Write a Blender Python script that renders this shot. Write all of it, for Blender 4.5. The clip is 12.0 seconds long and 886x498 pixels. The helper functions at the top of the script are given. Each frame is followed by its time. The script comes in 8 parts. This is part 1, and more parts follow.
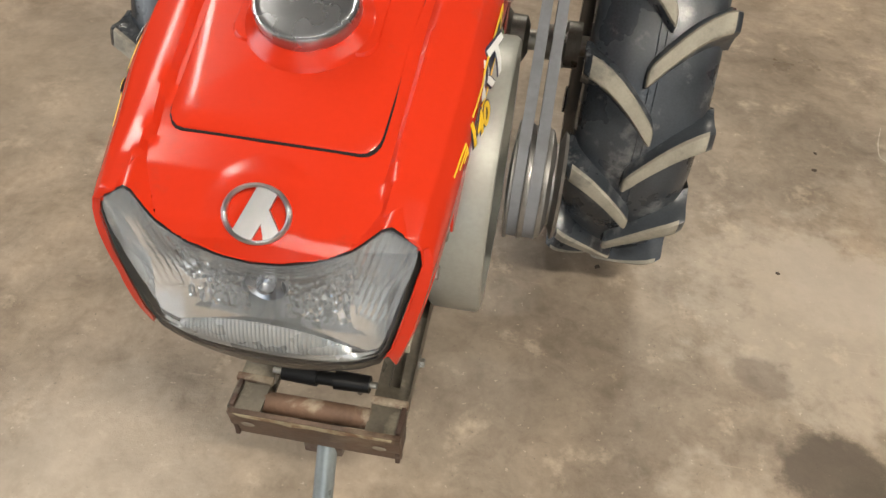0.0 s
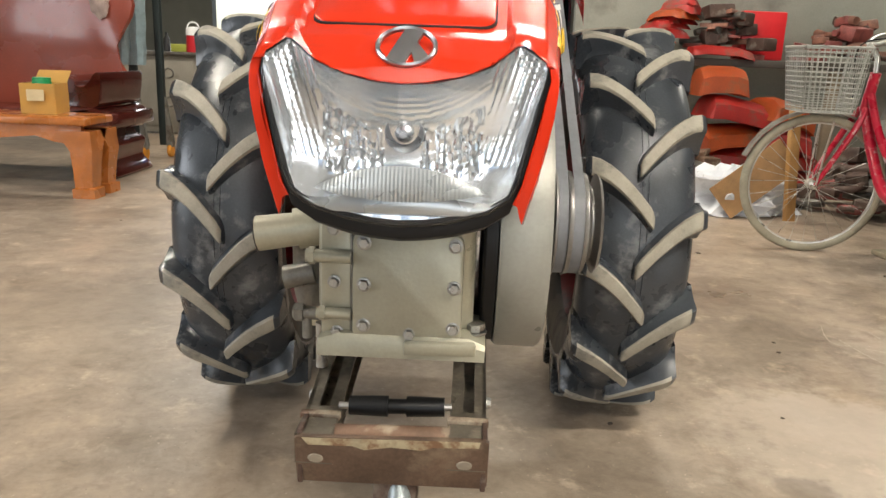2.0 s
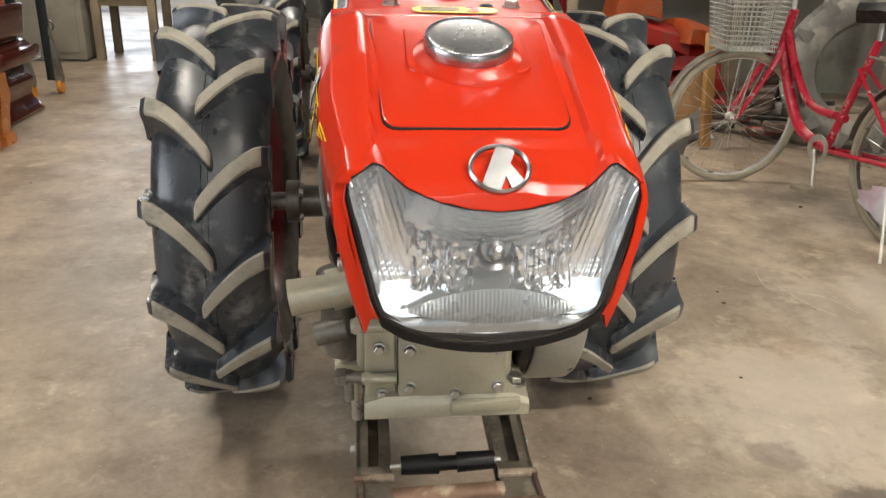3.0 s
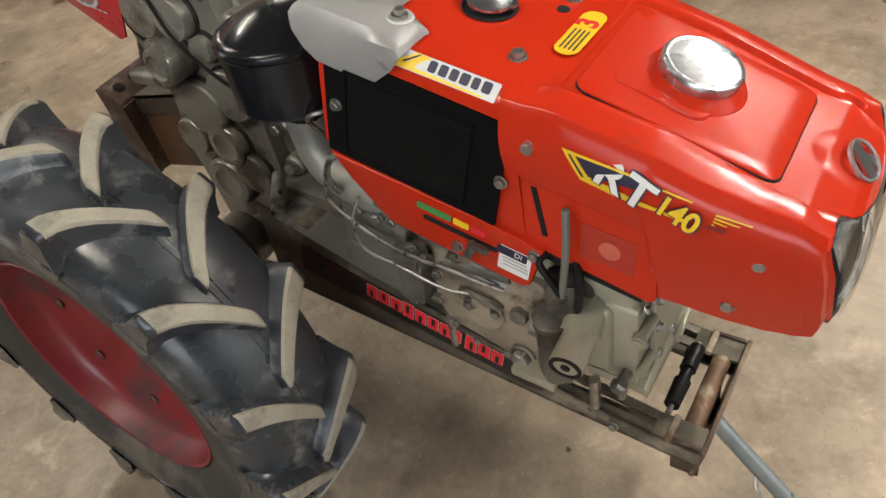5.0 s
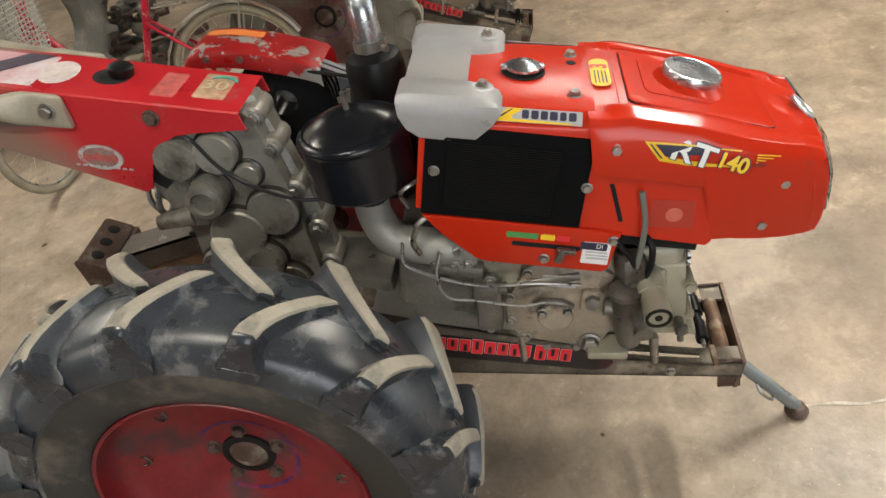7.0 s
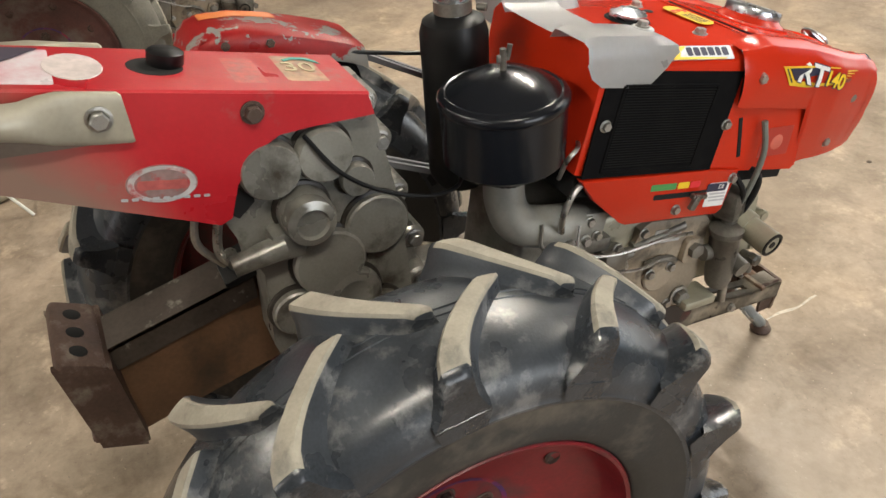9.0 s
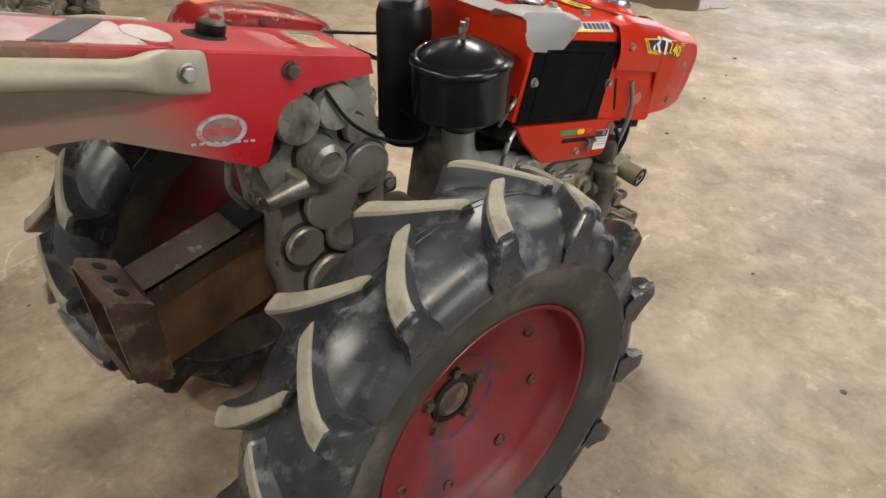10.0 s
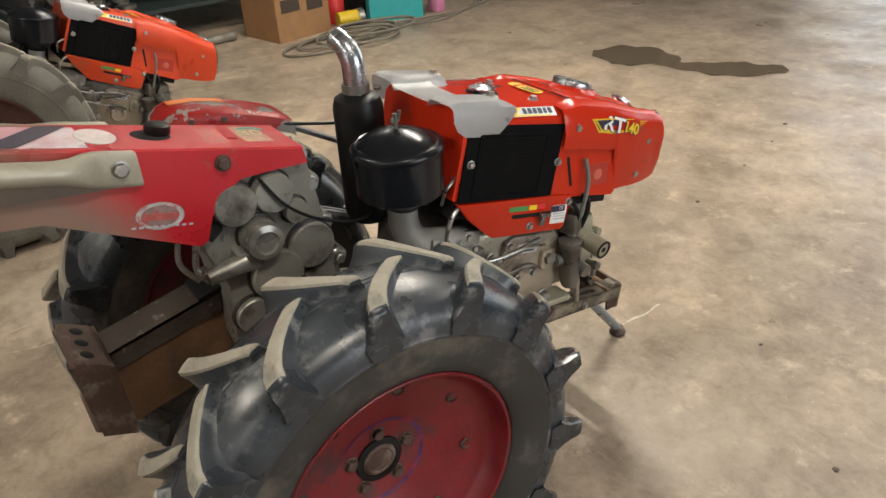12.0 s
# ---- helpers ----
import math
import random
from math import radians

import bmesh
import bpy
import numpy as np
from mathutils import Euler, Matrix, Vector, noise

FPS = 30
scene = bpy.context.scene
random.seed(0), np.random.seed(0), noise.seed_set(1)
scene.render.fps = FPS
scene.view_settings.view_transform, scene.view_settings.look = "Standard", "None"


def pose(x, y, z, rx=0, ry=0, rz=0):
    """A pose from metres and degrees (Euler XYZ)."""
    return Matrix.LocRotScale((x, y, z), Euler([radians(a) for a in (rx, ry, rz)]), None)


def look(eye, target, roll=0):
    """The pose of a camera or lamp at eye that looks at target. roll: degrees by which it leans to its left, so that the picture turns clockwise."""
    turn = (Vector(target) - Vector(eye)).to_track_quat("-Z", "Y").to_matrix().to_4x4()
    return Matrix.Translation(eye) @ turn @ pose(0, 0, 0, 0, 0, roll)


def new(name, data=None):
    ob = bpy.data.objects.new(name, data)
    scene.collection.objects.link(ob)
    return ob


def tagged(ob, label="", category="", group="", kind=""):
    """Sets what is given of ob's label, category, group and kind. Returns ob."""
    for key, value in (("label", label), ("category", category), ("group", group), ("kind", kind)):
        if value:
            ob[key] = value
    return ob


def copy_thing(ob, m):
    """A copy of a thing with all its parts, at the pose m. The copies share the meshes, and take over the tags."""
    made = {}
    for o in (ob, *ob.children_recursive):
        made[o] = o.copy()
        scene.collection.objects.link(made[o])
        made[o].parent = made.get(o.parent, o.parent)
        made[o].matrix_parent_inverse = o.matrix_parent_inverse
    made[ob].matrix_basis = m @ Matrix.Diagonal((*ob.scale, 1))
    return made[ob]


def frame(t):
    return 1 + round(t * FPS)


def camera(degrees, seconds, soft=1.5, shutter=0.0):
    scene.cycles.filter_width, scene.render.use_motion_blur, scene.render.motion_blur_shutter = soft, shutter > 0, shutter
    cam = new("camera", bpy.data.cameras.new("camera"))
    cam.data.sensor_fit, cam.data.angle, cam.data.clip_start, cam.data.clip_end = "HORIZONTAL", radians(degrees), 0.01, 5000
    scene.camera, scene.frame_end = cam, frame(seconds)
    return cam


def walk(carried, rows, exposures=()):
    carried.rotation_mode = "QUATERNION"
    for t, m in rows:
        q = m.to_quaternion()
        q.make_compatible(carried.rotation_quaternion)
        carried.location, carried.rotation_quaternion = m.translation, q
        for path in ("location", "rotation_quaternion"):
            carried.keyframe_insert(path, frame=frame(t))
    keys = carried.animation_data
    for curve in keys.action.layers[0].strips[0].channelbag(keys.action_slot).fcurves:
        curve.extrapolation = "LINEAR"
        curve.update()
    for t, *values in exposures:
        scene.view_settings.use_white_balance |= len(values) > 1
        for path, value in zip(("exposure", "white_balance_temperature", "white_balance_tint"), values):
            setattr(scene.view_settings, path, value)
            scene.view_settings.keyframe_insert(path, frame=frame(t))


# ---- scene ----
cam = camera(59.8, 12.0)
PATH = [
    (0, (0.231, -0.866, 1.278), (0.048, 0.559, -0.113), 4.0),
    (0.5, (0.031, -0.888, 1.284), (0.401, 0.594, -0.007), 6.0),
    (0.7, (-0.016, -0.914, 1.276), (0.387, 0.719, 0.193), 4.1),
    (1, (-0.014, -1.029, 1.267), (0.195, 0.727, 0.333), 3.9),
    (1.2, (0.032, -1.133, 1.196), (0.082, 0.697, 0.39), 4.0),
    (1.5, (0.071, -1.18, 0.993), (0.042, 0.69, 0.284), 4.2),
    (2, (0.078, -1.196, 0.826), (0.014, 0.742, 0.333), 2.1),
    (2.5, (0.048, -1.202, 0.863), (0.041, 0.717, 0.298), 2.7),
    (3, (-0.127, -1.115, 1.032), (0.085, 0.733, 0.296), 1.7),
    (3.5, (-0.347, -1.005, 1.182), (-0.027, 0.784, 0.347), -2.2),
    (3.7, (-0.421, -0.902, 1.2), (0.062, 0.812, 0.292), -3.4),
    (5.3, (-0.991, -0.36, 1.488), (0.327, 0.396, 0.187), -12.3),
    (5.5, (-1.107, -0.298, 1.523), (0.344, 0.332, 0.298), -13.3),
    (6, (-1.325, -0.151, 1.571), (0.235, 0.282, 0.398), -13.5),
    (6.5, (-1.368, -0.087, 1.564), (0.22, 0.296, 0.41), -11.7),
    (7, (-1.301, 0.02, 1.546), (0.291, 0.362, 0.384), -12.5),
    (7.5, (-1.157, 0.204, 1.49), (0.385, 0.415, 0.234), -11.9),
    (7.7, (-1.144, 0.306, 1.484), (0.398, 0.415, 0.215), -9.5),
    (9.3, (-1.015, 1.095, 1.442), (0.371, 0.244, 0.278), -3.0),
    (9.5, (-1.061, 1.211, 1.458), (0.253, 0.246, 0.299), -1.7),
    (10, (-1.121, 1.383, 1.494), (0.077, 0.26, 0.352), 1.7),
    (10.5, (-1.149, 1.42, 1.485), (-0.022, 0.237, 0.331), 4.8),
    (11, (-1.203, 1.404, 1.536), (-0.008, 0.238, 0.435), 2.4),
    (11.5, (-1.325, 1.267, 1.571), (0.024, 0.203, 0.548), -1.7),
    (12, (-1.42, 1.16, 1.57), (0.028, 0.208, 0.572), -3.5),
]
EXPOSURES = [(0, 0.12), (1.0, 0.12), (1.5, 0.3), (2.0, 0.45), (2.5, 0.43), (3.0, 0.2), (3.5, -0.1), (5.3, 0.03), (6.5, 0.06), (7.7, 0.18), (9.5, 0.28), (10.0, 0.15), (10.5, 0.1), (12.0, 0.05)]
walk(cam, [(t, look(eye, target, roll)) for t, eye, target, roll in PATH], EXPOSURES)

# ---- light ----
world = bpy.data.worlds.new("world")
scene.world = world
world.use_nodes = True
wn = world.node_tree
sky = wn.nodes.new("ShaderNodeTexSky")
sky.sky_type, sky.sun_disc = "NISHITA", False
sky.sun_elevation, sky.sun_rotation = radians(63), radians(-37)
wn.nodes["Background"].inputs["Strength"].default_value = 0.15
wn.links.new(sky.outputs[0], wn.nodes["Background"].inputs["Color"])
scene.view_settings.exposure = 0.0


def lamp(name, kind, m, power, color, size=None, size_y=None, angle=None):
    data = bpy.data.lights.new(name, kind)
    data.energy, data.color = power, color
    if size is not None:
        data.shape, data.size, data.size_y = "RECTANGLE", size, size_y or size
    if angle is not None:
        data.angle = radians(angle)
    ob = new(name, data)
    ob.matrix_world = m
    return ob


lamp("sun", "SUN", look((-6, 8, 20), (0, 0, 0)), 2.5, (1.0, 0.95, 0.88), angle=0.6)
# daylight in the wide front doorway and in the back opening
lamp("doorway_daylight", "AREA", look((1.5, -7.6, 1.9), (0.8, 0, 0.6)), 85, (1.0, 0.975, 0.93), 4.6, 3.4)
# soft fill for the left side, through an opening added out of view
lamp("west_daylight", "AREA", look((-5.42, -1.6, 1.75), (0, -0.4, 0.5)), 110, (0.96, 0.98, 1.0), 3.4, 2.3)
lamp("back_daylight", "AREA", look((-3.4, 10.7, 1.5), (-2.4, 4, 0.4)), 65, (0.95, 0.98, 1.0), 2.4, 2.6)

# ---- materials ----


def node(nt, kind, **inputs):
    n = nt.nodes.new(kind)
    for k, v in inputs.items():
        n.inputs[k.replace("_", " ")].default_value = v
    return n


def surface(name, base, rough=0.5, metal=0.0, vary=0.25, scale=12.0, fine=140.0, bump=0.15, dirt=None, dirt_amount=0.0, dirt_scale=5.0, coat=0.0, rough_vary=0.15, island=0.0, spec=0.5, dirt_sharp=False):
    """A node material: base colour with variation at two scales, optional dirt or wear of another colour, and fine relief."""
    m = bpy.data.materials.new(name)
    m.use_nodes = True
    nt = m.node_tree
    b = nt.nodes["Principled BSDF"]
    co = nt.nodes.new("ShaderNodeTexCoord").outputs["Object"]
    big, small = node(nt, "ShaderNodeTexNoise", Scale=scale, Detail=5.0), node(nt, "ShaderNodeTexNoise", Scale=fine, Detail=3.0)
    for n in (big, small):
        nt.links.new(co, n.inputs["Vector"])
    mixed = nt.nodes.new("ShaderNodeMath")
    mixed.operation = "MULTIPLY_ADD"
    mixed.inputs[1].default_value = 0.35
    nt.links.new(small.outputs[0], mixed.inputs[0])
    nt.links.new(big.outputs[0], mixed.inputs[2])
    ramp = nt.nodes.new("ShaderNodeValToRGB")
    ramp.color_ramp.elements[0].position, ramp.color_ramp.elements[1].position = 0.45, 0.9
    ramp.color_ramp.elements[0].color = (*[c * (1 - vary) for c in base], 1)
    ramp.color_ramp.elements[1].color = (*[min(1, c * (1 + vary)) for c in base], 1)
    nt.links.new(mixed.outputs[0], ramp.inputs[0])
    color = ramp.outputs[0]
    if island:
        geo, hsv = nt.nodes.new("ShaderNodeNewGeometry"), nt.nodes.new("ShaderNodeHueSaturation")
        rng = node(nt, "ShaderNodeMapRange", To_Min=1 - island, To_Max=1 + island)
        nt.links.new(geo.outputs["Random Per Island"], rng.inputs["Value"])
        nt.links.new(rng.outputs[0], hsv.inputs["Value"])
        nt.links.new(color, hsv.inputs["Color"])
        color = hsv.outputs[0]
    if dirt:
        d = node(nt, "ShaderNodeTexNoise", Scale=dirt_scale, Detail=8.0, Roughness=0.65)
        nt.links.new(co, d.inputs["Vector"])
        dr = nt.nodes.new("ShaderNodeValToRGB")
        dr.color_ramp.elements[0].position = max(0.0, 0.62 - 0.3 * dirt_amount)
        dr.color_ramp.elements[1].position = max(0.05, 0.72 - 0.2 * dirt_amount)
        if dirt_sharp:
            dr.color_ramp.elements[1].position = dr.color_ramp.elements[0].position + 0.05 + 0.012
            dr.color_ramp.elements[0].position += 0.05
        nt.links.new(d.outputs[0], dr.inputs[0])
        mx = nt.nodes.new("ShaderNodeMix")
        mx.data_type = "RGBA"
        nt.links.new(dr.outputs[0], mx.inputs["Factor"])
        nt.links.new(color, mx.inputs["A"])
        mx.inputs["B"].default_value = (*dirt, 1)
        color = mx.outputs["Result"]
    nt.links.new(color, b.inputs["Base Color"])
    rr = node(nt, "ShaderNodeMapRange", From_Min=0.3, From_Max=0.7, To_Min=max(0.02, rough - rough_vary), To_Max=min(1, rough + rough_vary))
    nt.links.new(big.outputs[0], rr.inputs["Value"])
    nt.links.new(rr.outputs[0], b.inputs["Roughness"])
    b.inputs["Metallic"].default_value = metal
    b.inputs["Specular IOR Level"].default_value = spec
    b.inputs["Coat Weight"].default_value = coat
    b.inputs["Coat Roughness"].default_value = 0.05
    if bump:
        bp = node(nt, "ShaderNodeBump", Strength=bump, Distance=0.002)
        nt.links.new(mixed.outputs[0], bp.inputs["Height"])
        nt.links.new(bp.outputs[0], b.inputs["Normal"])
    return m


def plain(name, base, rough=0.5, metal=0.0, coat=0.0):
    return surface(name, base, rough, metal, vary=0.08, bump=0.04, coat=coat, rough_vary=0.06)


def clear_glass(name, tint=(1, 1, 1), rough=0.02):
    m = bpy.data.materials.new(name)
    m.use_nodes = True
    nt = m.node_tree
    nt.nodes.remove(nt.nodes["Principled BSDF"])
    tr, gl, fr, mx = (nt.nodes.new("ShaderNode" + k) for k in ("BsdfTransparent", "BsdfGlossy", "Fresnel", "MixShader"))
    tr.inputs[0].default_value = (*tint, 1)
    gl.inputs["Roughness"].default_value = rough
    fr.inputs["IOR"].default_value = 1.5
    nt.links.new(fr.outputs[0], mx.inputs[0])
    nt.links.new(tr.outputs[0], mx.inputs[1])
    nt.links.new(gl.outputs[0], mx.inputs[2])
    nt.links.new(mx.outputs[0], nt.nodes["Material Output"].inputs["Surface"])
    return m


RED = surface("orange_red_paint", (0.52, 0.027, 0.008), 0.23, vary=0.05, scale=4, bump=0.015, rough_vary=0.04, spec=0.34, dirt=(0.42, 0.035, 0.015), dirt_amount=0.06, dirt_scale=14)
RED_OLD = surface("worn_crimson_paint", (0.50, 0.018, 0.028), 0.34, vary=0.14, scale=6, bump=0.06, dirt=(0.30, 0.10, 0.09), dirt_amount=0.05, dirt_scale=9, coat=0.2)
RED_CHIPPED = surface("chipped_crimson_paint", (0.50, 0.025, 0.025), 0.40, vary=0.15, scale=8, bump=0.12, dirt=(0.42, 0.41, 0.38), dirt_amount=0.42, dirt_scale=13, dirt_sharp=True)
RED_RIM = surface("dull_red_rim_paint", (0.185, 0.012, 0.017), 0.42, vary=0.35, scale=7, bump=0.12, dirt=(0.075, 0.028, 0.030), dirt_amount=0.42, dirt_scale=7)
RUBBER = surface("glossy_black_tread_rubber", (0.033, 0.038, 0.045), 0.30, vary=0.5, scale=9, fine=260, bump=0.35, dirt=(0.15, 0.153, 0.156), dirt_amount=0.24, dirt_scale=16, rough_vary=0.15)
SIDE_RUBBER = surface("dull_dusty_sidewall_rubber", (0.030, 0.029, 0.027), 0.62, vary=0.35, scale=7, fine=200, bump=0.2, dirt=(0.105, 0.092, 0.075), dirt_amount=0.34, dirt_scale=6)
LUG_TOP = surface("worn_tan_lug_face", (0.30, 0.275, 0.225), 0.85, vary=0.2, scale=20, fine=260, bump=0.3, dirt=(0.16, 0.15, 0.13), dirt_amount=0.25, dirt_scale=12)
SATIN = surface("satin_bright_metal", (0.44, 0.455, 0.485), 0.27, 0.95, vary=0.05, scale=30, bump=0.0, rough_vary=0.03)
STEEL = surface("zinc_bolt", (0.38, 0.37, 0.345), 0.36, 0.95, vary=0.25, scale=60)
SILVER = surface("silver_painted_steel", (0.60, 0.61, 0.62), 0.42, 0.25, vary=0.06, scale=10, bump=0.04, coat=0.1)
CAST = surface("champagne_painted_casting", (0.36, 0.34, 0.26), 0.42, 0.35, vary=0.12, scale=14, fine=200, bump=0.35)
CAST_DARK = surface("oily_grey_casting", (0.17, 0.16, 0.14), 0.42, 0.55, vary=0.35, scale=18, fine=200, bump=0.5, dirt=(0.07, 0.06, 0.05), dirt_amount=0.3)
GREY_STEEL = surface("bare_grey_steel", (0.30, 0.29, 0.26), 0.40, 0.7, vary=0.25, scale=14, bump=0.2, dirt=(0.14, 0.10, 0.07), dirt_amount=0.25)
RUSTY = surface("rusty_worn_steel", (0.17, 0.10, 0.065), 0.62, 0.3, vary=0.35, scale=12, fine=160, bump=0.5, dirt=(0.42, 0.36, 0.27), dirt_amount=0.28, dirt_scale=11)
RUST_DARK = surface("dark_rusted_hitch", (0.085, 0.052, 0.04), 0.60, 0.3, vary=0.4, scale=14, fine=160, bump=0.6, dirt=(0.20, 0.17, 0.14), dirt_amount=0.3, dirt_scale=14)
RAIL = surface("dark_oily_rail", (0.125, 0.108, 0.085), 0.42, 0.4, vary=0.4, scale=14, bump=0.35, dirt=(0.33, 0.29, 0.225), dirt_amount=0.36, dirt_scale=8)
BLACK = surface("satin_black_enamel", (0.0065, 0.0075, 0.010), 0.22, vary=0.2, scale=10, bump=0.03, rough_vary=0.05, spec=0.4)
BLACK_MATT = surface("matt_black_plastic", (0.005, 0.005, 0.0055), 0.5, vary=0.2, scale=20, bump=0.1, spec=0.28)
BLACK_HOLE = plain("dark_opening", (0.004, 0.004, 0.004), 0.9)
BELT = surface("grey_worn_belt", (0.16, 0.165, 0.18), 0.6, vary=0.2, scale=25, bump=0.2)
FLYWHEEL = surface("grey_green_flywheel", (0.30, 0.30, 0.27), 0.42, 0.3, vary=0.15, scale=9, bump=0.1)
PULLEY = surface("worn_steel_pulley", (0.22, 0.21, 0.20), 0.45, 0.8, vary=0.25, scale=25, bump=0.15)
REFLECTOR = surface("lamp_reflector", (0.80, 0.825, 0.85), 0.16, 0.84, vary=0.04, scale=30, bump=0.0, rough_vary=0.03)
LENS = clear_glass("clear_lens")
YELLOW = plain("yellow_sticker", (0.80, 0.52, 0.02), 0.4)
WHITE = plain("white_print", (0.75, 0.75, 0.74), 0.45)
DARK_PRINT = plain("dark_print", (0.02, 0.02, 0.05), 0.5)
RED_PRINT = plain("red_print", (0.65, 0.02, 0.03), 0.45)
GREEN_PRINT = plain("green_print", (0.06, 0.26, 0.07), 0.45)
GREY_PRINT = plain("silver_sticker", (0.45, 0.46, 0.48), 0.35, 0.3)
FADED_PRINT = surface("faded_sticker", (0.42, 0.27, 0.18), 0.55, vary=0.3, scale=40, dirt=(0.5, 0.12, 0.1), dirt_amount=0.4, dirt_scale=30)

# ---- mesh helpers ----
WORLD = {}


def thing(name, m=None, label="", category="", group="", kind=""):
    ob = new(name)
    m = m or Matrix()
    ob.matrix_world = m
    WORLD[ob] = m.copy()
    return tagged(ob, label, category, group, kind)


def mesh_of(bm, mats, smooth=True, crease=38):
    bmesh.ops.recalc_face_normals(bm, faces=bm.faces)
    me = bpy.data.meshes.new("mesh")
    for f in bm.faces:
        f.smooth = smooth
    for e in bm.edges:
        if len(e.link_faces) == 2 and e.calc_face_angle(0) > radians(crease):
            e.smooth = False
    bm.to_mesh(me)
    bm.free()
    for m in mats if isinstance(mats, (list, tuple)) else [mats]:
        me.materials.append(m)
    return me


def part(name, bm, mats, parent=None, label="", m=None, smooth=True):
    """One mesh object under a thing or part; bm may be a mesh already made. m: its own pose in the world."""
    me = bm if isinstance(bm, bpy.types.Mesh) else mesh_of(bm, mats, smooth)
    ob = new(name, me)
    m = m or Matrix()
    if parent:
        ob.parent = parent
        ob.matrix_parent_inverse = WORLD[parent].inverted()
    ob.matrix_basis = m
    WORLD[ob] = m.copy()
    return tagged(ob, label)


def single(name, bm, mats, label, category, group="", kind="", m=None, smooth=True):
    return tagged(part(name, bm, mats, None, label, m, smooth), "", category, group, kind)


def box(bm, size, at=(0, 0, 0), turn=(0, 0, 0), bevel=0.0, segments=2):
    m = pose(*at, *turn)
    made = bmesh.ops.create_cube(bm, size=1.0, matrix=m @ Matrix.Diagonal((*size, 1)))
    if bevel:
        bmesh.ops.bevel(bm, geom=list({e for v in made["verts"] for e in v.link_edges}), offset=bevel, segments=segments, affect="EDGES", profile=0.5)
    return bm


def rod(bm, a, b, r, r2=None, segments=16, caps=True):
    a, b = Vector(a), Vector(b)
    turn = (b - a).to_track_quat("Z", "Y").to_matrix().to_4x4()
    bmesh.ops.create_cone(bm, cap_ends=caps, segments=segments, radius1=r, radius2=r if r2 is None else r2, depth=(b - a).length, matrix=Matrix.Translation((a + b) / 2) @ turn)
    return bm


def spin(bm, profile, m=None, segments=32, close=False):
    """A turned body: profile of (radius, height) pairs about the local z axis of m."""
    m = m or Matrix()
    rings = []
    for r, h in profile:
        if r < 1e-6:
            rings.append([bm.verts.new(m @ Vector((0, 0, h)))])
        else:
            rings.append([bm.verts.new(m @ Vector((r * math.cos(2 * math.pi * k / segments), r * math.sin(2 * math.pi * k / segments), h))) for k in range(segments)])
    pairs = list(zip(rings, rings[1:])) + ([(rings[-1], rings[0])] if close else [])
    for a, b in pairs:
        for k in range(segments):
            j = (k + 1) % segments
            if len(a) == 1 and len(b) == 1:
                continue
            if len(a) == 1:
                bm.faces.new((a[0], b[k], b[j]))
            elif len(b) == 1:
                bm.faces.new((a[k], b[0], a[j]))
            else:
                bm.faces.new((a[k], b[k], b[j], a[j]))
    return bm


def smooth_line(points, steps=6):
    """A Catmull-Rom line through the points."""
    p = [Vector(q) for q in points]
    p = [2 * p[0] - p[1]] + p + [2 * p[-1] - p[-2]]
    out = []
    for i in range(1, len(p) - 2):
        for s in range(steps):
            t = s / steps
            out.append(0.5 * (2 * p[i] + (p[i + 1] - p[i - 1]) * t + (2 * p[i - 1] - 5 * p[i] + 4 * p[i + 1] - p[i + 2]) * t * t + (3 * p[i] - p[i - 1] - 3 * p[i + 1] + p[i + 2]) * t ** 3))
    return out + [p[-2]]


def pipe(bm, points, r, segments=10, curved=True, steps=6, caps=True, flat=1.0):
    """A tube along a line; r is one radius or one for each given point."""
    line = smooth_line(points, steps) if curved and len(points) > 2 else [Vector(q) for q in points]
    n = len(line)
    radii = [r] * n if not isinstance(r, (list, tuple)) else [float(np.interp(i / (n - 1) * (len(r) - 1), range(len(r)), r)) for i in range(n)]
    rings, side = [], None
    for i, q in enumerate(line):
        way = (line[min(i + 1, n - 1)] - line[max(i - 1, 0)]).normalized()
        if side is None:
            side = way.orthogonal().normalized()
        side = (side - way * side.dot(way)).normalized()
        up = way.cross(side)
        rings.append([bm.verts.new(q + radii[i] * (math.cos(2 * math.pi * k / segments) * side + flat * math.sin(2 * math.pi * k / segments) * up)) for k in range(segments)])
    for a, b in zip(rings, rings[1:]):
        for k in range(segments):
            j = (k + 1) % segments
            bm.faces.new((a[k], a[j], b[j], b[k]))
    if caps:
        bm.faces.new(rings[0])
        bm.faces.new(rings[-1])
    return bm


def loft(bm, rings, closed=True, caps=True):
    made = [[bm.verts.new(p) for p in ring] for ring in rings]
    for a, b in zip(made, made[1:]):
        for k in range(len(a) if closed else len(a) - 1):
            j = (k + 1) % len(a)
            bm.faces.new((a[k], a[j], b[j], b[k]))
    if caps and closed:
        bm.faces.new(made[0])
        bm.faces.new(made[-1])
    return bm


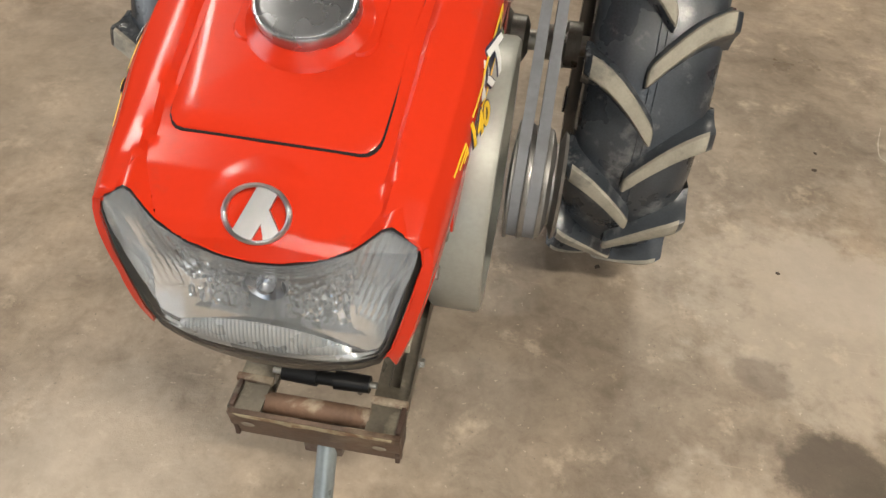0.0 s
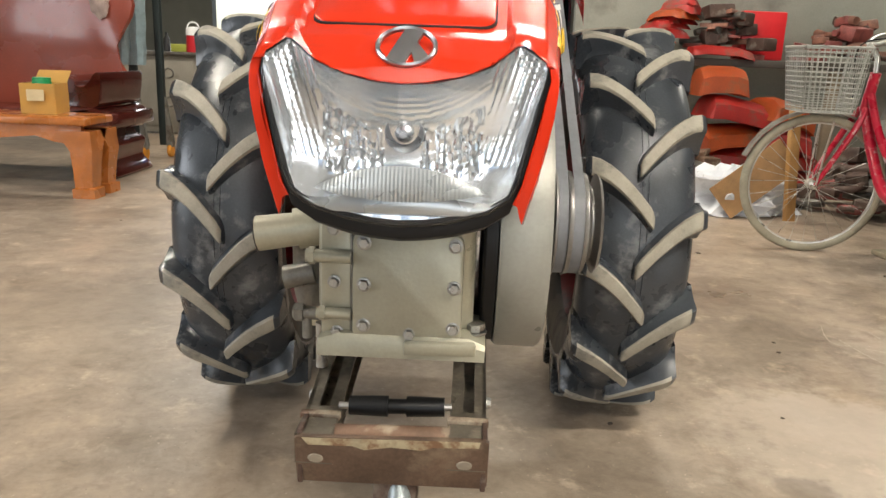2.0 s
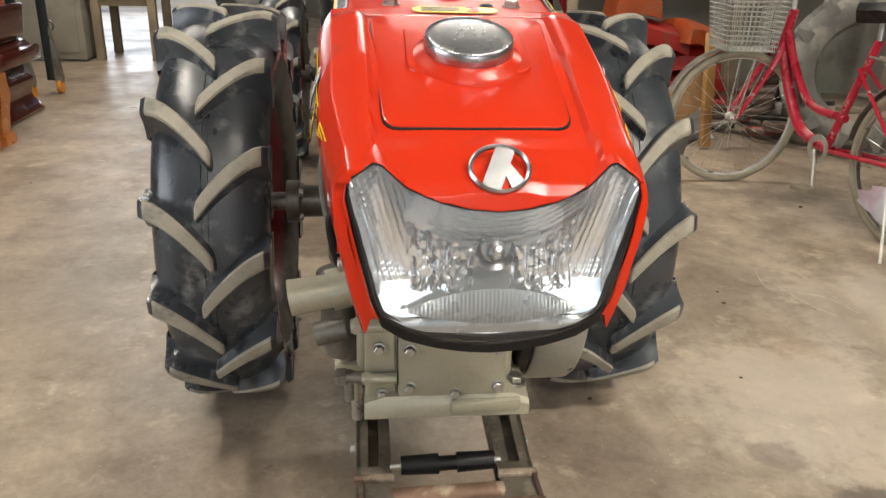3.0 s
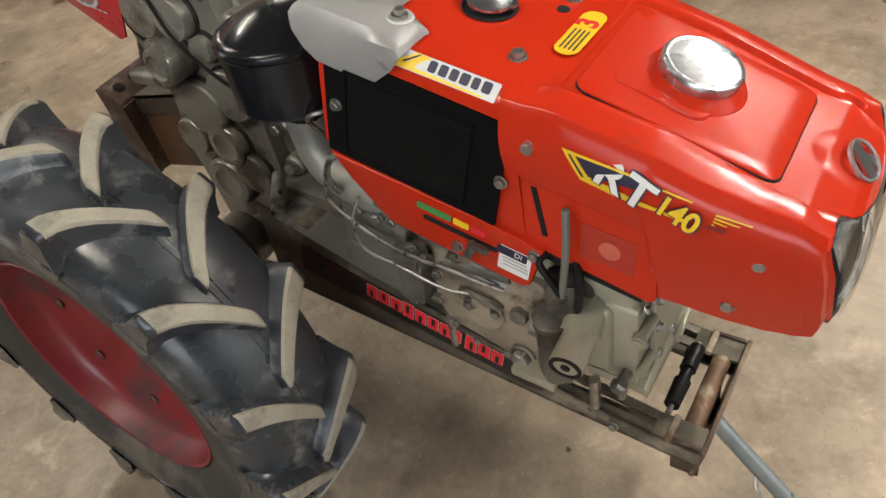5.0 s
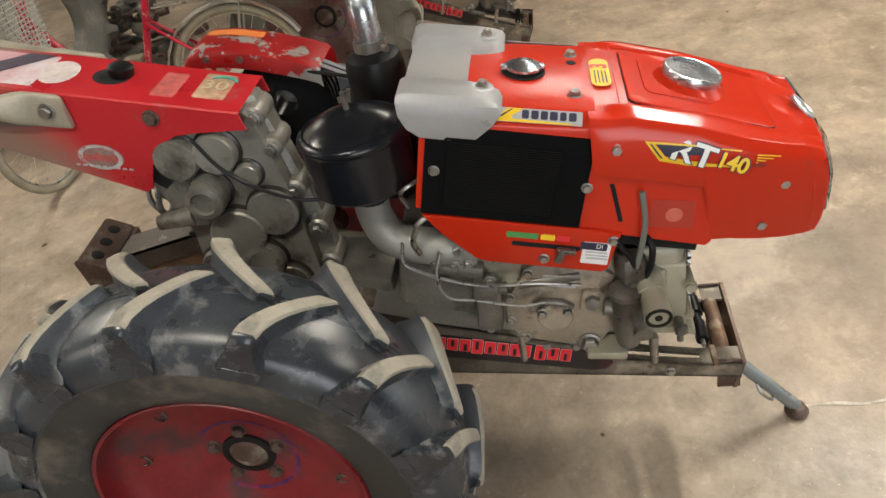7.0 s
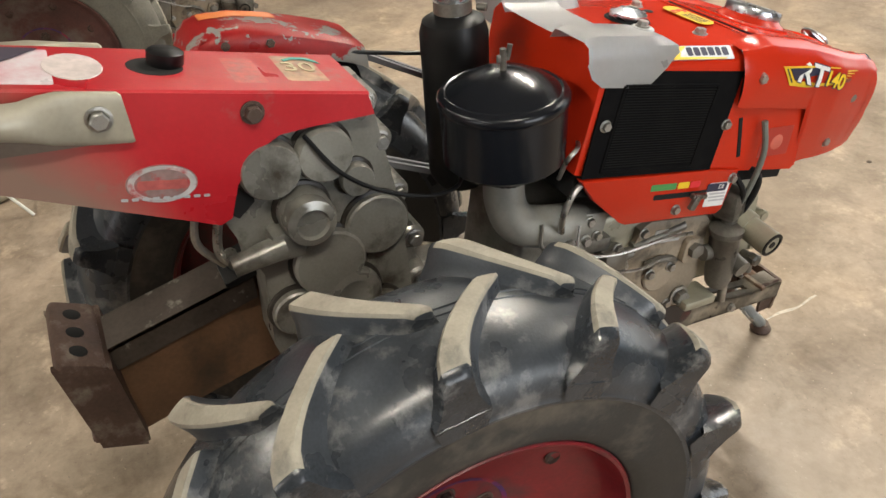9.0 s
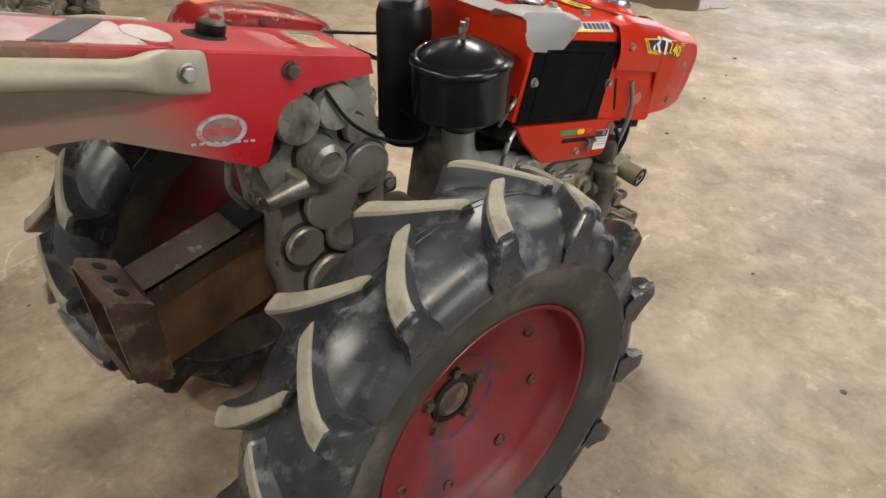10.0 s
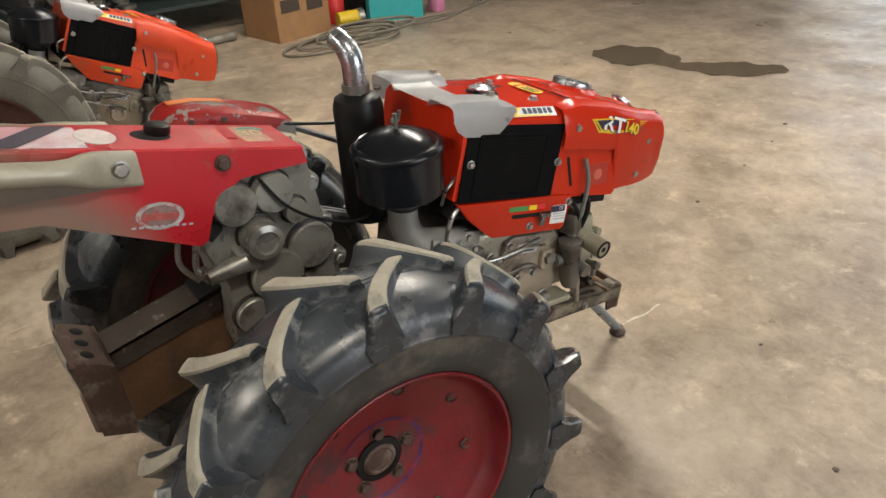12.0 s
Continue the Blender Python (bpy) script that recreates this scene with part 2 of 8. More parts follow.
def plate(bm, outline, thick, m=None, bevel=0.0):
    """A sheet cut to an outline of (u, v) pairs in the local xy plane of m, thick along its z."""
    m = m or Matrix()
    low = [bm.verts.new(m @ Vector((u, v, 0))) for u, v in outline]
    high = [bm.verts.new(m @ Vector((u, v, thick))) for u, v in outline]
    made = [bm.faces.new(low), bm.faces.new(high)]
    for k in range(len(outline)):
        j = (k + 1) % len(outline)
        made.append(bm.faces.new((low[k], low[j], high[j], high[k])))
    if bevel:
        edges = [e for e in high[0].link_edges if False] + list(made[1].edges)
        bmesh.ops.bevel(bm, geom=edges, offset=bevel, segments=2, affect="EDGES", profile=0.5)
    return bm


def rounded(w, h, r, n=5):
    """The outline of a rectangle with round corners, centred."""
    out = []
    for cx, cy, a in ((w / 2 - r, h / 2 - r, 0), (r - w / 2, h / 2 - r, 90), (r - w / 2, r - h / 2, 180), (w / 2 - r, r - h / 2, 270)):
        for k in range(n + 1):
            t = radians(a + 90 * k / n)
            out.append((cx + r * math.cos(t), cy + r * math.sin(t)))
    return out


def axes(origin, u, v):
    """A pose whose local x is along u and local y near v."""
    u = Vector(u).normalized()
    w = u.cross(Vector(v)).normalized()
    v = w.cross(u)
    return Matrix(((u.x, v.x, w.x, origin[0]), (u.y, v.y, w.y, origin[1]), (u.z, v.z, w.z, origin[2]), (0, 0, 0, 1)))


def hexbolt(at, way, r=0.008, h=0.007):
    """The mesh pose of a bolt head at a place, pointing along way."""
    return Matrix.Translation(at) @ Vector(way).to_track_quat("Z", "Y").to_matrix().to_4x4() @ Matrix.Diagonal((r, r, r, 1))


def bolt_mesh(mat):
    bm = bmesh.new()
    spin(bm, [(0, 0), (1.35, 0), (1.35, 0.22), (1.05, 0.3)], None, 16)
    spin(bm, [(1.0, 0.25), (1.0, 0.95), (0.86, 1.08), (0, 1.08)], None, 6)
    return mesh_of(bm, mat)


BOLT, BOLT_DARK = bolt_mesh(STEEL), bolt_mesh(RUST_DARK)


def bolts(parent, places, way, r=0.008, name="bolt", mesh=None):
    for p in places:
        ob = part(name, mesh or BOLT, None, parent)
        m = hexbolt(p, way, r)
        ob.matrix_basis = m
        WORLD[ob] = m

# ---- the place: floor, walls, roof ----
def concrete(name, base, scale=1.0, spots=()):
    m = bpy.data.materials.new(name)
    m.use_nodes = True
    nt = m.node_tree
    b = nt.nodes["Principled BSDF"]
    co = nt.nodes.new("ShaderNodeTexCoord").outputs["Object"]

    def tex(s, detail=6.0, rough=0.55, distort=0.0):
        n = node(nt, "ShaderNodeTexNoise", Scale=s * scale, Detail=detail, Roughness=rough, Distortion=distort)
        nt.links.new(co, n.inputs["Vector"])
        return n.outputs[0]

    def ramp(v, stops):
        r = nt.nodes.new("ShaderNodeValToRGB")
        r.color_ramp.elements[0].position, r.color_ramp.elements[0].color = stops[0][0], (*stops[0][1], 1)
        r.color_ramp.elements[1].position, r.color_ramp.elements[1].color = stops[-1][0], (*stops[-1][1], 1)
        for p, c in stops[1:-1]:
            r.color_ramp.elements.new(p).color = (*c, 1)
        nt.links.new(v, r.inputs[0])
        return r.outputs[0]

    def mix(f, a, bb, mode="MIX"):
        x = nt.nodes.new("ShaderNodeMix")
        x.data_type, x.blend_type = "RGBA", mode
        if isinstance(f, float):
            x.inputs["Factor"].default_value = f
        else:
            nt.links.new(f, x.inputs["Factor"])
        for sock, v in (("A", a), ("B", bb)):
            if isinstance(v, tuple):
                x.inputs[sock].default_value = (*v, 1)
            else:
                nt.links.new(v, x.inputs[sock])
        return x.outputs["Result"]

    k = lambda f: tuple(c * f for c in base)
    col = ramp(tex(1.1, 7, 0.6, 0.6), [(0.3, k(0.70)), (0.5, base), (0.72, (base[0] * 1.22, base[1] * 1.19, base[2] * 1.13))])
    col = mix(0.85, col, ramp(tex(4.2, 9, 0.66, 0.3), [(0.34, (0.58, 0.55, 0.51)), (0.5, (0.88, 0.87, 0.86)), (0.66, (1.12, 1.10, 1.08))]), "MULTIPLY")
    col = mix(0.5, col, ramp(tex(60.0, 4, 0.6), [(0.3, (0.72, 0.71, 0.69)), (0.7, (1, 1, 1))]), "MULTIPLY")
    # fine blotches, pits and thin scratches
    col = mix(0.55, col, ramp(tex(15.0, 9, 0.7, 0.5), [(0.36, (0.66, 0.63, 0.60)), (0.5, (0.97, 0.97, 0.96)), (0.63, (1.13, 1.12, 1.10))]), "MULTIPLY")
    col = mix(ramp(tex(105.0, 3, 0.6), [(0.665, (0, 0, 0)), (0.70, (0.7, 0.7, 0.7))]), col, k(0.42))
    col = mix(ramp(tex(70.0, 3, 0.6), [(0.68, (0, 0, 0)), (0.71, (0.55, 0.55, 0.55))]), col, k(1.7))
    for turn, long in ((0.5, 2.0), (2.2, 2.6)):
        mp = nt.nodes.new("ShaderNodeMapping")
        mp.inputs["Rotation"].default_value = (0, 0, turn)
        mp.inputs["Scale"].default_value = (long, 55.0, 1.0)
        nt.links.new(co, mp.inputs["Vector"])
        sc = node(nt, "ShaderNodeTexNoise", Scale=1.0, Detail=3.0, Roughness=0.5, Distortion=0.8)
        nt.links.new(mp.outputs[0], sc.inputs["Vector"])
        col = mix(ramp(sc.outputs[0], [(0.745, (0, 0, 0)), (0.78, (0.3, 0.3, 0.3))]), col, k(1.5))
    # random pale worn spots and dark oil spots
    col = mix(ramp(tex(7.5, 6, 0.7), [(0.58, (0, 0, 0)), (0.72, (0.6, 0.6, 0.6))]), col, (base[0] * 1.65, base[1] * 1.62, base[2] * 1.55))
    col = mix(ramp(tex(3.1, 9, 0.72, 0.4), [(0.66, (0, 0, 0)), (0.74, (0.6, 0.6, 0.6))]), col, k(0.45))
    # placed patches: the oil stains, and areas made paler or darker
    for x, y, r, c, strength in spots:
        d = nt.nodes.new("ShaderNodeVectorMath")
        d.operation = "DISTANCE"
        warp = nt.nodes.new("ShaderNodeVectorMath")
        warp.operation = "MULTIPLY_ADD"
        wob = node(nt, "ShaderNodeTexNoise", Scale=7.0, Detail=7.0, Roughness=0.7)
        nt.links.new(co, wob.inputs["Vector"])
        nt.links.new(wob.outputs["Color"], warp.inputs[0])
        warp.inputs[1].default_value = (r * 2.6, r * 2.6, 0)
        nt.links.new(co, warp.inputs[2])
        nt.links.new(warp.outputs[0], d.inputs[0])
        d.inputs[1].default_value = (x + r * 1.3, y + r * 1.3, 0)
        rr = node(nt, "ShaderNodeMapRange", From_Min=r * 1.15, From_Max=r * 0.75, To_Max=strength)
        nt.links.new(d.outputs["Value"], rr.inputs["Value"])
        col = mix(rr.outputs[0], col, c)
    nt.links.new(col, b.inputs["Base Color"])
    nt.links.new(ramp(tex(2.3, 6), [(0.3, (0.27, 0.27, 0.27)), (0.7, (0.55, 0.55, 0.55))]), b.inputs["Roughness"])
    bp = node(nt, "ShaderNodeBump", Strength=0.32, Distance=0.004)
    nt.links.new(tex(42.0, 8, 0.68), bp.inputs["Height"])
    nt.links.new(bp.outputs[0], b.inputs["Normal"])
    return m


FLOOR = concrete("worn_concrete", (0.375, 0.303, 0.235), spots=[(0.95, 0.45, 0.30, (0.56, 0.48, 0.39), 0.45), (0.75, -0.35, 0.30, (0.54, 0.46, 0.375), 0.4), (1.5, 0.9, 0.35, (0.54, 0.46, 0.375), 0.35), (0.90, 0.02, 0.10, (0.085, 0.065, 0.05), 0.8), (0.97, -0.12, 0.13, (0.10, 0.08, 0.06), 0.75), (0.78, 0.22, 0.06, (0.13, 0.10, 0.08), 0.5), (0.05, 0.10, 0.26, (0.20, 0.16, 0.12), 0.2), (-0.45, -0.25, 0.22, (0.42, 0.35, 0.28), 0.35), (1.0, 0.55, 0.16, (0.50, 0.43, 0.36), 0.4), (0.55, -0.9, 0.3, (0.19, 0.15, 0.115), 0.45), (-1.2, 0.9, 0.4, (0.21, 0.17, 0.13), 0.4)])
WALL = surface("grey_cement_wall", (0.24, 0.24, 0.205), 0.85, vary=0.2, scale=2.0, bump=0.3, dirt=(0.15, 0.14, 0.12), dirt_amount=0.3, dirt_scale=1.4)
DARK_WALL = surface("dark_green_sheet_wall", (0.02, 0.03, 0.03), 0.6, vary=0.3, scale=2.0, bump=0.2)
ROOF = surface("zinc_roof_sheet", (0.22, 0.22, 0.22), 0.5, 0.4, vary=0.2, scale=3.0)

bm = bmesh.new()
box(bm, (12.0, 20.0, 0.2), (0.5, 1.5, -0.1))
floor = single("floor", bm, FLOOR, "worn brown-grey concrete workshop floor with pale scuffs", "floor", kind="structure")


# a chalky scrape from the prop's foot, and small dark chips
bm = bmesh.new()
line = smooth_line([(0.03, -0.475, 0.0016), (0.036, -0.55, 0.0016), (0.030, -0.62, 0.0016), (0.04, -0.70, 0.0016)], 8)
loft(bm, [[(q.x - 0.004 - 0.002 * math.sin(40 * q.y), q.y, q.z), (q.x + 0.004 + 0.002 * math.sin(63 * q.y), q.y, q.z)] for q in line], closed=False)
single("chalk_line", bm, surface("chalky_scrape", (0.55, 0.50, 0.43), 0.95, vary=0.3, scale=60), "pale chalky scrape line on the concrete floor", "mark", kind="structure")
for pts in ([(1.25, 1.25), (1.22, 1.15), (1.22, 1.08), (1.3, 1.05), (1.38, 0.99), (1.4, 0.92)], [(1.25, 1.12), (1.28, 0.97), (1.33, 0.87)], [(1.38, 1.22), (1.4, 1.07), (1.4, 0.92), (1.42, 0.89)]):
    bm = bmesh.new()
    line = smooth_line([(x, y, 0.0016) for x, y in pts], 6)
    loft(bm, [[(q.x - 0.002, q.y - 0.003 - 0.002 * math.sin(50 * q.x), q.z), (q.x + 0.002, q.y + 0.003 + 0.002 * math.sin(71 * q.x), q.z)] for q in line], closed=False)
    single("scratch", bm, surface("pale_floor_scratch", (0.48, 0.42, 0.35), 0.95, vary=0.3, scale=60), "pale scratch scraped into the concrete floor", "mark", kind="structure")
GRIT = surface("dark_grit", (0.09, 0.07, 0.055), 0.9, vary=0.4, scale=40)
grit = random.Random(21)
for k in range(46):
    bm = bmesh.new()
    bmesh.ops.create_icosphere(bm, subdivisions=1, radius=1.0)
    s = grit.uniform(0.004, 0.011)
    for v in bm.verts:
        v.co = Vector((v.co.x * s * grit.uniform(0.8, 1.5), v.co.y * s * grit.uniform(0.8, 1.8), max(0.0, v.co.z) * s * 0.6))
    single("grit_crumb", bm, GRIT, "small dark crumb of dirt on the concrete floor", "dirt", "dirt crumbs", m=pose(grit.uniform(-2.2, 3.2), grit.uniform(-3.2, 2.6), 0.0005, 0, 0, grit.uniform(0, 360)))


def wall(name, size, at, mat, label):
    bm = bmesh.new()
    box(bm, size, at)
    return single(name, bm, mat, label, "wall", kind="structure")


wall("wall_east", (0.2, 20.0, 4.2), (6.6, 1.5, 2.1), DARK_WALL, "dark sheet-clad workshop wall")
# west wall split round an unseen opening, added to let the fill light in
wall("wall_west_1", (0.2, 5.0, 4.2), (-5.6, -6.0, 2.1), WALL, "plain grey cement workshop wall")
wall("wall_west_2", (0.2, 11.4, 4.2), (-5.6, 5.8, 2.1), WALL, "plain grey cement workshop wall")
wall("wall_west_3", (0.2, 3.6, 1.2), (-5.6, -1.7, 3.6), WALL, "cement beam over the added, unseen side opening")
wall("wall_west_4", (0.2, 3.6, 0.5), (-5.6, -1.7, 0.25), WALL, "low cement sill wall of the added, unseen side opening")
for n, (w, x) in enumerate(((3.2, -4.1), (3.1, 5.15))):
    wall("wall_south_%d" % (n + 1), (w, 0.2, 4.2), (x, -8.4, 2.1), WALL, "grey cement wall beside the wide doorway")
wall("wall_south_3", (6.1, 0.2, 0.6), (0.55, -8.4, 3.9), WALL, "cement beam over the wide doorway")
wall("wall_north_1", (1.5, 0.2, 4.2), (-4.85, 11.4, 2.1), WALL, "grey cement wall beside the back opening")
wall("wall_north_2", (8.6, 0.2, 4.2), (2.3, 11.4, 2.1), WALL, "grey cement back wall")
wall("wall_north_3", (2.1, 0.2, 1.4), (-3.05, 11.4, 3.5), WALL, "cement beam over the back opening")
bm = bmesh.new()
box(bm, (12.6, 20.4, 0.1), (0.5, 1.5, 4.3))
single("ceiling", bm, ROOF, "zinc sheet roof over the workshop", "ceiling", kind="structure")
bm = bmesh.new()
box(bm, (400, 400, 0.1), (0, 0, -0.27))
single("ground", bm, surface("pale_yard_ground", (0.30, 0.26, 0.20), 0.9, scale=0.5), "pale dry yard ground outside the doorway", "ground", kind="structure")

# fluorescent fittings under the roof
TUBE = bpy.data.materials.new("lit_tube")
TUBE.use_nodes = True
TUBE.node_tree.nodes["Principled BSDF"].inputs["Emission Color"].default_value = (1.0, 0.94, 0.82, 1)
TUBE.node_tree.nodes["Principled BSDF"].inputs["Emission Strength"].default_value = 14.0
FITTING = plain("white_enamel_fitting", (0.7, 0.7, 0.68), 0.4)


def ceiling_lamp(x, y, z, turn, power):
    m = pose(x, y, z, 0, 0, turn)
    t = thing("tube_lamp", m, "lit white fluorescent tube lamp under the roof", "ceiling lamp", "tube lamps")
    bm = bmesh.new()
    box(bm, (1.26, 0.07, 0.05), (0, 0, 0.05), bevel=0.01)
    part("housing", bm, FITTING, t, m=m)
    for dx in (-0.45, 0.45):
        bm = bmesh.new()
        rod(bm, (dx, 0, 0.07), (dx, 0, 4.26 - z), 0.006, segments=8)
        part("hanging_rod", bm, FITTING, t, m=m)
    bm = bmesh.new()
    rod(bm, (-0.6, 0, 0), (0.6, 0, 0), 0.015)
    part("tube", bm, TUBE, t, m=m)
    lamp("tube_light", "AREA", pose(x, y, z - 0.03, 0, 0, turn), power, (1.0, 0.93, 0.80), 1.2, 0.06)


# the lamp at y -3.0 is an unseen fill, added to brighten the front floor
for x, y, turn, power in ((1.4, -1.5, 8, 100), (-0.2, -3.0, 4, 40), (-1.7, 0.7, 95, 42), (0.6, 3.3, 5, 64), (3.6, -1.0, 90, 42), (-2.2, 4.8, 0, 45), (3.9, 4.2, 90, 40)):
    ceiling_lamp(x, y, 3.0, turn, power)


# ---- wheels ----
N_LUGS = 14


def lug_mesh(side):
    """A tread lug round the wheel's local x axis: a round-ended bar with hollow flanks that ends in a flared face on the shoulder."""
    bm = bmesh.new()
    rings = []
    for s, lift, slim in ((-0.03, 0.25, 0.35), (-0.01, 0.8, 0.65), (0.02, 0.97, 0.9), (0.06, 1.0, 1.0), (0.2, 1.0, 1.0), (0.35, 1.0, 1.0), (0.5, 1.0, 1.0), (0.65, 1.0, 1.0), (0.8, 1.0, 1.0), (0.92, 0.97, 1.0), (1.0, 0.88, 0.95)):
        x = side * (-0.014 + 0.130 * max(0, s) + 0.1 * min(0, s))
        a = radians(14 * (1 - (1 - s) ** 1.6) if s < 1 else 14)
        base = 0.414 - 0.075 * max(0, s - 0.42) ** 1.25
        top = base + (0.449 - 0.030 * max(0, s - 0.75) - base) * lift
        h = top - base
        wt = (0.0180 + 0.001 * s) * slim
        wb = wt + 0.018 + 0.006 * s
        ring = []
        for f, w in ((-0.08, -wb), (0.14, -wb * 0.62 - wt * 0.30), (0.5, -wt * 1.22), (0.86, -wt * 1.04), (0.985, -wt * 0.80), (1.0, -wt * 0.3), (1.0, wt * 0.3), (0.985, wt * 0.80), (0.86, wt * 1.04), (0.5, wt * 1.22), (0.14, wb * 0.62 + wt * 0.30), (-0.08, wb)):
            b = a + w / 0.45
            r = base + h * f
            ring.append((x, -r * math.cos(b), r * math.sin(b)))
        rings.append(ring)
    a = radians(14)
    rings.append([(side * (0.1165 - 0.002 * (r < 0.4)), -r * math.cos(a + w / 0.45), r * math.sin(a + w / 0.45)) for r, w in ((0.346, -0.036), (0.375, -0.024), (0.405, -0.016), (0.424, -0.0125), (0.429, -0.008), (0.430, -0.003), (0.430, 0.003), (0.429, 0.008), (0.424, 0.0125), (0.405, 0.016), (0.375, 0.024), (0.346, 0.036))])
    loft(bm, rings)
    for f in bm.faces:
        c = f.calc_center_median()
        f.material_index = 1 if math.hypot(c.y, c.z) > 0.4395 and abs(c.x) < 0.1145 else 0
    return mesh_of(bm, [RUBBER, LUG_TOP], crease=50)


LUGS = {1: lug_mesh(1), -1: lug_mesh(-1)}


def wheel(parent, x, y, z, outer, phase):
    """A driving wheel; outer is the x direction of its outer face, phase the turn of its lugs in degrees."""
    m = pose(x, y, z)
    turn = Matrix.Rotation(radians(90), 4, "Y")
    w = part("wheel", spin(bmesh.new(), [(0.045, -outer * 0.075), (0.045, -outer * 0.020), (0.02, -outer * 0.020), (0.02, -outer * 0.075)], turn, 20, close=True), RUST_DARK, parent, "black lugged tyre on a dull red steel rim", m)
    prof = [(0.250, -0.064), (0.2535, -0.084), (0.260, -0.092), (0.278, -0.099), (0.305, -0.105), (0.332, -0.1075), (0.338, -0.1085), (0.344, -0.1105), (0.349, -0.1085), (0.356, -0.1105), (0.378, -0.106), (0.394, -0.096), (0.406, -0.080), (0.416, -0.056), (0.421, -0.028), (0.4223, -0.007), (0.4240, -0.006), (0.4223, -0.005), (0.4225, 0.0)]
    prof = prof + [(r, -h) for r, h in prof[-2::-1]]
    bm = spin(bmesh.new(), prof + [(0.246, 0.03), (0.246, -0.03)], turn, 84, close=True)
    for f in bm.faces:
        c = f.calc_center_median()
        f.material_index = 1 if math.hypot(c.y, c.z) < 0.335 else 0
    part("tyre", bm, [RUBBER, SIDE_RUBBER], w, m=m)
    for k in range(N_LUGS):
        for side, off in ((outer, 0.0), (-outer, 12.85)):
            a = phase + off + k * 360 / N_LUGS
            part("lug", LUGS[side], None, w, m=m @ Matrix.Rotation(radians(-a), 4, "X"))
    o = outer
    rim = [(0.250, 0.078), (0.254, 0.086), (0.2515, 0.090), (0.246, 0.087), (0.241, 0.068), (0.233, 0.046), (0.218, 0.032), (0.200, 0.026), (0.17, 0.017), (0.14, 0.006), (0.11, -0.006), (0.08, -0.016), (0.05, -0.018)]
    prof = [(r, o * h) for r, h in rim] + [(0.05, -o * 0.024)] + [(r - 0.003, o * h - o * 0.006) for r, h in reversed(rim[4:-1])] + [(0.234, -o * 0.06), (0.246, -o * 0.080), (0.252, -o * 0.078), (0.252, -o * 0.068), (0.242, -o * 0.058), (0.242, o * 0.058)]
    part("rim", spin(bmesh.new(), prof, turn, 60, close=True), RED_RIM, w, "dull red dished steel rim with dark smears", m)
    part("hub_cap", spin(bmesh.new(), [(0.038, -o * 0.020), (0.037, -o * 0.0125), (0.030, -o * 0.009), (0.026, -o * 0.012), (0.018, -o * 0.011), (0, -o * 0.009)], turn, 28), RUST_DARK, w, m=m)
    bm = bmesh.new()
    arc = [radians(40 + 265 * k / 40) for k in range(41)]
    loft(bm, [[(o * (-0.0085 + 0.33 * (r - 0.10)), r * math.cos(t), r * math.sin(t)) for r in (0.100, 0.0965, 0.093)] for t in arc], closed=False)
    part("paint_ring", bm, surface("blue_marker_smear", (0.05, 0.018, 0.10), 0.5, vary=0.4, scale=30, dirt=(0.25, 0.016, 0.03), dirt_amount=0.45, dirt_scale=22), w, "smeared blue marker ring round the hub", m)
    part("hub_seal", spin(bmesh.new(), [(0.052, -o * 0.0180), (0.051, -o * 0.0130), (0.038, -o * 0.011), (0.038, -o * 0.0180)], turn, 36, close=True), BLACK_MATT, w, "black greasy ring round the hub", m)
    for k in range(5):
        a = radians(k * 72 + 20)
        bolts(w, [(x - o * 0.018, y + 0.066 * math.cos(a), z + 0.066 * math.sin(a))], (o, 0, 0), 0.012, mesh=BOLT_DARK)
    for k in range(8):
        a = radians(k * 45 + 12)
        part("bolt_hole", spin(bmesh.new(), [(0, 0.0), (0.012, 0.0), (0.014, o * 0.003), (0.011, o * 0.006), (0.009, o * 0.002), (0, o * 0.002)], Matrix.Translation((o * 0.0200, 0.187 * math.cos(a), 0.187 * math.sin(a))) @ turn, 14), RUST_DARK, w, m=m)
    return w


# ---- the walking tractor ----
TR = thing("walking_tractor", pose(0, 0.669, 0), "orange-red two-wheel walking tractor with diesel engine on lugged tyres", "tractor")
wheel(TR, -0.412, 0.669, 0.450, -1, 2.5)
wheel(TR, 0.412, 0.669, 0.450, 1, 10.6 - 12.85)

# axle
bm = bmesh.new()
rod(bm, (-0.40, 0.669, 0.45), (0.40, 0.669, 0.45), 0.022)
part("axle", bm, GREY_STEEL, TR)
for s in (-1, 1):
    bm = bmesh.new()
    spin(bm, [(0.024, 0), (0.05, 0), (0.05, 0.03), (0.038, 0.035), (0.038, 0.09), (0.024, 0.09)], Matrix.Translation((s * 0.30, 0.669, 0.45)) @ Matrix.Rotation(radians(-s * 90), 4, "Y"), 20, close=True)
    flange = part("axle_flange", bm, CAST_DARK, TR)
    bolts(flange, [(s * 0.27, 0.669 + 0.042 * math.cos(radians(a)), 0.45 + 0.042 * math.sin(radians(a))) for a in (45, 135, 225, 315)], (-s, 0, 0), 0.009)
    bm = bmesh.new()
    spin(bm, [(0.03, 0), (0.06, 0.005), (0.062, 0.05), (0.05, 0.06), (0.05, 0.09), (0.03, 0.1)], Matrix.Translation((s * 0.09, 0.669, 0.45)) @ Matrix.Rotation(radians(s * 90), 4, "Y"), 24, close=True)
    part("axle_housing", bm, CAST_DARK, TR)


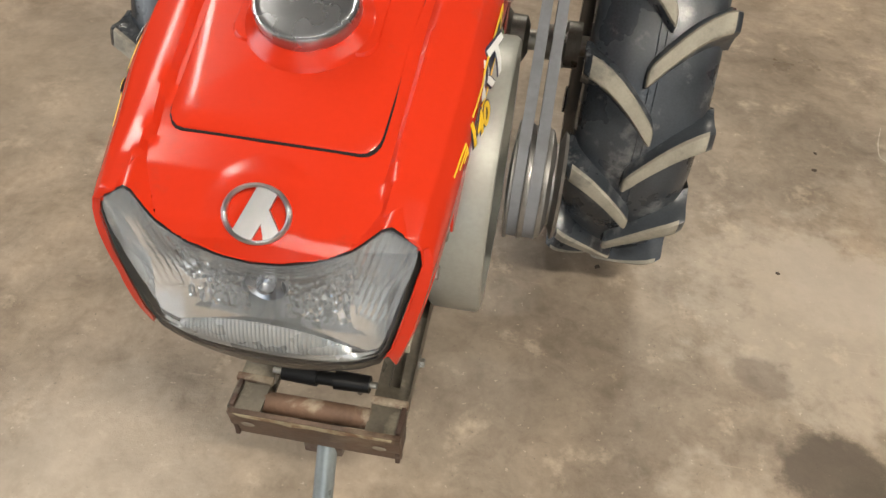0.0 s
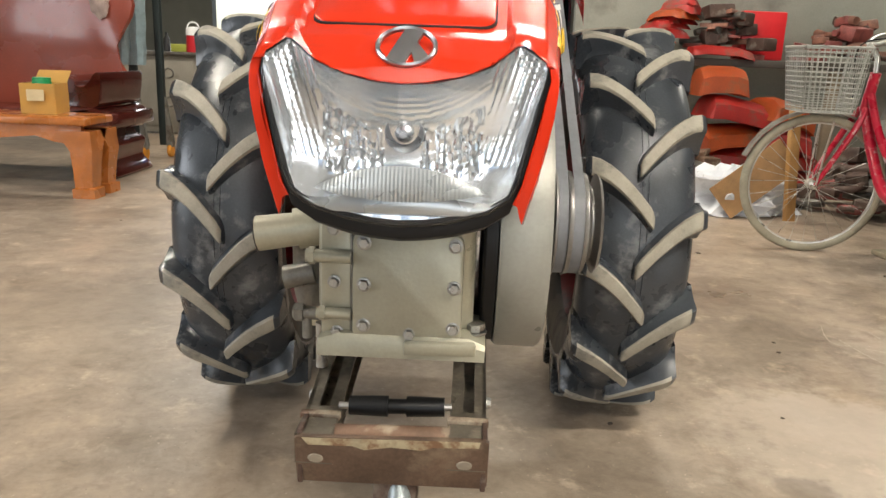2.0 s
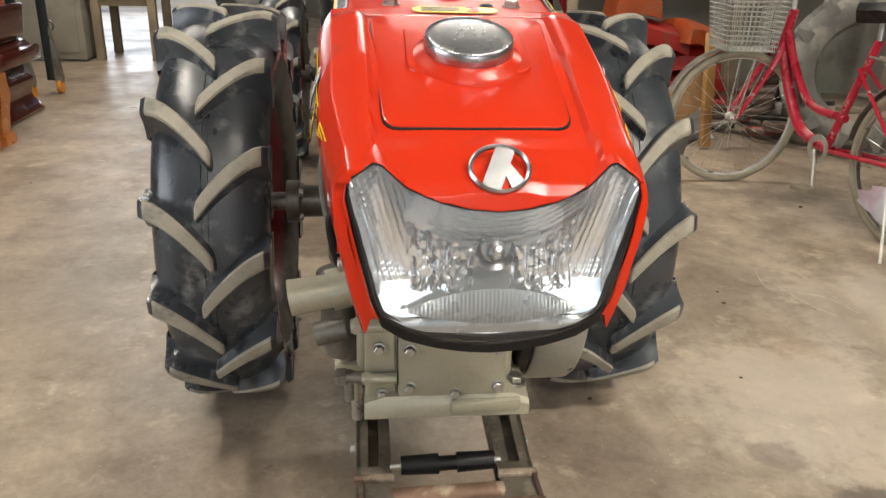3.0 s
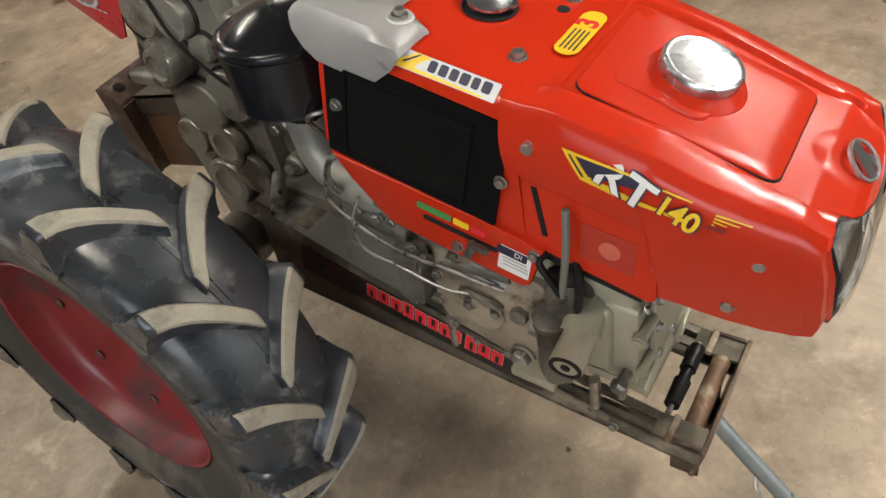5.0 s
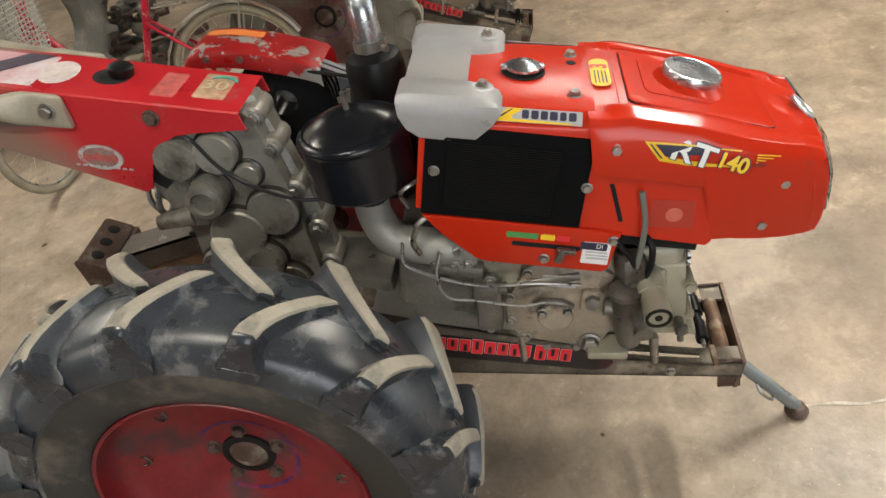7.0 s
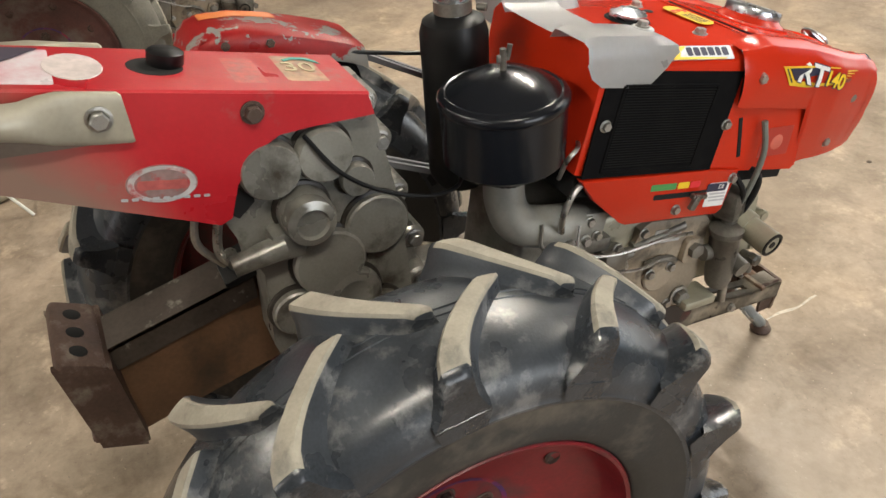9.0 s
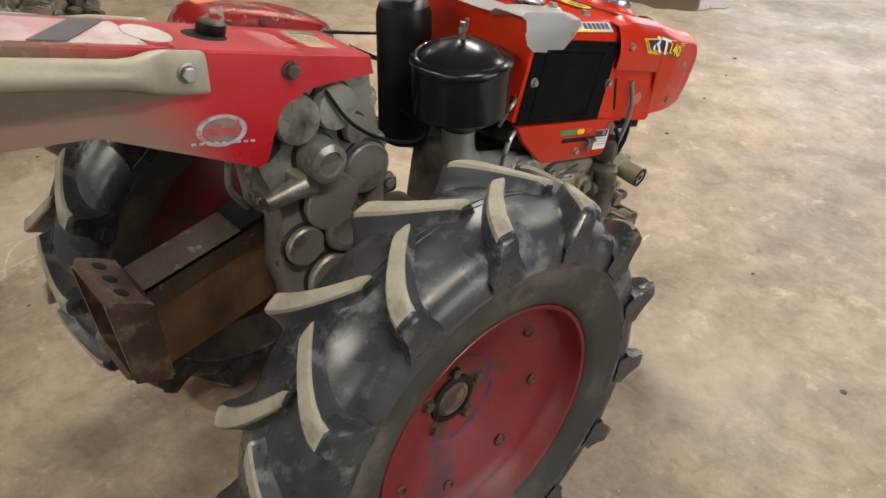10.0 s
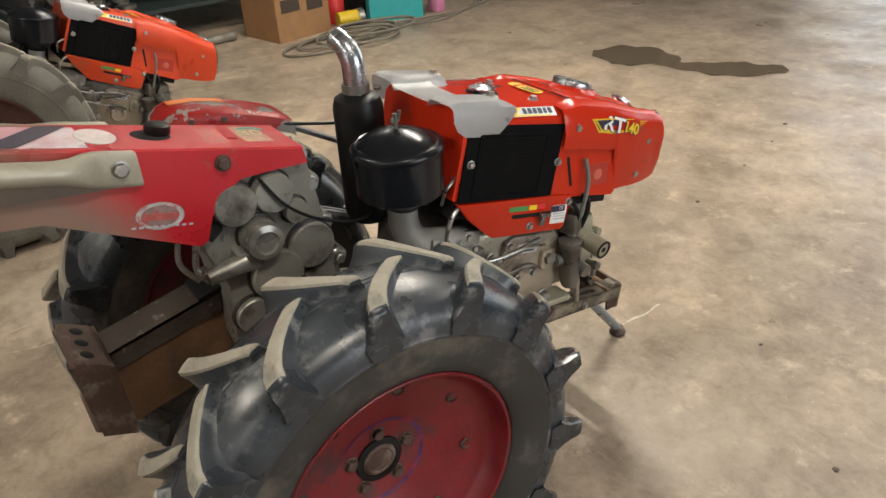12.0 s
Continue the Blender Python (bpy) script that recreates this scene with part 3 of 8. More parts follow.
LX, LT, LB = [-1, -0.9, -0.81, -0.62, -0.4, -0.2, 0, 0.2, 0.4, 0.62, 0.81, 0.9, 1], [0.819, 0.829, 0.837, 0.815, 0.803, 0.797, 0.795, 0.797, 0.803, 0.815, 0.837, 0.829, 0.819], [0.806, 0.742, 0.685, 0.667, 0.658, 0.653, 0.651, 0.653, 0.658, 0.667, 0.685, 0.742, 0.806]
LW, LC = 0.1445, 0.006


def lamp_y(x, z):
    """The front of the lamp: a gently bowed face that leans back at top and bottom."""
    return -0.436 + 0.95 * x * x + 3.0 * max(0.0, z - 0.755) ** 2 + 4.0 * min(0.0, z - 0.70) ** 2


def top_z(y):
    """Height of the bonnet's top along its middle."""
    return float(np.interp(y, [-0.438, -0.426, -0.418, -0.408, -0.366, -0.328, -0.2, -0.088, 0.0, 0.1, 0.3], [0.760, 0.790, 0.808, 0.819, 0.841, 0.853, 0.906, 0.941, 0.953, 0.972, 1.010]))


def nose_in(x, y):
    """The bonnet tapers a little towards the lamp, which sits slightly off its middle."""
    k = min(1.0, max(0.0, (-0.27 - y) / 0.10))
    return x * (1 - 0.026 * k) + 0.0045 * k


def bonnet_section(y, wt, ws, zs, wb, zb):
    zt = top_z(y)
    half = smooth_line([(wb, y, zb), (0.5 * (wb + ws) + 0.004, y, 0.5 * (zb + zs)), (ws, y, zs), (wt + 0.6 * (ws - wt), y, zt - 0.25 * (zt - zs)), (wt, y, zt - 0.003), (wt * 0.5, y, zt), (0, y, zt)], 14)
    return [tuple(p) for p in half] + [(-p.x, p.y, p.z) for p in half[-2::-1]]


SECTIONS = [(-0.018, 0.15, 0.176, 0.913, 0.173, 0.85), (-0.03, 0.15, 0.178, 0.912, 0.175, 0.845), (-0.1, 0.149, 0.1775, 0.902, 0.171, 0.826), (-0.2, 0.146, 0.1755, 0.868, 0.166, 0.795), (-0.212, 0.146, 0.175, 0.864, 0.150, 0.672), (-0.25, 0.145, 0.174, 0.848, 0.147, 0.668), (-0.3, 0.142, 0.171, 0.825, 0.143, 0.657), (-0.345, 0.139, 0.168, 0.81, 0.140, 0.651), (-0.38, 0.136, 0.165, 0.799, 0.136, 0.650), (-0.402, 0.133, 0.162, 0.79, 0.132, 0.654), (-0.415, 0.130, 0.159, 0.781, 0.129, 0.662), (-0.423, 0.124, 0.155, 0.773, 0.126, 0.674), (-0.432, 0.108, 0.143, 0.76, 0.115, 0.680)]
bm = bmesh.new()
ys = np.concatenate([[-0.018, -0.022, -0.03, -0.05], np.linspace(-0.06, -0.20, 22), [-0.206, -0.212], np.linspace(-0.217, -0.410, 70), np.linspace(-0.4105, -0.428, 34)])
knots = [s[0] for s in SECTIONS][::-1]
loft(bm, [bonnet_section(y, *[float(np.interp(y, knots, [s[k] for s in SECTIONS][::-1])) for k in range(1, 6)]) for y in ys], closed=False)


def brow(x, y):
    """Lift of the bonnet's two shoulders beside the sunken middle."""
    c = float(np.interp(y, [-0.41, -0.37, -0.335, -0.085], [0.117, 0.1125, 0.1115, 0.1195]))
    k = min(1.0, max(0.0, (abs(x) - c + 0.001) / 0.005))
    fade = min(1.0, max(0.0, (-0.050 - y) / 0.02)) * min(1.0, max(0.0, (0.172 - abs(x)) / 0.04))
    return 0.0085 * k * k * (3 - 2 * k) * fade


within, below = set(), set()
for v in bm.verts:
    v.co.x = nose_in(v.co.x, v.co.y)
    x, y = v.co.x, v.co.y
    if v.co.z > top_z(y) - 0.10:
        # raised shoulders, and a round swell under the badge
        v.co.z += brow(x, y) + 0.004 * max(0.0, 1 - (math.hypot(x - 0.006, (y + 0.396) * 0.9) / 0.048) ** 4)
    u = (v.co.x - LC) / LW
    inside = abs(u) < 0.985 and np.interp(u, LX, LB) - 0.001 < v.co.z < np.interp(u, LX, LT) - 0.001
    low = abs(u) < 0.80 and not inside and v.co.z < 0.78
    if low:
        # the cheeks run on below the lamp's slanted corners, closed up to its rim
        v.co.z = min(v.co.z, float(np.interp(u, LX, LB)) + 0.002)
    v.co.y = max(v.co.y, lamp_y(v.co.x - LC, v.co.z) + (0.030 if inside else 0.0045 if v.co.z > np.interp(u, LX, LT) - 0.004 else 0.010))
    if (inside or low) and v.co.y < -0.33:
        within.add(v)
        if low:
            below.add(v)
bmesh.ops.delete(bm, geom=[f for f in bm.faces if all(v in within for v in f.verts) or (any(v in below for v in f.verts) and all(v.co.z < 0.765 for v in f.verts))], context="FACES")
bonnet = part("bonnet", bm, RED, TR, "glossy orange-red rounded front bonnet")


def side_x(y, z, s):
    """Where the bonnet's side lies at a height, on the side s."""
    half = bonnet_section(y, *[float(np.interp(y, knots, [q[k] for q in SECTIONS][::-1])) for k in range(1, 6)])
    half = half[:len(half) // 2]
    return nose_in(s * float(np.interp(z, [p[2] for p in half], [p[0] for p in half])), y)


def on_top(x, y, up=0.0):
    return (x, y, top_z(y) - 0.10 * x * x + up)


def draped(bm, x0, x1, y0, y1, up, drop, nx=10, ny=14, corner=0.02, taper=0.0):
    """A thin cover that follows the bonnet's top, with a folded edge."""
    outline = []
    for u, v in rounded(2, 2, 2 * corner / (y1 - y0), 4):
        x = (x0 + x1) / 2 + u * (x1 - x0) / 2 * (1 - taper * (1 - v) / 2)
        outline.append((x, (y0 + y1) / 2 + v * (y1 - y0) / 2))
    cx, cy = (x0 + x1) / 2, (y0 + y1) / 2
    rings = []
    for f, dz in ((1.0, -drop), (1.0, up - 0.0015), (0.985, up), (0.8, up), (0.6, up), (0.4, up), (0.2, up)):
        rings.append([on_top(cx + (x - cx) * f, cy + (y - cy) * f, dz) for x, y in outline])
    loft(bm, rings, caps=False)
    mid = bm.verts.new(on_top(cx, cy, up))
    last = [v for v in bm.verts if v is not mid][-len(outline):]
    for a, b in zip(last, last[1:] + last[:1]):
        bm.faces.new((a, b, mid))
    return bm


part("cover_gap", draped(bmesh.new(), -0.1132, 0.1086, -0.3302, -0.0855, 0.0034, 0.003, taper=0.09), BLACK_HOLE, bonnet)
tank_cover = part("tank_cover", draped(bmesh.new(), -0.112, 0.107, -0.329, -0.087, 0.0054, 0.002, taper=0.09), RED, bonnet, "orange-red tank cover pressed into the bonnet")
part("pressed_pad", draped(bmesh.new(), -0.072, 0.072, -0.235, -0.118, 0.0074, 0.002, corner=0.016), RED, tank_cover)


def tilted(x, y, up=0.0):
    """A pose standing on the bonnet's top."""
    d = (top_z(y - 0.04) - top_z(y + 0.04)) / 0.08
    return axes(on_top(x, y, up), (1, 0, 0), (0, 1, -d))


cap = part("fuel_cap", spin(bmesh.new(), [(0.047, 0.004), (0.0505, 0.006), (0.052, 0.011), (0.0522, 0.0235), (0.0505, 0.0262), (0.0485, 0.0268), (0.0465, 0.0258), (0.043, 0.0262), (0.02, 0.0272), (0, 0.0274)], None, 56), SATIN, TR, "round chrome fuel filler cap", tilted(0, -0.2, 0.004))
part("neck", spin(bmesh.new(), [(0.066, 0.0), (0.062, 0.006), (0.054, 0.010), (0.050, 0.016), (0.03, 0.016), (0.03, 0.0)], None, 48, close=True), RED, cap, m=tilted(0, -0.2, 0.002))

BADGE = surface("badge_chrome", (0.46, 0.47, 0.49), 0.30, 0.95, vary=0.05, scale=30, bump=0.0, rough_vary=0.03)
# maker's badge: a ring with a slanted figure, drawn as plain shapes
eb = tilted(0.008, -0.400, 0.0062)
badge = part("badge", spin(bmesh.new(), [(0.0268, 0.0), (0.0268, 0.004), (0.0290, 0.006), (0.0312, 0.004), (0.0312, 0.0)], Matrix.Diagonal((1, 0.86, 1, 1)), 48, close=True), BADGE, bonnet, "chrome oval badge", eb)
bm = bmesh.new()
plate(bm, [(-0.020, -0.020), (-0.001, -0.024), (0.017, 0.021), (-0.002, 0.0245)], 0.004)
plate(bm, [(0.002, 0.002), (0.010, -0.0225), (0.024, -0.015), (0.010, 0.006)], 0.004)
part("badge_figure", bm, BADGE, badge, m=eb)

# ---- headlamp ----
def lamp_patch(bm, grow, back, u0=-1.0, u1=1.0, nu=36, nv=14, rib=0.0):
    """A patch of the lamp's face; grow widens its outline, back sets it inwards."""
    grid = []
    for i in range(nu + 1):
        u = u0 + (u1 - u0) * i / nu
        t, b = np.interp(u, LX, LT), np.interp(u, LX, LB)
        col = []
        for j in range(nv + 1):
            v = j / nv
            z = b + (t - b) * v
            # the outline narrows downwards
            x = LW * u * (1.0 if abs(u) < 0.7 else 1.0)
            x, z = x * (1 + grow * 6 * (1 - v)), z + (grow * 0.3 if v > 0.5 else -grow) * abs(v - 0.5) * 2
            y = lamp_y(x, z) + back
            if rib:
                y += rib * (math.sin(60 * u) * 0.5 + 0.5) * math.sin(math.pi * v)
            col.append(bm.verts.new((x + LC, y, z)))
        grid.append(col)
    for a, b in zip(grid, grid[1:]):
        for j in range(nv):
            bm.faces.new((a[j], b[j], b[j + 1], a[j + 1]))
    return grid


def rim_of(grid):
    return [c[0] for c in grid] + grid[-1][1:-1] + [c[-1] for c in reversed(grid)] + list(reversed(grid[0][1:-1]))


bm = bmesh.new()
g = lamp_patch(bm, 0.0040, 0.008)
edge = rim_of(g)
bmesh.ops.delete(bm, geom=bm.faces[:], context="FACES_ONLY")
inner = lamp_patch(bm, -0.001, 0.004)
bmesh.ops.delete(bm, geom=[f for f in bm.faces], context="FACES_ONLY")
ins = rim_of(inner)
back = [bm.verts.new(v.co + Vector((-0.12 * v.co.x, 0.06, 0))) for v in edge]
deep = [bm.verts.new(v.co + Vector((-0.1 * v.co.x, 0.05, 0))) for v in ins]
for k in range(len(edge)):
    j = (k + 1) % len(edge)
    bm.faces.new((edge[k], edge[j], back[j], back[k]))
    bm.faces.new((edge[k], edge[j], ins[j], ins[k]))
    bm.faces.new((ins[k], ins[j], deep[j], deep[k]))
bmesh.ops.delete(bm, geom=[v for v in bm.verts if not v.link_faces], context="VERTS")
headlamp = part("headlamp", bm, BLACK_MATT, TR, "wide clear headlamp with chrome reflector in a black surround")
# the bonnet's lip, turned in round the lamp
bm = bmesh.new()
lip = [v.co.copy() for v in rim_of(lamp_patch(bm, 0.0046, 0.0055))]
bm.clear()
first = next(k for k in range(37) if lip[k].x - LC > 0.76 * LW)
run = lip[first:] + [p for p in lip[:37] if p.x - LC < -0.76 * LW]
front = [bm.verts.new(p) for p in run]
rear = []
for p in run:
    if p.z > 0.79:
        rear.append(bm.verts.new((p.x + 0.075 * (p.x - LC), p.y + 0.045, p.z + 0.012)))
    else:
        # below, the lip runs back inside the cheeks
        way = math.copysign(1, p.x - LC)
        rear.append(bm.verts.new((side_x(p.y + 0.030, p.z, way) + 0.0006 * way, p.y + 0.030, p.z)))
for a, b, c, d in zip(front, front[1:], rear[1:], rear):
    bm.faces.new((a, b, c, d))
part("lamp_lip", bm, RED, bonnet)
# the reflector: arched steps above, facets beside the bulb, a smooth shelf below
bm = bmesh.new()
nu, nv = 168, 72
cols = []
cell = random.Random(21)
tilts = [[(cell.uniform(-1, 1), cell.uniform(-1, 1)) for _ in range(8)] for _ in range(64)]
for i in range(nu + 1):
    u = -1 + 2 * i / nu
    t, b0 = np.interp(u, LX, LT) - 0.001, np.interp(u, LX, LB) + 0.001
    col = []
    for j in range(nv + 1):
        v = j / nv
        z = b0 + (t - b0) * v
        x = (LW - 0.001) * u
        bowl = 0.030 * (1 - u ** 6) * math.sin(math.pi * min(1, max(0, v * 0.92 + 0.06))) ** 0.8
        # arched steps follow the upper edge, leaning strokes fill the horns
        arch = z - 0.742 - 4.6 * x * x
        steps = 0.0011 * ((arch / 0.0062) % 1.0) if arch > 0.012 and abs(u) < 0.60 else 0.0
        horn = 0.0012 * ((abs(x) * 150 - z * 42) % 1.0) if abs(u) >= 0.60 and z > 0.715 else 0.0
        # upright facets in the two side bowls
        side = abs(abs(u) - 0.36) < 0.22 and -0.040 < z - 0.742 < 0.004 + 4.6 * x * x
        cu, cz = (u + 1) * 30, (z - 0.695) / 0.0105
        ta, tb = tilts[int(cu)][max(0, int(cz)) % 8]
        facet = 0.0030 * ta * (cu % 1.0 - 0.5) + 0.0022 * tb * (cz % 1.0 - 0.5) + 0.0010 * math.sin(u * 52) if side else 0.0
        col.append(bm.verts.new((x + LC, lamp_y(x, z) + 0.006 + bowl - steps - horn + facet, z)))
    cols.append(col)
for a, c in zip(cols, cols[1:]):
    for j in range(nv):
        bm.faces.new((a[j], c[j], c[j + 1], a[j + 1]))
part("reflector", bm, REFLECTOR, headlamp, "bright stepped and faceted lamp reflector")
# fluted lower lens: an eye-shaped ribbed shelf, and a clear half-moon below it
FLUTED = surface("fluted_glass", (0.40, 0.42, 0.43), 0.22, 0.6, vary=0.06, bump=0.0)
for name, half, low, high, bulge, fine in (("fluted_lens", 0.60, 0.688, 0.690, 0.024, 84), ("lower_lens", 0.74, 0.664, 0.684, -0.006, 60)):
    bm = bmesh.new()
    cols = []
    for i in range(fine + 1):
        u = -half + 2 * half * i / fine
        e = 1 - (abs(u) / half) ** 2
        z1 = high + max(bulge, 0.0) * e
        z0 = max(float(np.interp(u, LX, LB)) + 0.003, low - (0.010 * e if bulge > 0 else 0.0))
        if bulge < 0:
            z1 = z0 + (z1 - z0) * max(e, 0.0) ** 0.6
        z1 = max(z1, z0 + 0.0005)
        deep = 0.004 if bulge > 0 else 0.007
        cols.append([bm.verts.new((LW * u + LC, lamp_y(LW * u, z0 + (z1 - z0) * j / 6) + deep + 0.006 * (j / 6) ** 2 + (0.0007 if i % 2 else 0), z0 + (z1 - z0) * j / 6)) for j in range(7)])
    for a, c in zip(cols, cols[1:]):
        for j in range(6):
            bm.faces.new((a[j], c[j], c[j + 1], a[j + 1]))
    part(name, bm, FLUTED, headlamp, "ribbed grey lower lens" if bulge > 0 else "clear ribbed strip under the lens", smooth=bulge < 0)
bm = bmesh.new()
g = lamp_patch(bm, 0.0, 0.0)
part("lens", bm, LENS, headlamp, "clear glossy headlamp lens").visible_shadow = False
# chin under the lamp
bm = bmesh.new()
ring = []
for dz, dy, g in ((0.006, 0.0075, 1.0), (-0.004, 0.006, 1.015), (-0.014, 0.009, 1.01), (-0.019, 0.018, 0.98), (-0.018, 0.06, 0.94)):
    line = []
    for i in range(25):
        u = -0.93 + 1.86 * i / 24
        z = float(np.interp(u, LX, LB))
        x = LW * u * g
        line.append((x + LC, lamp_y(x, z) + dy, z + dz))
    ring.append(line)
loft(bm, ring, closed=False)
part("chin", bm, BLACK_MATT, headlamp, "matt black plastic chin under the lamp")
# bulb in its bowl, and the two side bowls
for x, r in ((0.008, 0.021),):
    bm = bmesh.new()
    spin(bm, [(r, 0.0), (r * 0.95, 0.004), (r * 0.7, 0.001), (r * 0.5, -0.002), (r * 0.42, 0.008), (r * 0.2, 0.012), (0, 0.012)], axes((x, lamp_y(x, 0.745) + 0.034, 0.745), (1, 0, 0), (0, 0, 1)), 24)
    part("bulb_bowl", bm, SATIN, headlamp)
def letters(text, size, m, mat, parent, name="lettering", squash=1.0, bold=0.0):
    """Raised writing as one mesh, in the built-in font."""
    cu = bpy.data.curves.new("writing", "FONT")
    cu.offset = bold
    cu.body, cu.size, cu.extrude, cu.align_x, cu.align_y = text, size, 0.0003, "CENTER", "CENTER"
    tmp = bpy.data.objects.new("writing", cu)
    me = bpy.data.meshes.new_from_object(tmp)
    bpy.data.objects.remove(tmp)
    me.materials.clear()
    me.materials.append(mat)
    return part(name, me, None, parent, m=m @ Matrix.Diagonal((squash, 1, 1, 1)))


# ---- rear top cover with radiator ----
def cover_section(y, zb):
    zt = top_z(y) - 0.002
    return [(0.158, y, zb), (0.163, y, zt - 0.06), (0.1625, y, zt - 0.024), (0.160, y, zt - 0.018), (0.139, y, zt - 0.0005), (0.132, y, zt + 0.0015), (0.0, y, zt + 0.002), (-0.132, y, zt + 0.0015), (-0.139, y, zt - 0.0005), (-0.160, y, zt - 0.018), (-0.1625, y, zt - 0.024), (-0.163, y, zt - 0.06), (-0.158, y, zb)]


bm = bmesh.new()
loft(bm, [cover_section(y, 0.73 + 0.245 * y) for y in np.linspace(-0.03, 0.262, 9)] + [[(p[0], 0.30, p[2] - 0.02 if p[2] > 0.9 else p[2] + 0.01) for p in cover_section(0.285, 0.80)]])
for v in bm.verts:
    v.co.y = min(v.co.y, 0.258 + 0.244 * (0.975 - v.co.z))
SCREEN_BLACK = surface("dull_black_screen", (0.0035, 0.0035, 0.004), 0.85, vary=0.3, scale=20, bump=0.05, spec=0.12)
rad = part("radiator_cover", bm, RED, TR, "orange-red radiator top cover with black side screens")
for s in (-1, 1):
    # black side screen: a parallelogram with a sunken mesh field
    corners = [(0.247, 0.975), (-0.028, 0.908), (0.014, 0.736), (0.289, 0.803)]
    m = Matrix(((0, 0, s, s * 0.1625), (1, 0, 0, 0), (0, 1, 0, 0), (0, 0, 0, 1)))
    bm = bmesh.new()
    plate(bm, corners, 0.0035, m)
    screen = part("side_screen", bm, SCREEN_BLACK, rad, "black perforated radiator screen")
    bm = bmesh.new()
    for k in range(30):
        f = (k + 0.5) / 30
        y0, z0 = 0.213 + 0.036 * f, 0.938 - 0.128 * f
        rod(bm, (s * 0.1668, y0, z0), (s * 0.1668, y0 - 0.190, z0 - 0.0455), 0.0012, segments=5)
    part("screen_mesh", bm, surface("fine_black_mesh", (0.006, 0.006, 0.006), 0.8, spec=0.15), screen)
    bm = bmesh.new()
    for y0, z0, y1, z1 in ((0.218, 0.945, 0.026, 0.899), (0.254, 0.806, 0.062, 0.760)):
        rod(bm, (s * 0.1665, y0, z0), (s * 0.1665, y1, z1), 0.003, segments=6)
    for y0, z0, y1, z1 in ((0.218, 0.945, 0.254, 0.806), (0.026, 0.899, 0.062, 0.760)):
        rod(bm, (s * 0.1665, y0, z0), (s * 0.1665, y1, z1), 0.003, segments=6)
    part("screen_frame", bm, SCREEN_BLACK, screen)
    bolts(screen, [(s * 0.166, 0.250, 0.886), (s * 0.166, -0.006, 0.818)], (s, 0, 0), 0.0075)
    # maker's strip on the sloping edge above the screen
    m = axes((s * 0.1502, 0.0675, top_z(0.0675) - 0.0095), (0, s, s * 0.215), (-s * 0.76, 0, 0.65)) @ Matrix.Translation((0, 0, 0.0012))
    f = -s
    w = part("brand_strip", plate(bmesh.new(), rounded(0.154, 0.025, 0.002, 2), 0.0010, m), GREY_PRINT, rad, "silver and yellow maker's strip")
    face = m @ Matrix.Translation((0, 0, 0.0010)) @ Matrix.Diagonal((f, 1, 1, 1))
    part("strip_flash", plate(bmesh.new(), [(-0.075, -0.011), (-0.044, 0.0118), (-0.020, 0.0118), (-0.036, 0.001), (-0.040, -0.007), (0.062, -0.0095), (0.058, -0.0118), (-0.070, -0.0118)], 0.0005, face), YELLOW, w)
    part("strip_line", plate(bmesh.new(), [(-0.060, -0.004), (-0.040, 0.0105), (-0.037, 0.0105), (-0.055, -0.004)], 0.0004, face @ Matrix.Translation((0, 0, 0.0005))), DARK_PRINT, w)
    for k in range(6):
        wide = (0.0115, 0.012, 0.0115, 0.013, 0.0105, 0.0125)[k]
        part("strip_bar", plate(bmesh.new(), rounded(wide, 0.0150, 0.0025, 2), 0.0005, face @ Matrix.Translation((-0.0165 + 0.0155 * k, 0.0022, 0.0))), DARK_PRINT, w)
    # lower side panel with the throttle slot
    out = [(0.289, 0.798), (0.262, 0.752), (0.205, 0.690), (0.192, 0.680), (-0.020, 0.630), (-0.032, 0.636), (-0.060, 0.712), (0.014, 0.733)]
    m = Matrix(((0, 0, s, s * 0.152), (1, 0, 0, 0), (0, 1, 0, 0), (0, 0, 0, 1)))
    sp = part("lower_panel", plate(bmesh.new(), out, 0.014, m, bevel=0.003), RED, rad, "orange-red lower side panel with lever slot")
    along = lambda y, z, w, h: axes((s * 0.1662, y, z), (0, s, s * 0.235), (0, 0, 1))
    part("lever_slot", plate(bmesh.new(), rounded(0.125, 0.010, 0.003, 2), 0.0008, along(0.075, 0.703, 0, 0)), BLACK_HOLE, sp)
    part("speed_label", plate(bmesh.new(), rounded(0.058, 0.012, 0.002, 2), 0.0008, along(0.115, 0.732, 0, 0)), GREEN_PRINT, sp)
    part("speed_label", plate(bmesh.new(), rounded(0.026, 0.012, 0.002, 2), 0.0008, along(0.070, 0.7215, 0, 0)), YELLOW, sp)
    part("speed_label", plate(bmesh.new(), rounded(0.024, 0.012, 0.002, 2), 0.0008, along(0.043, 0.715, 0, 0)), RED_PRINT, sp)
    tag = part("rating_label", plate(bmesh.new(), rounded(0.050, 0.048, 0.002, 2), 0.0008, along(-0.012, 0.676, 0, 0)), WHITE, sp)
    part("label_band", plate(bmesh.new(), rounded(0.048, 0.016, 0.002, 2), 0.0006, along(-0.010, 0.692, 0, 0) @ Matrix.Translation((0, 0, 0.0008))), DARK_PRINT, tag)
    letters("DI", 0.013, along(-0.020, 0.6905, 0, 0) @ Matrix.Translation((0, 0, 0.0017)), WHITE, tag)
    for k in range(3):
        part("label_line", plate(bmesh.new(), rounded(0.040, 0.003, 0.001, 1), 0.0006, along(-0.013, 0.678 - 0.007 * k, 0, 0) @ Matrix.Translation((0, 0, 0.0008))), GREY_PRINT, tag)
    bm = bmesh.new()
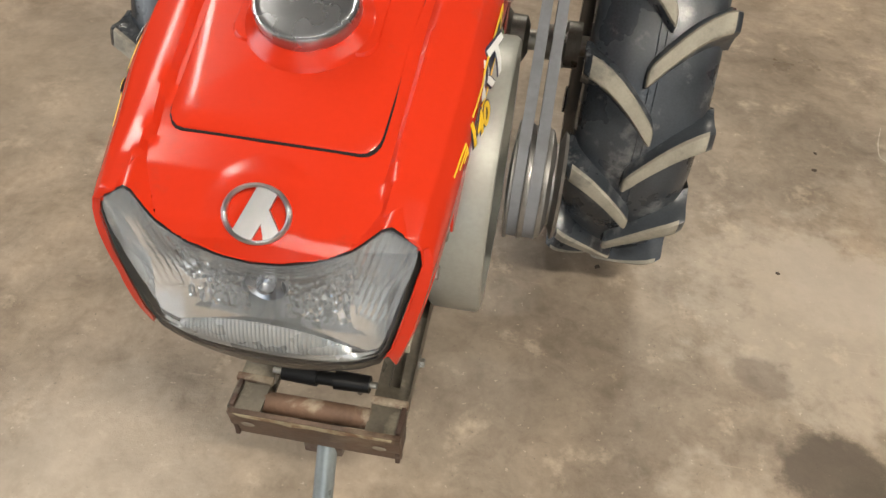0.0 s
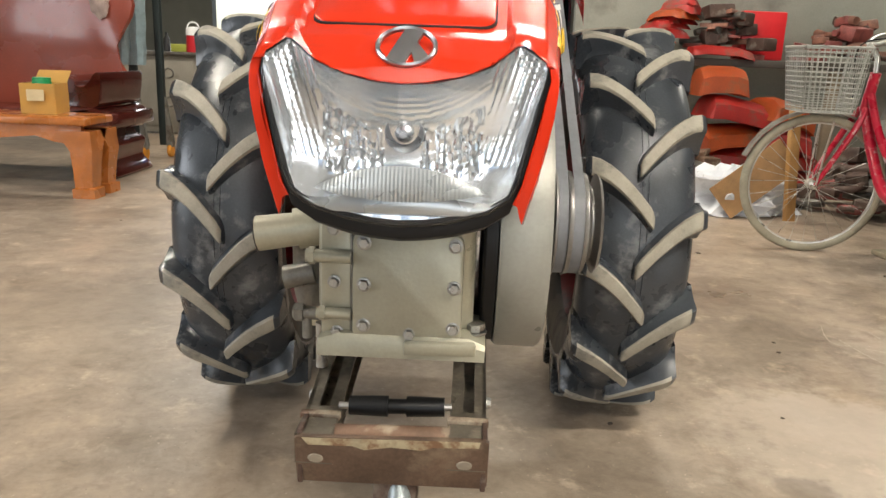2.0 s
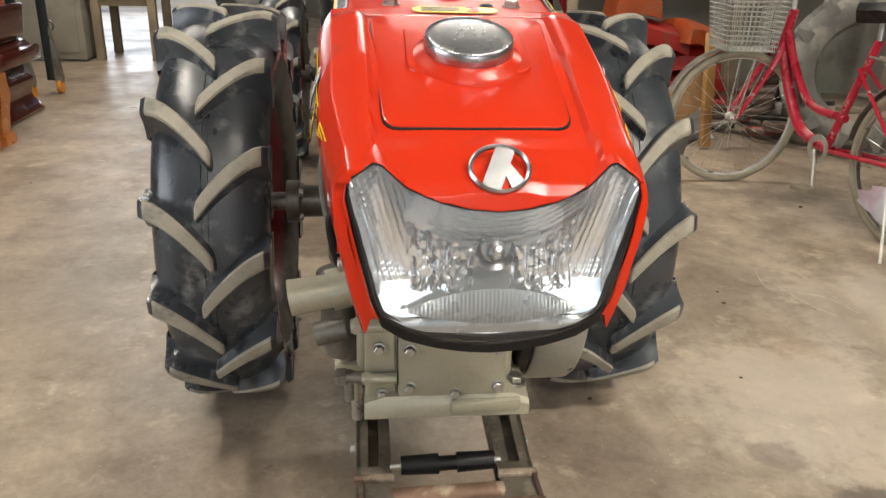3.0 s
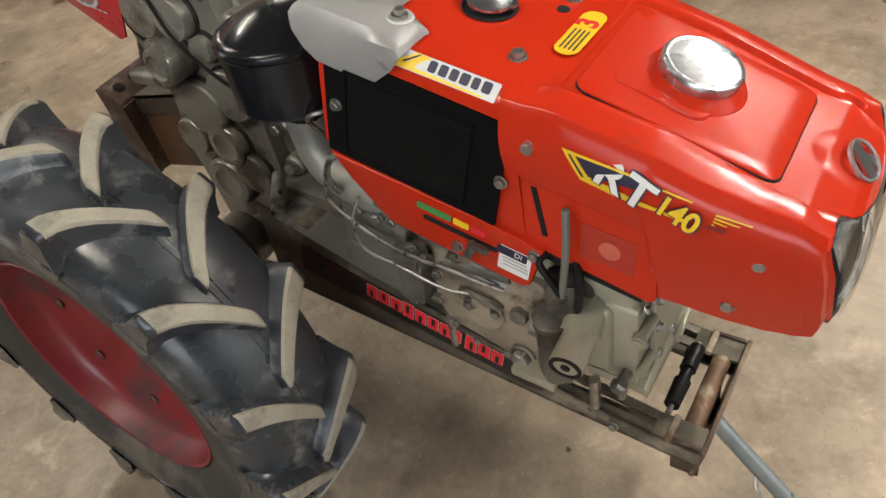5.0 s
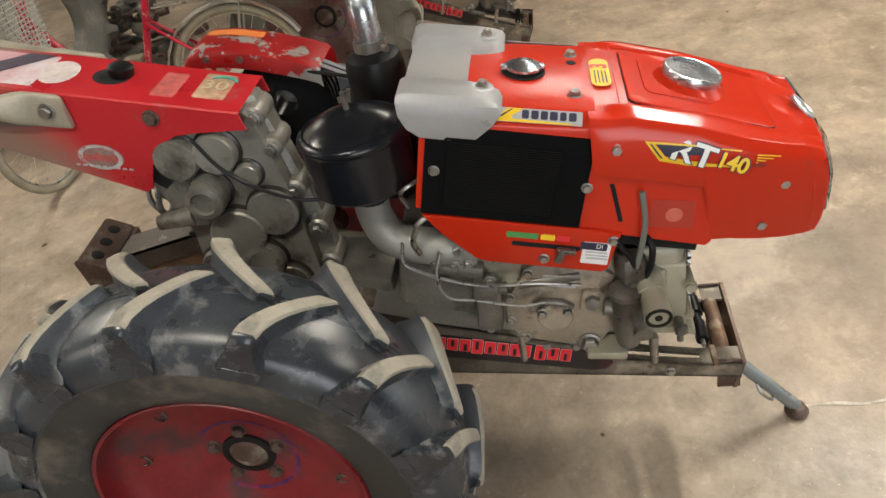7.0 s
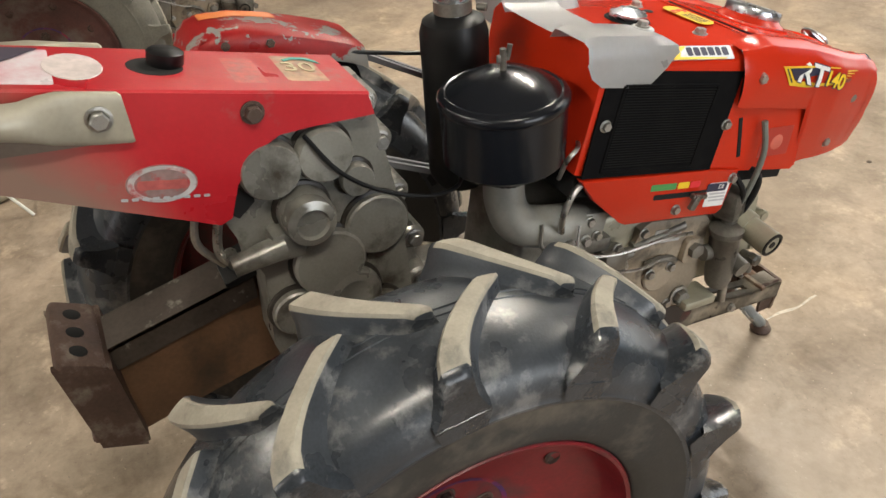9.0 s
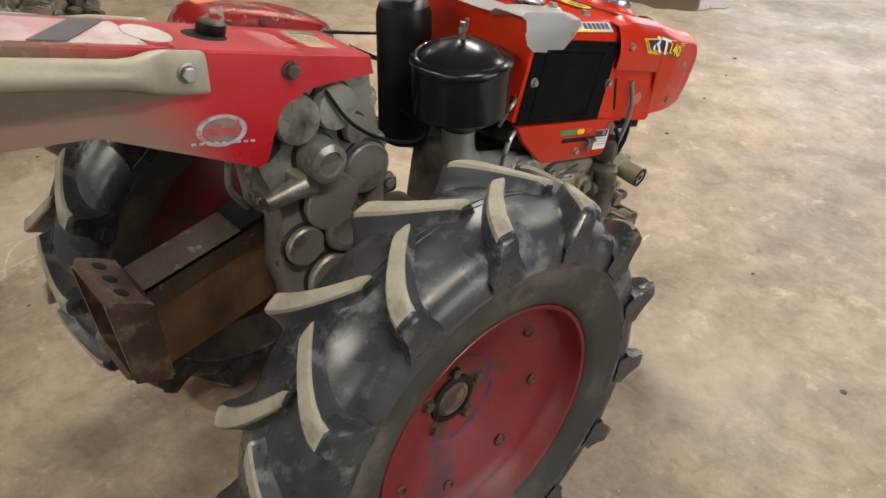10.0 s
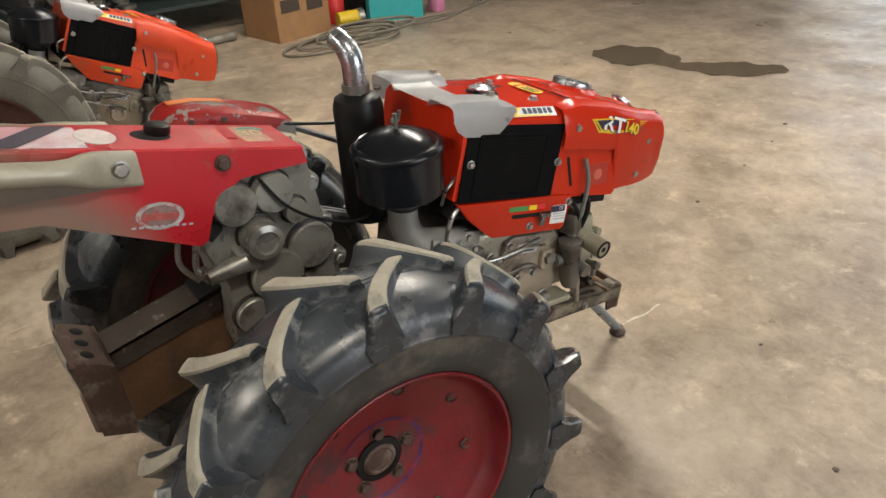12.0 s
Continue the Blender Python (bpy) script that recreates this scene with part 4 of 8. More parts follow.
    box(bm, (0.012, 0.034, 0.010), (s * 0.176, 0.040, 0.694), (14, 0, 0), 0.003)
    box(bm, (0.010, 0.014, 0.028), (s * 0.180, 0.052, 0.686), (30, 0, 0), 0.003)
    part("throttle_lever", bm, CAST_DARK, sp)
    bolts(sp, [(s * 0.166, 0.082, 0.675), (s * 0.166, -0.045, 0.700)], (s, 0, 0), 0.0075)

# silver guard over the rear edge: two boxy lobes and a sunken bridge
bm = bmesh.new()
for s in (-1, 1):
    rings = []
    for y, low, lift, inn in ((0.120, 0.004, 0.003, 0.026), (0.124, -0.004, 0.013, 0.022), (0.140, -0.024, 0.021, 0.013), (0.170, -0.050, 0.024, 0.004), (0.214, -0.053, 0.025, 0.0), (0.262, -0.050, 0.026, 0.0), (0.281, -0.036, 0.024, 0.0), (0.290, -0.014, 0.017, 0.0)):
        z = top_z(y)
        rings.append([(s * x, y, z + min(h, lift)) for x, h in ((0.167, low), (0.170, -0.010 if low < -0.012 else low + 0.002), (0.167, 0.012), (0.155, lift), (0.125, lift), (0.092 + inn, lift), (0.080 + inn, 0.015), (0.068 + inn, -0.001))])
    loft(bm, rings, closed=False)
loft(bm, [[(x, y, top_z(y) + dz) for x, dz in ((-0.082, 0.014), (-0.068, 0.0065), (-0.04, 0.0055), (0.04, 0.0055), (0.068, 0.0065), (0.082, 0.014))] for y in (0.180, 0.187, 0.235, 0.270, 0.288)], closed=False)
bmesh.ops.solidify(bm, geom=bm.faces[:], thickness=0.003)
guard = part("rear_guard", bm, SILVER, TR, "silver-painted steel guard over the engine's rear edge")
for s in (-1, 1):
    part("bolt_recess", spin(bmesh.new(), [(0, 0.001), (0.014, 0.001), (0.017, 0.0025), (0.019, 0)], tilted(s * 0.112, 0.150, 0.0230), 24), SILVER, guard)
bolts(guard, [(s * 0.112, 0.150, top_z(0.150) + 0.0250) for s in (-1, 1)], (0, -0.2, 1), 0.0085)

# radiator cap, nuts, hole and sticker on the top
rcap = part("radiator_cap", spin(bmesh.new(), [(0.020, 0.0), (0.028, 0.004), (0.032, 0.008), (0.032, 0.012), (0.024, 0.014), (0.018, 0.019), (0.010, 0.021), (0, 0.021)], None, 28), SATIN, TR, "chrome pressed radiator cap", tilted(0.004, 0.086, 0.001))
part("cap_wing", plate(bmesh.new(), [(-0.037, -0.009), (0.037, -0.009), (0.041, 0), (0.037, 0.009), (-0.037, 0.009), (-0.041, 0)], 0.004), SATIN, rcap, m=tilted(0.004, 0.086, 0.0095) @ Matrix.Rotation(radians(100), 4, "Z"))
part("cap_seat", spin(bmesh.new(), [(0.0, 0.0), (0.036, 0.0), (0.038, 0.002), (0.040, 0.0)], None, 28), BLACK_HOLE, rad, m=tilted(0.004, 0.086, 0.0015))
bolts(rad, [on_top(-0.082, 0.0, 0.0), on_top(0.087, 0.0, 0.0)], (0, -0.15, 1), 0.0095)
part("vent_hole", spin(bmesh.new(), [(0, 0.0006), (0.009, 0.0006), (0.0095, 0)], None, 20), BLACK_HOLE, rad, m=tilted(0.052, 0.0, 0.001))
m = tilted(0.002, -0.048, 0.004)
st = part("warning_sticker", plate(bmesh.new(), rounded(0.115, 0.034, 0.016, 5), 0.0008), YELLOW, rad, "yellow sticker with a red figure 3", m)
for k in range(4):
    part("sticker_line", plate(bmesh.new(), rounded(0.052, 0.0024, 0.0008, 1), 0.0004), DARK_PRINT, st, m=m @ Matrix.Translation((-0.020, -0.0095 + 0.0063 * k, 0.0008)))


letters("3", 0.042, m @ Matrix.Translation((0.024, 0.0, 0.0012)), RED_PRINT, st, bold=0.0012)
part("lip_line", plate(bmesh.new(), rounded(0.24, 0.004, 0.001, 1), 0.0012), RED, rad, m=tilted(0, -0.073, 0.001))

# recessed panel of the bonnet's lower side, with slot, decals and bolts
for s in (-1, 1):
    m = Matrix(((0, 0, s, s * 0.149), (1, 0, 0, 0), (0, 1, 0, 0), (0, 0, 0, 1)))
    sp = part("recessed_panel", plate(bmesh.new(), [(-0.012, 0.845), (-0.215, 0.81), (-0.215, 0.672), (-0.205, 0.665), (-0.062, 0.705), (-0.045, 0.715), (0.010, 0.735)], 0.008, m), RED, bonnet)
    part("panel_slot", plate(bmesh.new(), [(-0.045, 0.815), (-0.053, 0.815), (-0.064, 0.735), (-0.056, 0.735)], 0.0015, Matrix(((0, 0, s, s * 0.157), (1, 0, 0, 0), (0, 1, 0, 0), (0, 0, 0, 1)))), BLACK_HOLE, sp)
    b = part("panel_sticker", plate(bmesh.new(), [(-0.115, 0.775), (-0.190, 0.762), (-0.184, 0.705), (-0.108, 0.718)], 0.001, Matrix(((0, 0, s, s * 0.1568), (1, 0, 0, 0), (0, 1, 0, 0), (0, 0, 0, 1)))), plain("dark_red_sticker", (0.40, 0.030, 0.015), 0.5), sp, "faint dark red round-seal sticker")
    part("seal", spin(bmesh.new(), [(0, 0.0004), (0.014, 0.0004), (0.015, 0)], axes((s * 0.1580, -0.152, 0.738), (0, s, 0), (0, 0, 1)), 20), plain("pale_red_print", (0.55, 0.12, 0.08), 0.5), b)
    # model decal: a yellow-edged flash with dark and pale shapes and the number
    dm = axes((s * 0.1780, -0.205, 0.861), (0, s, s * 0.255), (0, 0, 1)) @ Matrix.Diagonal((-s, 1, 1, 1))
    dec = part("model_decal", plate(bmesh.new(), [(-0.109, 0.016), (-0.02, 0.017), (0.05, 0.014), (0.05, 0.0125), (-0.02, 0.0145), (-0.092, 0.013), (-0.070, -0.008), (0.01, -0.0135), (0.055, -0.014), (0.055, -0.0165), (-0.03, -0.0205), (-0.078, -0.0165)], 0.0008, dm), YELLOW, bonnet, "yellow-edged flash decal with pale letters and number")
    part("decal_shape", plate(bmesh.new(), [(-0.090, 0.0128), (-0.015, 0.0140), (0.0, 0.004), (-0.069, -0.0075)], 0.0008, dm), DARK_PRINT, dec)
    part("decal_shape", plate(bmesh.new(), [(-0.100, 0.0125), (-0.097, 0.0125), (-0.074, -0.0105), (-0.077, -0.0115)], 0.0004, dm @ Matrix.Translation((0, 0, 0.0008))), DARK_PRINT, dec)
    for k in range(4):
        part("decal_line", plate(bmesh.new(), [(0.078, 0.0085 - 0.004 * k), (0.118 - 0.012 * k, 0.0065 - 0.004 * k), (0.118 - 0.012 * k, 0.0055 - 0.004 * k), (0.078, 0.0065 - 0.004 * k)], 0.0006, dm), YELLOW, dec)
    nm = axes((s * 0.1780, -0.205, 0.861), (0, s, s * 0.255), (0, 0, 1))
    slant = Matrix(((1, 0.32, 0, 0), (0, 1, 0, 0), (0, 0, 1, 0), (0, 0, 0, 1)))
    for mat, up, bold in ((DARK_PRINT, 0.0020, 0.0026), (WHITE, 0.0030, 0.0010)):
        letters("RT", 0.048, nm @ Matrix.Translation((-0.027 * -s, 0.0015, up)) @ slant, mat, dec, squash=1.28, bold=bold)
    letters("140", 0.035, nm @ Matrix.Translation((0.040 * -s, -0.0085, 0.0036)) @ slant, DARK_PRINT, dec, squash=1.04, bold=0.0022)
    letters("140", 0.035, nm @ Matrix.Translation((0.040 * -s, -0.0080, 0.0044)) @ slant, plain("yellow_print", (0.85, 0.55, 0.02), 0.4), dec, squash=1.0, bold=0.0010)
    part("decal_bar", plate(bmesh.new(), [(0.074, -0.013), (0.094, -0.013), (0.097, -0.006), (0.077, -0.006)], 0.0006, dm), plain("dark_red_print", (0.22, 0.015, 0.01), 0.5), dec)
    # lay the decal onto the curved side
    for ob in [dec] + list(dec.children):
        bm = bmesh.new()
        bm.from_mesh(ob.data)
        bm.transform(ob.matrix_basis)
        bmesh.ops.triangulate(bm, faces=bm.faces[:])
        bmesh.ops.subdivide_edges(bm, edges=[e for e in bm.edges if e.calc_length() > 0.012], cuts=4, use_grid_fill=True)
        for v in bm.verts:
            v.co.x = s * (abs(v.co.x) - 0.178 + 0.0012) + side_x(v.co.y, v.co.z, s)
        bm.to_mesh(ob.data)
        bm.free()
        ob.matrix_basis = Matrix()
        WORLD[ob] = Matrix()
    bolts(bonnet, [(s * 0.1765, -0.058, 0.893), (nose_in(s * 0.1575, -0.333), -0.333, 0.779), (nose_in(s * 0.147, -0.302), -0.302, 0.691)], (s, 0, 0), 0.0085)

# added black filler blocks, standing in for the shade inside the engine covers
bm = bmesh.new()
box(bm, (0.29, 0.50, 0.20), (0, 0.03, 0.80), (13, 0, 0))
box(bm, (0.22, 0.12, 0.16), (0, -0.28, 0.74), (10, 0, 0))
part("engine_core", bm, BLACK_HOLE, TR)

# ---- engine block ----
bm = bmesh.new()
box(bm, (0.21, 0.40, 0.225), (-0.015, 0.03, 0.546), (6, 0, 0), 0.02, 3)
box(bm, (0.18, 0.27, 0.07), (-0.015, 0.07, 0.425), (6, 0, 0), 0.02, 3)
block = part("engine_block", bm, CAST, TR, "champagne-painted cast diesel engine block")
part("rear_block", box(bmesh.new(), (0.19, 0.18, 0.20), (-0.01, 0.29, 0.60), (10, 0, 0), 0.02, 3), surface("grimy_block", (0.20, 0.19, 0.165), 0.45, 0.4, vary=0.3, scale=12, bump=0.4, dirt=(0.07, 0.06, 0.05), dirt_amount=0.35, dirt_scale=8), block, "grimy grey rear of the block")
m = axes((-0.002, -0.176, 0.512), (1, 0, 0), (0, 0.03, 1))
bm = bmesh.new()
plate(bm, rounded(0.152, 0.150, 0.012, 4), 0.014, m, bevel=0.003)
front = part("front_cover", bm, CAST, block, "smooth bolted front cover plate", None)
bolts(front, [(x, -0.190, z) for x, z in ((-0.062, 0.574), (0.062, 0.574), (0.062, 0.515), (-0.062, 0.515), (0.062, 0.456), (-0.062, 0.456), (0.002, 0.446))], (0, -1, 0.02), 0.0075)
bm = bmesh.new()
plate(bm, rounded(0.045, 0.17, 0.008, 3), 0.05, axes((-0.101, -0.13, 0.515), (1, 0, 0), (0, 0, 1)), bevel=0.004)
box(bm, (0.034, 0.05, 0.14), (-0.118, -0.118, 0.525), (0, 0, 0), 0.012, 3)
case_front = part("timing_case", bm, CAST, block)
for z, x0, r in ((0.552, -0.142, 0.0095), (0.470, -0.128, 0.008)):
    bm = bmesh.new()
    rod(bm, (x0, -0.186, z), (-0.080, -0.186, z), r, segments=20)
    rod(bm, (x0 + 0.004, -0.186, z), (x0 + 0.012, -0.186, z), r * 1.35, segments=6)
    part("case_pipe", bm, CAST, case_front)
part("case_seam", box(bmesh.new(), (0.0035, 0.006, 0.165), (-0.0805, -0.181, 0.515), bevel=0.001), CAST_DARK, case_front)
bolts(case_front, [(-0.104, -0.183, 0.590), (-0.104, -0.183, 0.515), (-0.100, -0.183, 0.442)], (0, -1, 0), 0.007)
bm = bmesh.new()
rod(bm, (-0.150, -0.165, 0.462), (-0.105, -0.165, 0.458), 0.009)
rod(bm, (-0.146, -0.165, 0.470), (-0.146, -0.165, 0.425), 0.007)
spin(bm, [(0.014, 0), (0.014, 0.012), (0.009, 0.016), (0, 0.016)], Matrix.Translation((-0.150, -0.165, 0.462)) @ Matrix.Rotation(radians(-90), 4, "Y"), 6)
part("banjo_fitting", bm, CAST_DARK, case_front)
bm = bmesh.new()
pipe(bm, [(-0.10, -0.10, 0.585), (-0.14, -0.105, 0.577), (-0.172, -0.110, 0.570)], 0.030, 20)
rod(bm, (-0.165, -0.11, 0.571), (-0.228, -0.114, 0.562), 0.024, 0.026, 24)
stub = part("filler_neck", bm, CAST, block, "stubby cast pipe neck with a plug")
bm = bmesh.new()
spin(bm, [(0.025, 0), (0.025, 0.002), (0.019, 0.003), (0.018, -0.004), (0.008, -0.004), (0.007, 0.002), (0, 0.002)], Matrix.Translation((-0.228, -0.114, 0.562)) @ Vector((-1, -0.06, -0.14)).to_track_quat("Z", "Y").to_matrix().to_4x4(), 24)
part("plug", bm, BLACK_MATT, stub)
# flat side cover with boss, pads and label
flat = lambda x: Matrix(((0, 0, -1, x), (1, 0, 0, 0), (0, 1, 0, 0), (0, 0, 0, 1)))
bm = bmesh.new()
plate(bm, [(0.128, 0.628), (0.100, 0.636), (-0.030, 0.606), (-0.045, 0.590), (-0.040, 0.470), (-0.010, 0.418), (0.040, 0.408), (0.100, 0.415), (0.145, 0.440), (0.174, 0.490), (0.172, 0.545), (0.160, 0.575), (0.135, 0.590)], 0.022, flat(-0.112), bevel=0.006)
DUSTY_CAST = surface("dusty_tan_casting", (0.32, 0.265, 0.20), 0.5, 0.2, vary=0.25, scale=12, fine=200, bump=0.4, dirt=(0.10, 0.08, 0.06), dirt_amount=0.3, dirt_scale=11)
side = part("side_cover", bm, DUSTY_CAST, block, "flat cast side cover with bolted bosses")
spinx = lambda x, y, z: Matrix.Translation((x, y, z)) @ Matrix.Rotation(radians(-90), 4, "Y")
part("boss", spin(bmesh.new(), [(0.036, 0), (0.036, 0.006), (0.033, 0.009), (0, 0.009)], spinx(-0.133, 0.075, 0.505), 28), DUSTY_CAST, side)
bm = bmesh.new()
pipe(bm, [(-0.141, 0.112, 0.545), (-0.146, 0.095, 0.553), (-0.146, 0.06, 0.546), (-0.141, 0.040, 0.530)], 0.007, 8)
part("boss_lip", bm, CAST_DARK, side)
bm = bmesh.new()
plate(bm, rounded(0.045, 0.055, 0.012, 4), 0.014, axes((-0.133, 0.0, 0.540), (0, -1, -0.2), (0, 0.1, 1)), bevel=0.003)
pad = part("pad", bm, DUSTY_CAST, side)
part("pad_nut", spin(bmesh.new(), [(0.016, 0), (0.016, 0.012), (0.010, 0.014), (0, 0.014)], spinx(-0.147, 0.0, 0.545), 6), CAST_DARK, pad)
part("name_plate", plate(bmesh.new(), rounded(0.066, 0.028, 0.002, 1), 0.0012, axes((-0.1345, 0.060, 0.592), (0, -1, -0.22), (0, 0, 1))), GREY_PRINT, side)
for k in range(2):
    part("plate_line", plate(bmesh.new(), rounded(0.05, 0.004, 0.001, 1), 0.0008, axes((-0.1357, 0.064, 0.598 - 0.012 * k), (0, -1, -0.22), (0, 0, 1))), DARK_PRINT, side)
bolts(side, [(-0.134, 0.118, 0.617), (-0.134, 0.165, 0.500), (-0.134, 0.140, 0.452), (-0.134, 0.100, 0.425), (-0.134, 0.160, 0.560), (-0.134, 0.040, 0.418), (-0.142, 0.100, 0.520), (-0.142, 0.050, 0.520)], (-1, 0, 0), 0.0085)
bolts(side, [(-0.136, 0.012, 0.428)], (-1, 0, 0), 0.017, "drain_plug")

# oil drain elbows and dark fittings under the stub
bm = bmesh.new()
pipe(bm, [(-0.135, -0.105, 0.63), (-0.150, -0.075, 0.58), (-0.150, -0.070, 0.50), (-0.148, -0.066, 0.44)], 0.017, 12)
rod(bm, (-0.150, -0.075, 0.52), (-0.150, -0.02, 0.53), 0.016)
rod(bm, (-0.150, -0.088, 0.50), (-0.195, -0.09, 0.49), 0.018)
box(bm, (0.05, 0.05, 0.06), (-0.145, -0.075, 0.625), (0, 0, 20), 0.01)
spin(bm, [(0.022, 0), (0.026, 0.015), (0.028, 0.03), (0.029, 0.12), (0.033, 0.125), (0.033, 0.135), (0.020, 0.142), (0, 0.142)], Matrix.Translation((-0.160, -0.064, 0.445)), 24)
part("fuel_filter", bm, CAST_DARK, TR, "dark fuel filter and pump fittings")
bm = bmesh.new()
box(bm, (0.06, 0.08, 0.02), (-0.14, -0.02, 0.415), (6, 0, 0), 0.005)
foot = part("engine_foot", bm, CAST, TR)
for y, z in ((-0.115, 0.36), (0.15, 0.39)):
    part("stud", rod(bmesh.new(), (-0.135, y, z), (-0.135, y, z + 0.07), 0.009), STEEL, foot)
bm = bmesh.new()
loft(bm, [[(-0.125, y, z), (-0.095, y, z + up), (0.085, y, z + up), (0.108, y, z), (0.108, y, z - 0.016), (-0.125, y, z - 0.016)] for y, z, up in ((-0.10, 0.446, 0.004), (-0.165, 0.440, 0.006), (-0.192, 0.434, 0.010), (-0.198, 0.428, 0.006))])
box(bm, (0.10, 0.012, 0.020), (0.045, -0.199, 0.430), (8, 0, 4), 0.004)
part("front_foot", bm, CAST, TR)
bolts(TR, [(0.094, -0.160, 0.442), (-0.112, -0.160, 0.442)], (0, 0, 1), 0.012)
# hoses and fuel lines
for name, pts, r, mat in (("fuel_hose", [(-0.168, -0.098, 0.80), (-0.178, -0.10, 0.74), (-0.172, -0.09, 0.67), (-0.16, -0.08, 0.62)], 0.0055, surface("grey_hose", (0.16, 0.17, 0.15), 0.5)), ("fuel_hose", [(-0.15, -0.10, 0.70), (-0.168, -0.112, 0.68), (-0.165, -0.11, 0.64), (-0.155, -0.10, 0.60)], 0.0065, BLACK_MATT), ("fuel_hose", [(-0.15, -0.06, 0.70), (-0.172, -0.055, 0.695), (-0.172, -0.075, 0.66), (-0.16, -0.08, 0.62)], 0.0055, BLACK_MATT), ("injector_line", [(-0.155, 0.02, 0.595), (-0.17, 0.10, 0.62), (-0.165, 0.22, 0.625), (-0.15, 0.34, 0.67), (-0.14, 0.345, 0.72)], 0.0035, STEEL), ("injector_line", [(-0.14, 0.315, 0.80), (-0.165, 0.318, 0.845), (-0.16, 0.295, 0.86), (-0.12, 0.27, 0.855)], 0.004, STEEL)):
    part(name, pipe(bmesh.new(), pts, r, 8), mat, TR)
# injection pump body and small castings along the rear of the block
bm = bmesh.new()
box(bm, (0.05, 0.05, 0.10), (-0.135, 0.20, 0.545), (6, 0, 0), 0.008)
box(bm, (0.04, 0.05, 0.04), (-0.145, 0.20, 0.60), (6, 0, 0), 0.006)
rod(bm, (-0.15, 0.20, 0.60), (-0.15, 0.16, 0.60), 0.012)
rod(bm, (-0.13, 0.14, 0.59), (-0.13, 0.02, 0.60), 0.011)
box(bm, (0.03, 0.10, 0.03), (-0.13, 0.25, 0.64), (10, 0, 0), 0.006)
part("injection_pump", bm, CAST_DARK, TR)
bolts(TR, [(-0.15, 0.205, 0.50), (-0.15, 0.19, 0.62), (-0.14, 0.255, 0.655), (-0.14, 0.29, 0.665)], (-1, 0, 0), 0.009)

# ---- flywheel, pulleys and belts ----
turn = Matrix.Rotation(radians(90), 4, "Y")
FW = (0.0, 0.03, 0.568)
part("flywheel", spin(bmesh.new(), [(0.05, 0.122), (0.198, 0.122), (0.202, 0.128), (0.202, 0.188), (0.198, 0.194), (0.175, 0.194), (0.170, 0.18), (0.05, 0.18)], Matrix.Translation(FW) @ turn, 64, close=True), FLYWHEEL, TR, "grey-green painted engine flywheel")
part("starter_guard", spin(bmesh.new(), [(0.04, 0.100), (0.190, 0.100), (0.194, 0.104), (0.194, 0.120), (0.04, 0.120)], Matrix.Translation(FW) @ turn, 48, close=True), BLACK_MATT, TR)
grooves = []
for k in range(3):
    x = 0.210 + 0.024 * k
    r = 0.086 - 0.003 * k
    grooves += [(r, x), (r, x + 0.003), (r - 0.020, x + 0.010), (r - 0.020, x + 0.013), (r, x + 0.020)]
part("engine_pulley", spin(bmesh.new(), [(0.03, 0.205)] + grooves + [(0.075, 0.283), (0.03, 0.283)], Matrix.Translation(FW) @ turn, 48, close=True), PULLEY, TR, "worn steel three-groove engine pulley")
CP = (0.0, 0.615, 0.885)
grooves = []
for k in range(3):
    x = 0.20 + 0.024 * k
    grooves += [(0.108, x), (0.108, x + 0.003), (0.090, x + 0.010), (0.090, x + 0.013), (0.108, x + 0.020)]
part("clutch_pulley", spin(bmesh.new(), [(0.03, 0.195)] + grooves + [(0.10, 0.275), (0.085, 0.262), (0.03, 0.262)], Matrix.Translation(CP) @ turn, 48, close=True), BLACK, TR, "black grooved clutch pulley")


def belt(x, r1, r2):
    a, b = Vector((0, FW[1], FW[2])), Vector((0, CP[1], CP[2]))
    d = b - a
    base = math.atan2(d.z, d.y)
    off = math.asin((r1 - r2) / d.length)
    pts = []
    for k in range(17):
        t = base + math.pi / 2 - off + (math.pi + 2 * off) * k / 16
        pts.append(a + Vector((0, r1 * math.cos(t), r1 * math.sin(t))))
    for k in range(17):
        t = base - math.pi / 2 + off + (math.pi - 2 * off) * k / 16
        pts.append(b + Vector((0, r2 * math.cos(t), r2 * math.sin(t))))
    bm = bmesh.new()
    rings = []
    n = len(pts)
    for k, p in enumerate(pts):
        way = (pts[(k + 1) % n] - pts[k - 1]).normalized()
        out = way.cross(Vector((1, 0, 0)))
        c = p
        rings.append([(x - 0.008, *(c + out * 0.004).yz), (x + 0.008, *(c + out * 0.004).yz), (x + 0.005, *(c - out * 0.006).yz), (x - 0.005, *(c - out * 0.006).yz)])
    rings.append(rings[0])
    loft(bm, rings, caps=False)
    bmesh.ops.remove_doubles(bm, verts=bm.verts, dist=1e-5)
    return bm


for k in range(2):
    part("drive_belt", belt(0.2215 + 0.024 * k, 0.078, 0.100), BELT, TR, "grey worn rubber drive belt")

